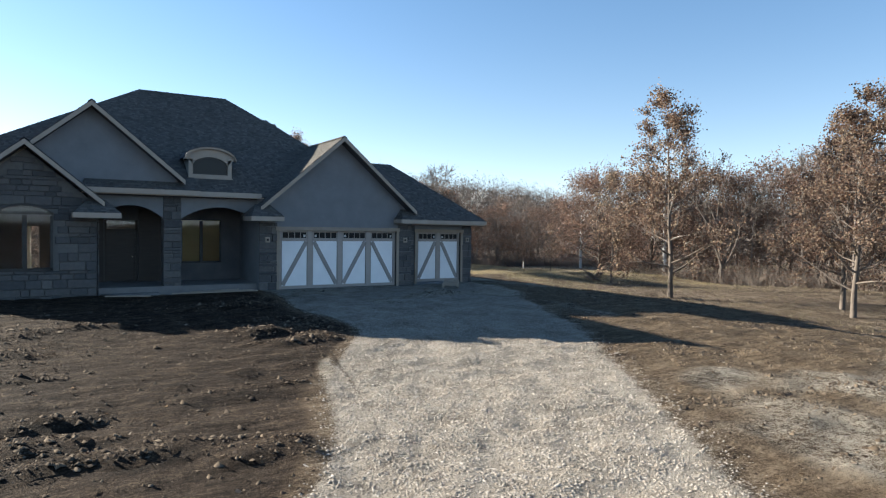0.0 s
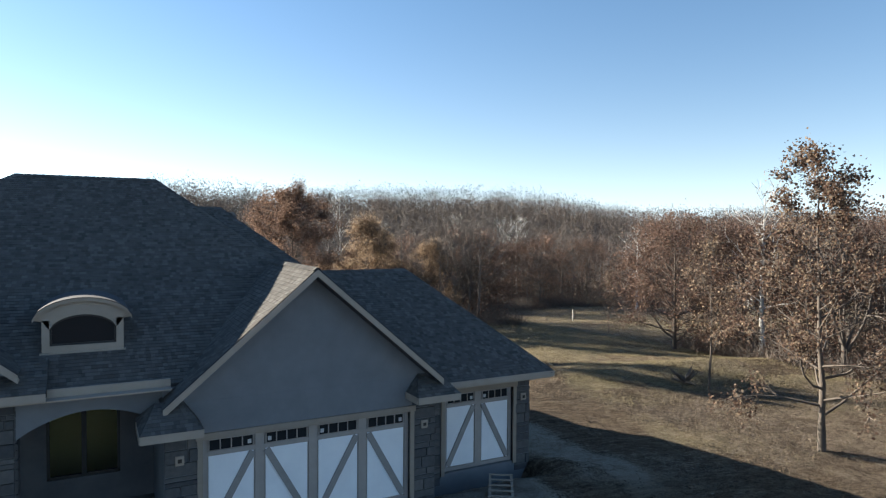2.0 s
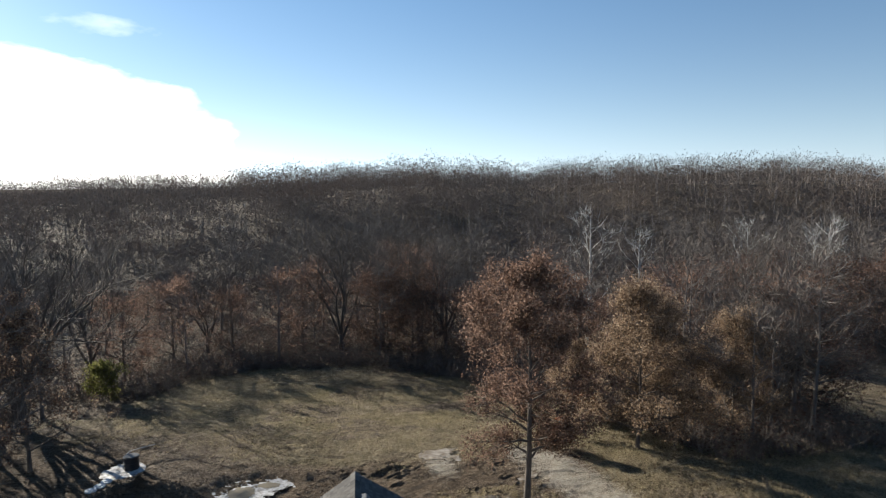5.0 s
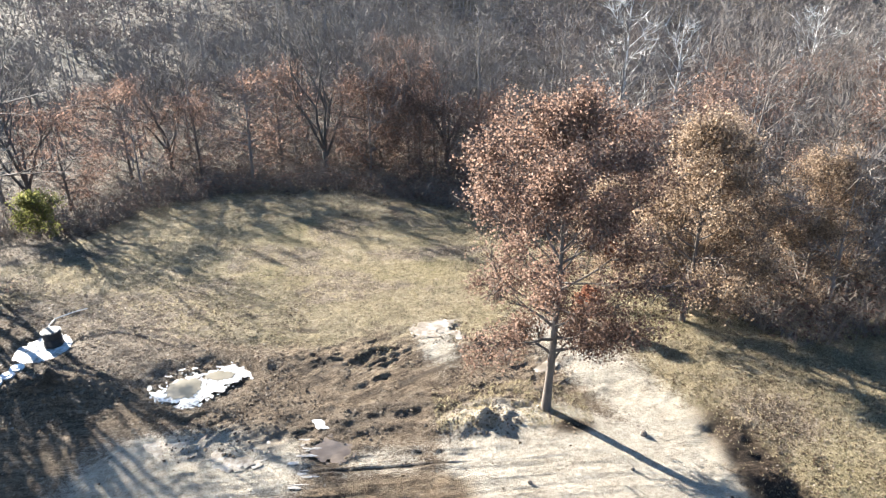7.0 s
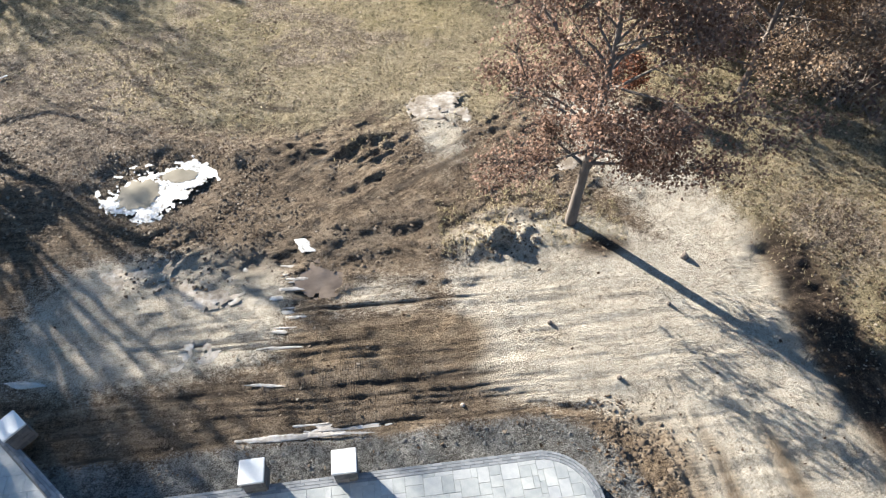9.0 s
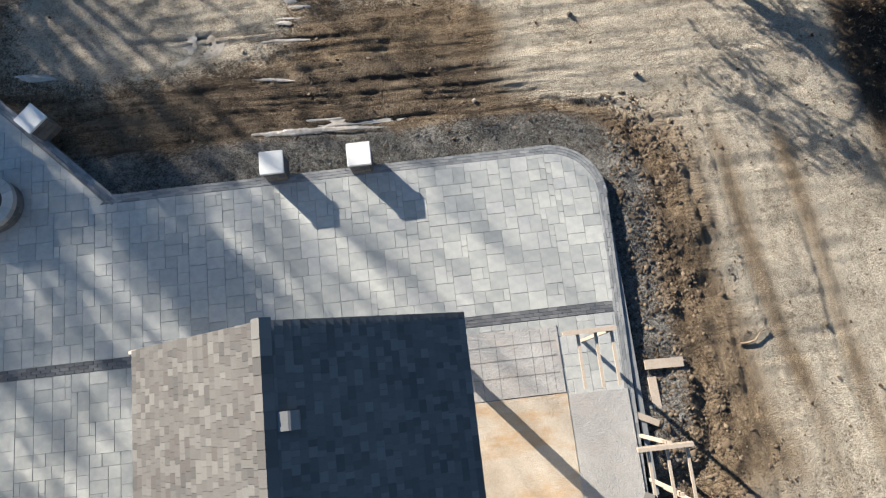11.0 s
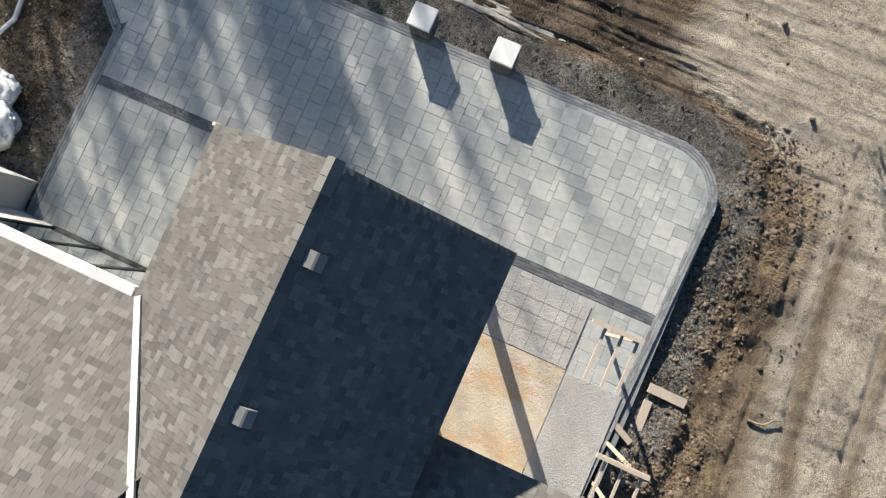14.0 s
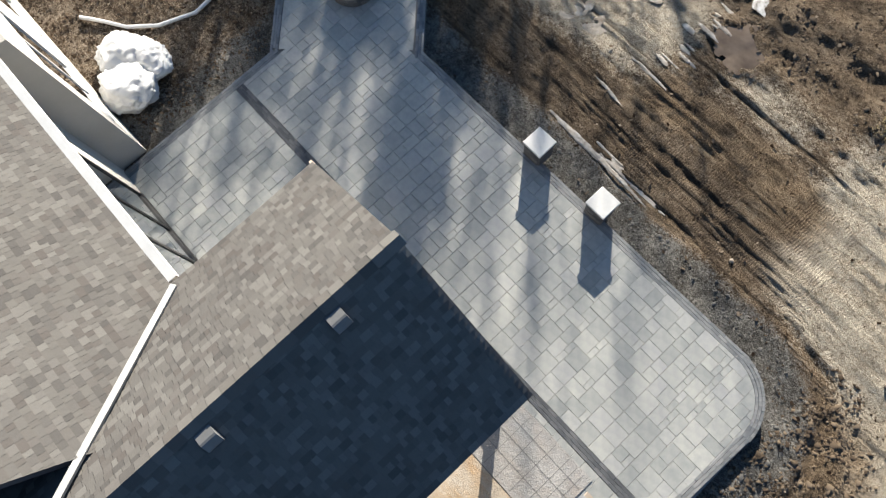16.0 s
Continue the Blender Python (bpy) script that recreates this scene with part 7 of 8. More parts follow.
def grow(g, height, crown_lo, spread, limbs, twigs, upward=0.5, twig_len=0.7, lean=0.03, trunk_r=None, cone=False, fine=0.016, egg=False):
    """A trunk with limbs and twigs: arrays of wood, and the twig ends where leaves can sit."""
    V, F, tips = [], [], []
    r0 = trunk_r or height * 0.014
    pts = [np.zeros(3)]
    seg = 8
    for i in range(seg):
        pts.append(pts[-1] + np.array([g.normal(0, lean), g.normal(0, lean), 1.0]) * height * 0.92 / seg)
    rad = [r0 * (1.25 if i == 0 else 1) * (1 - 0.9 * i / seg) for i in range(seg + 1)]
    for i in range(seg):
        tube(V, F, pts[i] - (np.array([0, 0, 0.25]) if i == 0 else 0), pts[i + 1], rad[i], rad[i + 1], 6)

    def twig(p, d, n, L):
        for _ in range(n):
            e = d + g.normal(0, 0.55, 3)
            e[2] += 0.25 * upward
            e /= np.linalg.norm(e)
            q = p + e * L * g.uniform(0.5, 1.2)
            k = sum(len(w) for w in V)
            s = np.cross(e, g.normal(0, 1, 3))
            s = s / (np.linalg.norm(s) + 1e-9) * fine
            V.append(np.stack([p - s, p + s, q]))
            F.append(np.array([[k, k + 1, k + 2]]))
            tips.append(q)
            tips.append((p + q) / 2)
    for i in range(limbs):
        t = (i + g.uniform(0, 1)) / limbs
        h = crown_lo + (1 - crown_lo) * t
        f = h * seg / 0.92 * 0.92
        k = min(int(f), seg - 1)
        p = pts[k] + (pts[k + 1] - pts[k]) * (f - k)
        a = i * 2.4 + g.uniform(-0.4, 0.4)
        reach = spread * (math.sin(math.pi * min(0.98, 0.22 + 0.75 * t)) ** 0.7) * g.uniform(0.75, 1.15)
        if cone:
            reach = spread * (1.08 - 0.8 * t) * g.uniform(0.7, 1.2)
        if egg:
            reach *= min(1.0, 0.62 + 1.1 * t)
        d = np.array([math.cos(a), math.sin(a), upward * (0.4 + t)])
        d /= np.linalg.norm(d)
        r = max(0.012, rad[k] * 0.5)
        steps = 4
        q = p
        for s in range(steps):
            d2 = d + g.normal(0, 0.16, 3)
            d2[2] += 0.06
            d2 /= np.linalg.norm(d2)
            q2 = q + d2 * reach / steps
            tube(V, F, q, q2, r * (1 - 0.22 * s), r * (1 - 0.22 * (s + 1)), 4 if r > 0.03 else 3)
            if s:
                for _ in range(2):
                    b = d2 + g.normal(0, 0.6, 3)
                    b /= np.linalg.norm(b)
                    e = q2 + b * reach * g.uniform(0.18, 0.36)
                    tube(V, F, q2, e, r * 0.4, 0.008, 3)
                    twig(e, b, twigs, twig_len)
                    twig((q2 + e) / 2, b, twigs // 2, twig_len * 0.8)
            q, d = q2, d2
        twig(q, d, twigs, twig_len)
    return np.concatenate(V), np.concatenate(F), np.array(tips)


def leaves(g, tips, per, size, jitter):
    n = len(tips) * per
    c = np.repeat(tips, per, 0) + g.normal(0, jitter, (n, 3))
    nrm = g.normal(0, 1, (n, 3))
    nrm /= np.linalg.norm(nrm, axis=1)[:, None]
    s = np.cross(nrm, g.normal(0, 1, (n, 3)))
    s /= np.linalg.norm(s, axis=1)[:, None] + 1e-9
    u = np.cross(nrm, s)
    w = size * g.uniform(0.6, 1.3, (n, 1))
    bend = nrm * w * 0.25
    v = np.stack([c - s * w * 0.5 - u * w * 0.15, c - u * w * 0.5 + bend, c + s * w * 0.55, c + u * w * 0.5 + bend], 1)
    k = np.arange(n)[:, None] * 4
    f = np.concatenate([k + np.array([[0, 1, 2]]), k + np.array([[0, 2, 3]])], 1).reshape(-1, 3)
    return v.reshape(-1, 3), f


def make_tree(name, seed, height, crown_lo, spread, limbs, twigs, leaf=None, per=2, size=0.12, jitter=0.2, fill=0.8, bark=None, twig_mat=None, label="", category="tree", group="", **kw):
    g = np.random.RandomState(seed)
    v, f, tips = grow(g, height, crown_lo, spread, limbs, twigs, **kw)
    t = thing(name, (0, 0, 0), label, category, group)
    raw_mesh("trunk", v, f, bark or M_BARK, t)
    if leaf:
        runs = np.repeat(g.uniform(0, 1, len(tips) // 10 + 1) < fill, 10)[:len(tips)]     # whole sprays stay bare
        lv, lf = leaves(g, tips[runs], per, size, jitter)
        raw_mesh("crown", lv, lf, leaf, t)
    return t


def put(t, x, y, turn=0.0, s=1.0, first=False, sink=0.05):
    m = Matrix.Translation((x, y, gz(x, y) - sink)) @ Matrix.Rotation(turn, 4, "Z")
    if first:
        t.matrix_basis = m @ Matrix.Scale(s, 4)
        return t
    c = copy_thing(t, m)
    c.scale = (s, s, s)
    return c


oak_d = make_tree("oak_tree", 3, 10.4, 0.2, 3.0, 40, 8, M_OAK, 10, 0.072, 0.16, fill=0.78, label="young oak with dry red-brown leaves beside the dirt track", group="oaks", twig_len=0.6, upward=0.7, trunk_r=0.15, egg=True)
put(oak_d, 17.35, 51.55, 0.4, 1.0, True)
oak_e = make_tree("oak_tree", 5, 8.6, 0.10, 2.9, 34, 7, M_OAKY, 8, 0.078, 0.17, cone=True, fill=0.8, label="oak with dry tan leaves at the wood's edge", group="oaks", twig_len=0.7, upward=0.6)
put(oak_e, 24.6, 56.6, 0.0, 1.0, True)
oak_a = make_tree("oak_tree", 8, 10.8, 0.13, 3.1, 34, 6, M_OAKT, 4, 0.105, 0.14, fill=0.62, cone=True, label="tall slender oak with thin dry brown leaves", group="oaks", twig_len=0.6, upward=0.55, trunk_r=0.13)
put(oak_a, 29.2, 24.1, 0.0, 1.0, True)

oak_w = make_tree("oak_tree", 9, 8.8, 0.06, 4.6, 40, 6, M_OAKW, 5, 0.11, 0.32, label="broad oak with dry russet leaves down to the ground", group="oaks", twig_len=0.9, upward=0.55, trunk_r=0.16)
put(oak_w, 43.6, 43.8, 0.0, 1.0, True)
oak_f = make_tree("oak_tree", 10, 8.8, 0.06, 4.3, 28, 4, M_OAKW, 3, 0.135, 0.34, label="broad oak with dry russet leaves in the wood", group="oaks", twig_len=0.9, upward=0.55, trunk_r=0.16)
put(oak_f, 64.0, 34.0, 0.0, 1.0, True)
put(oak_a, 30.6, 15.6, 2.0, 0.9)
put(oak_a, 33.6, 17.6, 4.0, 0.88)
for x, y, r, k in ((47.2, 41.0, 2.6, 1.0), (49.5, 36.0, 4.0, 0.95), (53.0, 43.5, 1.0, 1.0), (50.5, 28.0, 0.4, 0.9), (55.5, 33.0, 2.0, 1.1), (54.0, 21.0, 3.0, 1.0), (59.5, 26.0, 5.0, 1.1), (52.0, 13.0, 1.4, 0.95), (58.5, 15.5, 2.2, 1.1), (51.5, 5.0, 0.9, 1.0), (60.0, 6.0, 4.4, 1.1), (62.0, 38.0, 4.4, 1.1),
                   (34.2, 61.4, 0.5, 0.62), (37.8, 60.8, 2.2, 0.68),
                   (15.8, 82.0, 0.6, 0.7), (-22.0, 66.0, 5.0, 0.85), (20.0, 79.0, 1.0, 0.7), (45.5, 82.0, 0.9, 0.9), (57.0, 78.0, 0.2, 0.95), (64.0, 77.0, 3.0, 0.9)):
    put(oak_w if 40 < x < 50 and y < 50 else oak_f, x, y, r, k)
for x, y, r, k in ((5.2, 84.6, 1.5, 0.85), (11.8, 84.0, 2.5, 0.8), (14.9, 81.2, 4.5, 0.68), (-7.9, 77.5, 5.5, 0.7), (-6.0, 84.0, 1.3, 0.75), (-1.0, 84.5, 3.5, 0.65), (-14.0, 73.0, 1.5, 0.7), (19.8, 77.2, 0.9, 0.6)):
    put(oak_f, x, y, r, k)
shrub = make_tree("shrub", 17, 2.4, 0.05, 1.3, 16, 6, M_GREENL, 3, 0.10, 0.14, label="low yellow-green shrub at the field's edge", category="shrub", twig_len=0.4, trunk_r=0.03, upward=0.9)
put(shrub, -7.4, 71.8, 0.0, 1.0, True)
put(oak_e, 30.4, 57.4, 1.3, 0.8)
put(oak_e, 26.8, 58.6, 3.2, 0.85)
put(oak_e, 22.4, 60.5, 1.2, 0.6)
put(oak_a, 52.5, 27.0, 1.2, 0.95)
put(oak_f, 49.0, 18.0, 5.2, 1.05)
put(oak_a, 43.0, 12.0, 3.0, 1.0)
put(oak_f, 60.0, 31.0, 2.5, 1.2)
red = make_tree("young_oak", 15, 2.6, 0.15, 0.8, 12, 5, M_OAKR, 3, 0.12, 0.14, label="small sapling with russet leaves in the grass", group="saplings", twig_len=0.3, trunk_r=0.03)
put(red, 23.7, 61.9, 0, 1.0, True)
put(red, 20.6, 57.0, 1, 0.6)

bare = [make_tree("bare_tree", 30 + k, h, lo, sp, lb, tw, None, bark=M_TWIG, label="bare grey winter tree in the wood", group="bare trees", upward=up, twig_len=tl)
        for k, (h, lo, sp, lb, tw, up, tl) in enumerate(((10.5, 0.28, 3.2, 16, 6, 0.8, 1.0), (9.0, 0.2, 3.5, 16, 6, 0.7, 1.1), (12.0, 0.35, 3.1, 16, 6, 1.0, 1.1), (8.0, 0.15, 2.8, 15, 6, 0.7, 0.9)))]
pale = make_tree("sycamore_tree", 44, 12.0, 0.25, 3.3, 15, 3, None, bark=M_PALEB, label="bare sycamore with white bark", group="sycamores", upward=0.9, twig_len=1.0, trunk_r=0.2, fine=0.018)
put(pale, 51.1, 89.0, 0.3, 1.0, True)
for x, y, r, s in ((31.2, 82.0, 1.0, 1.1), (56.5, 86.0, 2.0, 0.95), (45.6, 38.2, 3.0, 0.98), (63.0, 92.0, 4.0, 1.0), (40.5, 92.0, 5.0, 0.9), (66.0, 70.0, 2.2, 0.9)):
    put(pale, x, y, r, s)


def vase_tree(seed, height, spread, label):
    """A bare tree whose trunk parts low down into steep limbs, each forking over and over."""
    g = np.random.RandomState(seed)
    V, F = [], []

    def limb(p, d, L, r, depth):
        q = p
        for s in range(3):
            d = d + g.normal(0, 0.10, 3)
            d[2] += 0.05
            d = d / np.linalg.norm(d)
            q2 = q + d * L / 3
            tube(V, F, q, q2, r * (1 - 0.13 * s), r * (1 - 0.13 * (s + 1)), 5 if depth > 2 else 3)
            q = q2
        if depth == 0:
            return
        for k in range(3 if depth > 1 else 4):
            e = d + g.normal(0, 0.42, 3)
            e[2] = max(e[2], 0.05)
            limb(q if k else p + (q - p) * g.uniform(0.4, 0.9), e / np.linalg.norm(e), L * g.uniform(0.55, 0.85), max(r * 0.55, 0.011), depth - 1)
    tube(V, F, np.array([0, 0, -0.3]), np.array([0, 0, height * 0.16]), height * 0.02, height * 0.017, 8)
    for k in range(5):
        a = k * 1.257 + g.uniform(-0.3, 0.3)
        d = np.array([math.cos(a) * spread, math.sin(a) * spread, 1.0])
        limb(np.array([0, 0, height * (0.10 + 0.02 * k)]), d / np.linalg.norm(d), height * 0.36, height * 0.0105, 4)
    t = thing("bare_tree", (0, 0, 0), label, "tree", "bare trees")
    raw_mesh("trunk", np.concatenate(V), np.concatenate(F), M_DARKB, t)
    return t


vase = vase_tree(61, 11.5, 0.55, "large bare dark tree with a trunk parted into steep limbs")
put(vase, 8.6, 84.0, 0.4, 1.0, True)
vase_b = vase_tree(62, 10.5, 0.42, "bare dark tree with many upright limbs")
put(vase_b, 18.2, 84.2, 0.0, 1.0, True)
for x, y, r, s, t in ((-3.5, 86.0, 1.0, 0.9, vase_b), (13.6, 88.5, 2.0, 0.95, vase), (25.5, 79.0, 3.0, 0.85, vase_b), (-10.5, 78.0, 4.0, 0.9, vase), (34.6, 59.6, 0.7, 0.72, vase_b), (32.2, 60.6, 2.7, 0.66, vase), (36.2, 62.4, 1.7, 0.7, vase_b), (38.4, 64.0, 4.7, 0.8, vase), (43.2, 79.5, 2.2, 0.9, vase), (58.0, 44.0, 1.2, 0.9, vase_b), (46.0, 33.0, 5.2, 0.8, vase)):
    put(t, x, y, r, s)

slim = make_tree("slender_tree", 51, 7.6, 0.25, 1.5, 18, 4, M_OAKY, 1, 0.10, 0.15, label="thin leaning sapling with a few tan leaves", group="slender trees", twig_len=0.5, upward=1.0, trunk_r=0.06)
put(slim, 33.05, 32.1, 0, 1.0, True)
put(slim, 46.2, 53.5, 1.3, 0.7)
put(slim, 27.0, 56.3, 2.0, 0.7)


for x, y, k, s in ((12.5, 86.0, 1, 1.25), (4.8, 88.0, 1, 1.2), (20.0, 80.0, 2, 1.05), (33.5, 61.5, 3, 1.0), (35.0, 59.0, 0, 0.9), (30.0, 62.5, 2, 0.85), (36.5, 61.0, 3, 1.0), (33.0, 58.0, 3, 0.85)):
    put(bare[k], x, y, x, s)


# trees towards the sun, whose shadows fall across the patio
for k, (x, y, s) in enumerate(((-7.6, 59.2, 0.92), (-13.2, 62.6, 1.05), (-9.4, 67.6, 1.0), (-10.6, 60.6, 1.05), (-8.2, 60.8, 0.95), (-7.2, 57.2, 0.8))):
    put(bare[(1, 0, 1, 3, 0, 3)[k]], x, y, k * 2.1, s)
put(bare[2], -11.5, 56.5, 0.7, 1.0)
put(bare[1], -6.4, 55.9, 3.3, 1.0)
put(bare[1], -14.0, 60.5, 2.0, 1.15)
put(bare[0], -9.8, 55.2, 4.0, 0.9)
put(vase_b, -9.2, 64.9, 2.9, 1.2)
put(vase, -10.4, 66.6, 1.0, 1.1)
put(oak_a, -5.6, 58.0, 0.3, 0.8)
put(oak_a, -16.5, 66.0, 1.0, 1.1)


tg = np.random.RandomState(77)
spots_t, tries = [], 0
while len(spots_t) < 205 and tries < 20000:
    tries += 1
    if tg.rand() < 0.8:
        x = tg.uniform(-62, 105)
        y = wood_edge(x) + tg.uniform(0.5, 42) ** 1.0
    else:
        x, y = tg.uniform(43, 80), tg.uniform(2, 46)
        if x < np.interp(y, [2, 20, 35, 46], [51, 48, 45, 48.5]):
            continue
    c = 0.76 * x + 0.65 * y
    if (35.8 < c < 47 and y < 77 and x < 10) or (27 < c < 36 and y < 74):        # the sunlit lane across the mud
        continue
    if all((x - a) ** 2 + (y - b) ** 2 > 9.0 for a, b in spots_t):
        spots_t.append((x, y))
used = set()
for i, (x, y) in enumerate(spots_t):
    k = tg.randint(4)
    s = tg.uniform(0.75, 1.12)
    put(bare[k], x, y, tg.uniform(0, 6.28), s, first=k not in used)
    used.add(k)
for i in range(26):
    x = tg.uniform(12, 95)
    put(oak_f, x, wood_edge(x) + tg.uniform(4, 24), tg.uniform(0, 6), tg.uniform(0.6, 0.9))

# brush under the trees
def brushy(n, m, depth):
    """Places along the wood's edge, in the copse and in the wood beyond the field."""
    x1 = tg.uniform(-60, 100, n)
    y1 = wood_edge(x1) + tg.exponential(depth, n) - 1.5
    y2 = tg.uniform(2, 46, m)
    x2 = np.interp(y2, [2, 20, 35, 46], [49.5, 46, 43.2, 46]) + tg.exponential(9, m)
    x3, y3 = tg.uniform(29, 39, m // 14), tg.uniform(58, 66, m // 14)
    x, y = np.concatenate([x1, x2, x3]), np.concatenate([y1, y2, y3])
    c = 0.76 * x + 0.65 * y
    ok = ~((c > 36) & (c < 47) & (y < 72) & (x < 10))
    return x[ok], y[ok]


bx, by = brushy(17000, 5000, 7)
p = np.stack([bx, by, ground_z(bx, by)], -1)
scatter_mesh("undergrowth", p, tg.uniform(0.7, 2.3, len(p)), M_BRUSH, "tangled leafless undergrowth at the wood's edge", "undergrowth", 8, kind="twig")
bx, by = brushy(52000, 16000, 6)
p = np.stack([bx, by, ground_z(bx, by) + tg.exponential(0.8, len(bx))], -1)
scatter_mesh("brush_leaves", p, tg.uniform(0.08, 0.2, len(p)), M_OAKW, "dry brown leaves hanging in the undergrowth", "brush", 9, kind="leaf")


def far_woods():
    """The bare woods that cover the hill, joined into one mesh: rounded crowns of fine twigs, and low growth between them."""
    g = np.random.RandomState(5)
    n = 8000
    az = np.radians(g.uniform(-54, 80, n))
    d = 78 + 264 * g.uniform(0, 1, n) ** 0.75
    x, y = 10 + d * np.sin(az), 20 + d * np.cos(az)
    keep = (y > wood_edge(x) + 13) | (x > 80)
    x, y, d = x[keep], y[keep], d[keep]
    n = len(x)
    z = ground_z(x, y, False)
    low = g.uniform(0, 1, n) < 0.5
    h = np.where(low, g.uniform(2.5, 5.5, n), g.uniform(5.5, 9.0, n) + 2.2 * fbm(x, y, 30.0, 2, 91))
    rad = h * np.where(low, g.uniform(0.5, 0.8, n), g.uniform(0.34, 0.5, n))
    crest = sstep(170, 240, d)
    size = np.stack([rad * (1 + 0.25 * crest), rad * (1 + 0.25 * crest), h * (0.42 + 0.06 * crest)], -1)
    mid = np.stack([x, y, z + h * (0.58 - 0.16 * crest)], -1)
    V = []
    for near, T, thin in ((True, 130, 0.48), (False, 135, 0.62)):
        k = np.nonzero((d < 140) == near)[0]
        m = len(k)
        w = g.normal(0, 1, (m, T, 3))
        w[..., 2] = np.where(w[..., 2] < (-0.4 if near else -1.5), -w[..., 2], w[..., 2])
        w /= np.linalg.norm(w, axis=2)[..., None]
        lobes = 1.0 + 0.16 * np.sin(w[..., :1] * 4.0 + g.uniform(0, 6, (m, 1, 1))) * np.cos(w[..., 1:2] * 4.0 + g.uniform(0, 6, (m, 1, 1)))
        at = w * lobes * g.uniform(0.25, 1.0, (m, T, 1)) ** 0.45
        base = mid[k][:, None] + at * size[k][:, None]
        way = w * np.array([0.9, 0.9, 0.7]) + np.array([0, 0, 0.35]) + g.normal(0, 0.35, (m, T, 3))
        way /= np.linalg.norm(way, axis=2)[..., None]
        side = np.cross(way, g.normal(0, 1, (m, T, 3)))
        side /= np.linalg.norm(side, axis=2)[..., None] + 1e-6
        side *= g.uniform(0.10, 0.24, (m, T, 1)) * thin
        L = g.uniform(0.25, 0.6, (m, T, 1)) * (1.0 if near else 0.75)
        V.append(np.stack([base - side, base + side, base + way * L], 2).reshape(-1, 3))
    v = np.concatenate(V)
    f = np.arange(len(v)).reshape(-1, 3)
    tagged(raw_mesh("far_woods", v, f, M_FARW), "bare brown winter woods covering the hill", "woods", kind="stuff")
    # trunks
    tv = []
    for i, ang in enumerate((0.0, 2.1, 4.2)):
        tv.append(np.stack([x + 0.13 * math.cos(ang), y + 0.13 * math.sin(ang), z - 0.3], -1))
    tv.append(np.stack([x, y, z + h * 0.7], -1))
    v = np.stack(tv, 1).reshape(-1, 3)
    k = np.arange(n)[:, None] * 4
    f = np.concatenate([k + np.array([[0, 1, 3]]), k + np.array([[1, 2, 3]]), k + np.array([[2, 0, 3]])], 1).reshape(-1, 3)
    tagged(raw_mesh("far_trunks", v, f, M_TWIG), "grey trunks of the woods on the hill", "woods", kind="stuff")


fw = Mat("far_woods_twigs", 0.95, 0, 0.1)
patch = fw.noise(0.03, 4, 0.6)
fw.color(fw.mix(fw.ramp(patch, [(0.4, (0.0,) * 3), (0.62, (1.0,) * 3)]), fw.ramp(fw.island(), [(0.0, (0.078, 0.069, 0.065)), (1.0, (0.138, 0.121, 0.112))]),
                fw.ramp(fw.island(), [(0.0, (0.085, 0.068, 0.06)), (1.0, (0.148, 0.116, 0.10))])))
fw_thin = fw.n("ShaderNodeBsdfTranslucent")
fw.l(fw.b.inputs["Base Color"].links[0].from_socket, fw_thin.inputs["Color"])
fw_mix = fw.n("ShaderNodeMixShader")
fw_mix.inputs[0].default_value = 0.12
fw.l(fw.b.outputs[0], fw_mix.inputs[1])
fw.l(fw_thin.outputs[0], fw_mix.inputs[2])
fw.l(fw_mix.outputs[0], fw.t.nodes["Material Output"].inputs["Surface"])
M_FARW = fw.m
far_woods()

# a stump with broken roots, and a marker pole in the field
st = thing("tree_stump", (32.7, 33.3, gz(32.7, 33.3)), "uprooted stump with broken grey roots", "stump")
V, F = [], []
gs = np.random.RandomState(4)
for k in range(11):
    a = gs.uniform(0, 6.28)
    b = np.array([math.cos(a) * gs.uniform(0.3, 0.9), math.sin(a) * gs.uniform(0.3, 0.9), gs.uniform(0.1, 0.9)])
    tube(V, F, np.array([0, 0, 0.1]), b, 0.14, 0.02, 6)
raw_mesh("roots", np.concatenate(V), np.concatenate(F), M_BARK, st)
pole = thing("marker_pole", (51.2, 64.4, gz(51.2, 64.4)), "thin pale marker pole standing in the field", "pole")
part("shaft", boxes((-0.04, -0.04, 0, 0.04, 0.04, 1.3), bevel=0.01), M_PALEB, pole)
# fallen branches in the mud
for k, (x, y, dx, dy) in enumerate(((18.37, 40.24, 0.6, 0.48), (15.5, 51.6, 0.2, 0.5), (21.8, 46.4, 0.5, 0.2), (23.2, 44.0, 0.9, 0.25))):
    V, F = [], []
    q = np.zeros(3)
    for s in range(4):
        q2 = q + np.array([dx / 4 + gs.normal(0, 0.05), dy / 4 + gs.normal(0, 0.05), gs.uniform(-0.01, 0.03)])
        tube(V, F, q, q2, 0.032 - 0.006 * s, 0.026 - 0.006 * s, 5)
        q = q2
    br = raw_mesh("fallen_branch", np.concatenate(V), np.concatenate(F), M_DEADWOOD)
    br.location = (x, y, gz(x, y) + 0.03)
    tagged(br, "short broken branch lying on bare soil", "branch", "fallen branches")
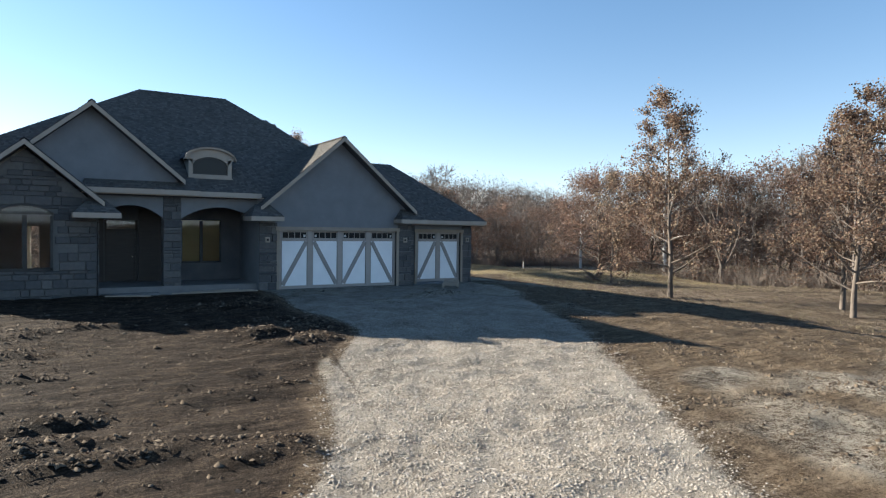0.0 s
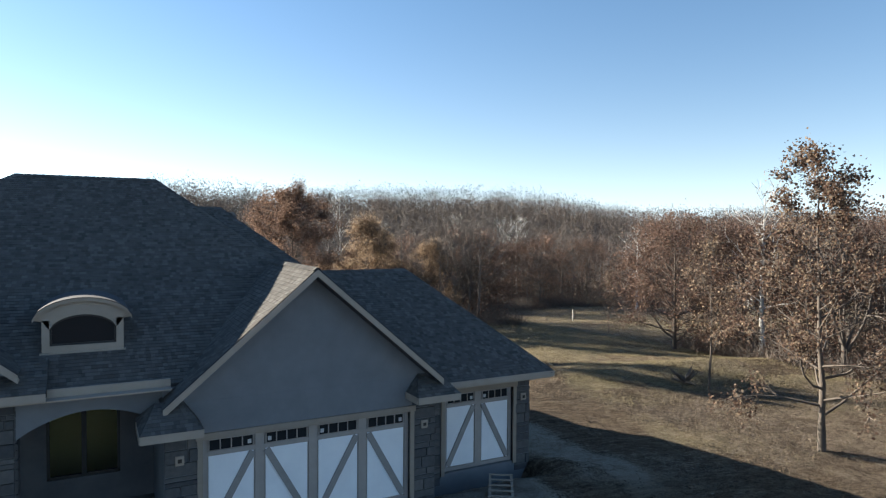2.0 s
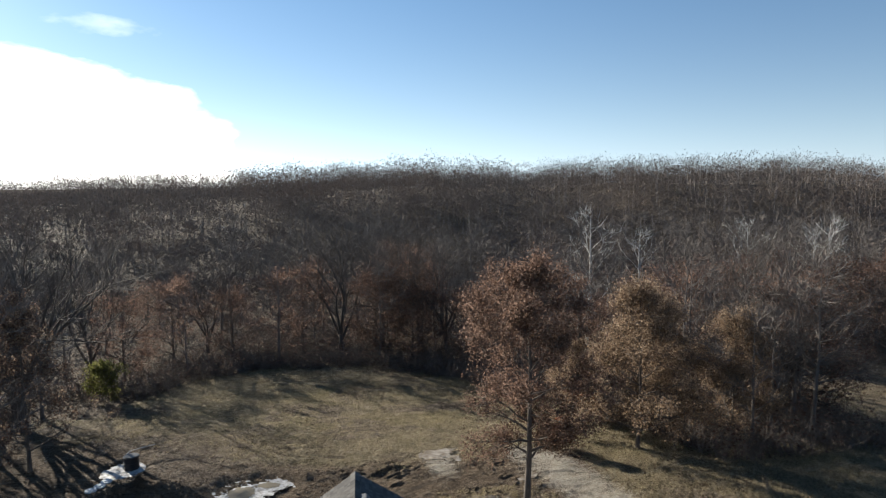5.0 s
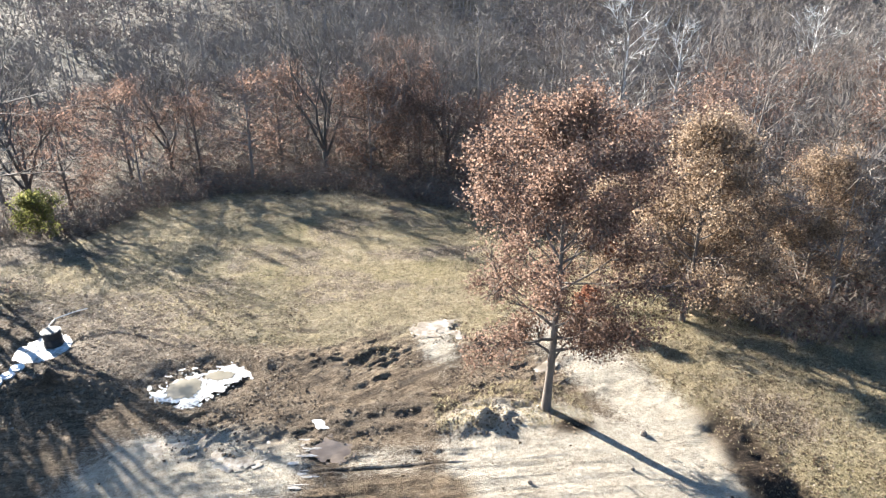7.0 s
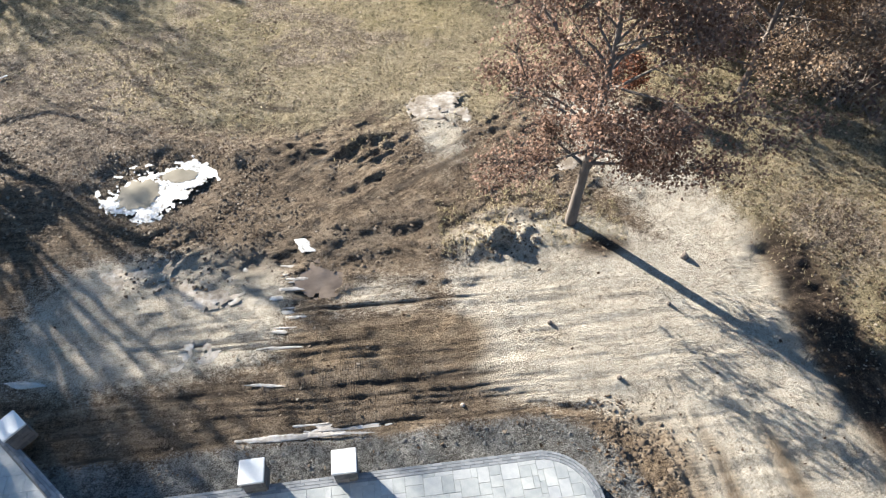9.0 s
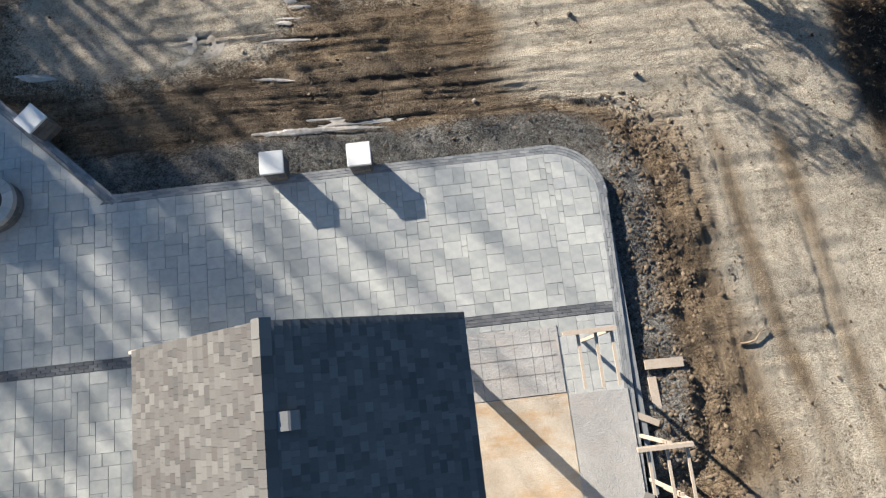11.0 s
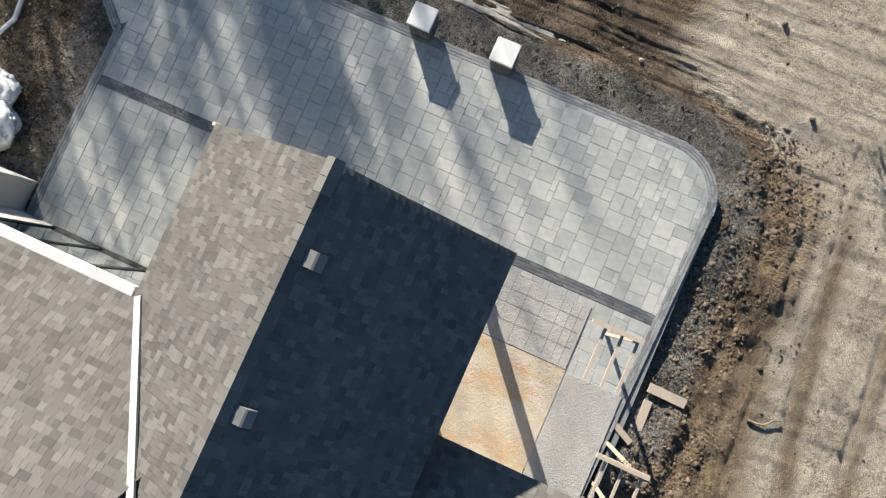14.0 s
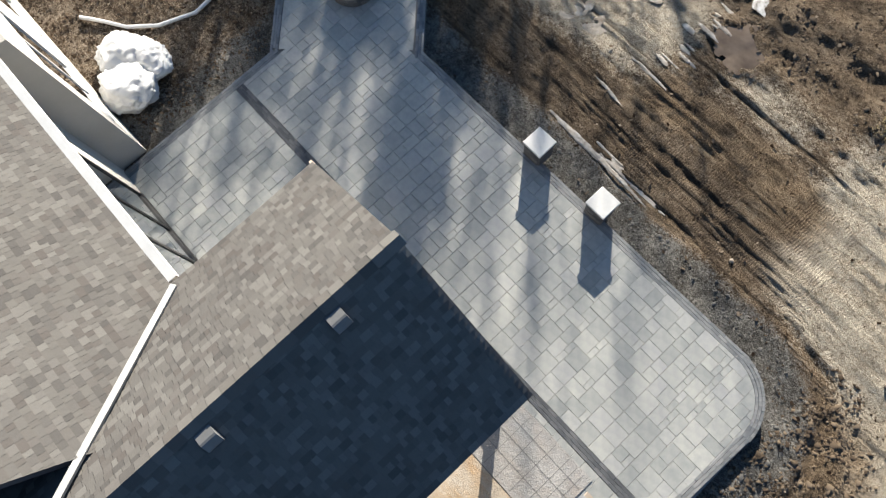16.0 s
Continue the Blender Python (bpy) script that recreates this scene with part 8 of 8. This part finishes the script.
# dark clods on the pale track
for k, (x, y, s) in enumerate(((16.0, 48.3, 0.07), (17.3, 46.6, 0.065), (20.1, 49.9, 0.11), (13.5, 46.4, 0.05), (19.2, 48.5, 0.06))):
    bm = bmesh.new()
    bmesh.ops.create_icosphere(bm, subdivisions=2, radius=s)
    for v in bm.verts:
        v.co *= 1 + 0.4 * noise.noise(v.co * 9 + Vector((k, 0, 0)))
    c = part("soil_lump", bm, M_BARK if k != 3 else M_LUMBER, None)
    c.location = (x, y, gz(x, y) + s * 0.5)
    tagged(c, "dark lump of soil on the pale track" if k != 3 else "small orange brick fragment in the mud", "soil lump" if k != 3 else "brick", "soil lumps" if k != 3 else "")

# ---------------------------------------------------------------- ledge stones of the front walls
stone_shared = {}


def stone_mesh(w, h, d, mat):
    key = (round(w / 0.08), round(h, 2))
    if key not in stone_shared:
        w = round(w / 0.08) * 0.08
        e = 0.012
        a, b = w / 2 - 0.005, h / 2 - 0.005
        v = [(-a, 0, -b), (a, 0, -b), (a, 0, b), (-a, 0, b), (-a + e, -1, -b + e), (a - e, -1, -b + e), (a - e, -1, b - e), (-a + e, -1, b - e)]
        f = [(4, 5, 6, 7)] + [(i, (i + 1) % 4, 4 + (i + 1) % 4, 4 + i) for i in range(4)]
        me = bpy.data.meshes.new("stone")
        me.from_pydata(v, [], f)
        me.materials.append(mat)
        stone_shared[key] = (me, w)
    return stone_shared[key]


by_wall = {}
for s in stone_pool:
    by_wall.setdefault(s[6].name, []).append(s)
for wname, lst in by_wall.items():
    wall = lst[0][6]
    V, F = [], []
    for i, (x, z, w, h, y, d, _, side) in enumerate(lst):
        me, w0 = stone_mesh(w, h, d, M_STONE_P)
        m = Matrix.Translation((x + w / 2, y, z + h / 2)) if not side else Matrix.Translation((y, x + w / 2, z + h / 2)) @ Matrix.Rotation(math.pi / 2, 4, "Z")
        m = m @ Matrix.Diagonal((w / w0, d, 1, 1))
        if i < 110:
            ob = new("stone", me)
            ob.parent = wall
            ob.matrix_basis = m
        else:
            b0 = len(V)
            V += [m @ v.co for v in me.vertices]
            F += [tuple(b0 + k for k in p.vertices) for p in me.polygons]
    if F:
        ob = mesh_ob("stone_facing", V, F, M_STONE, wall)
        ob["kind"] = "stuff"
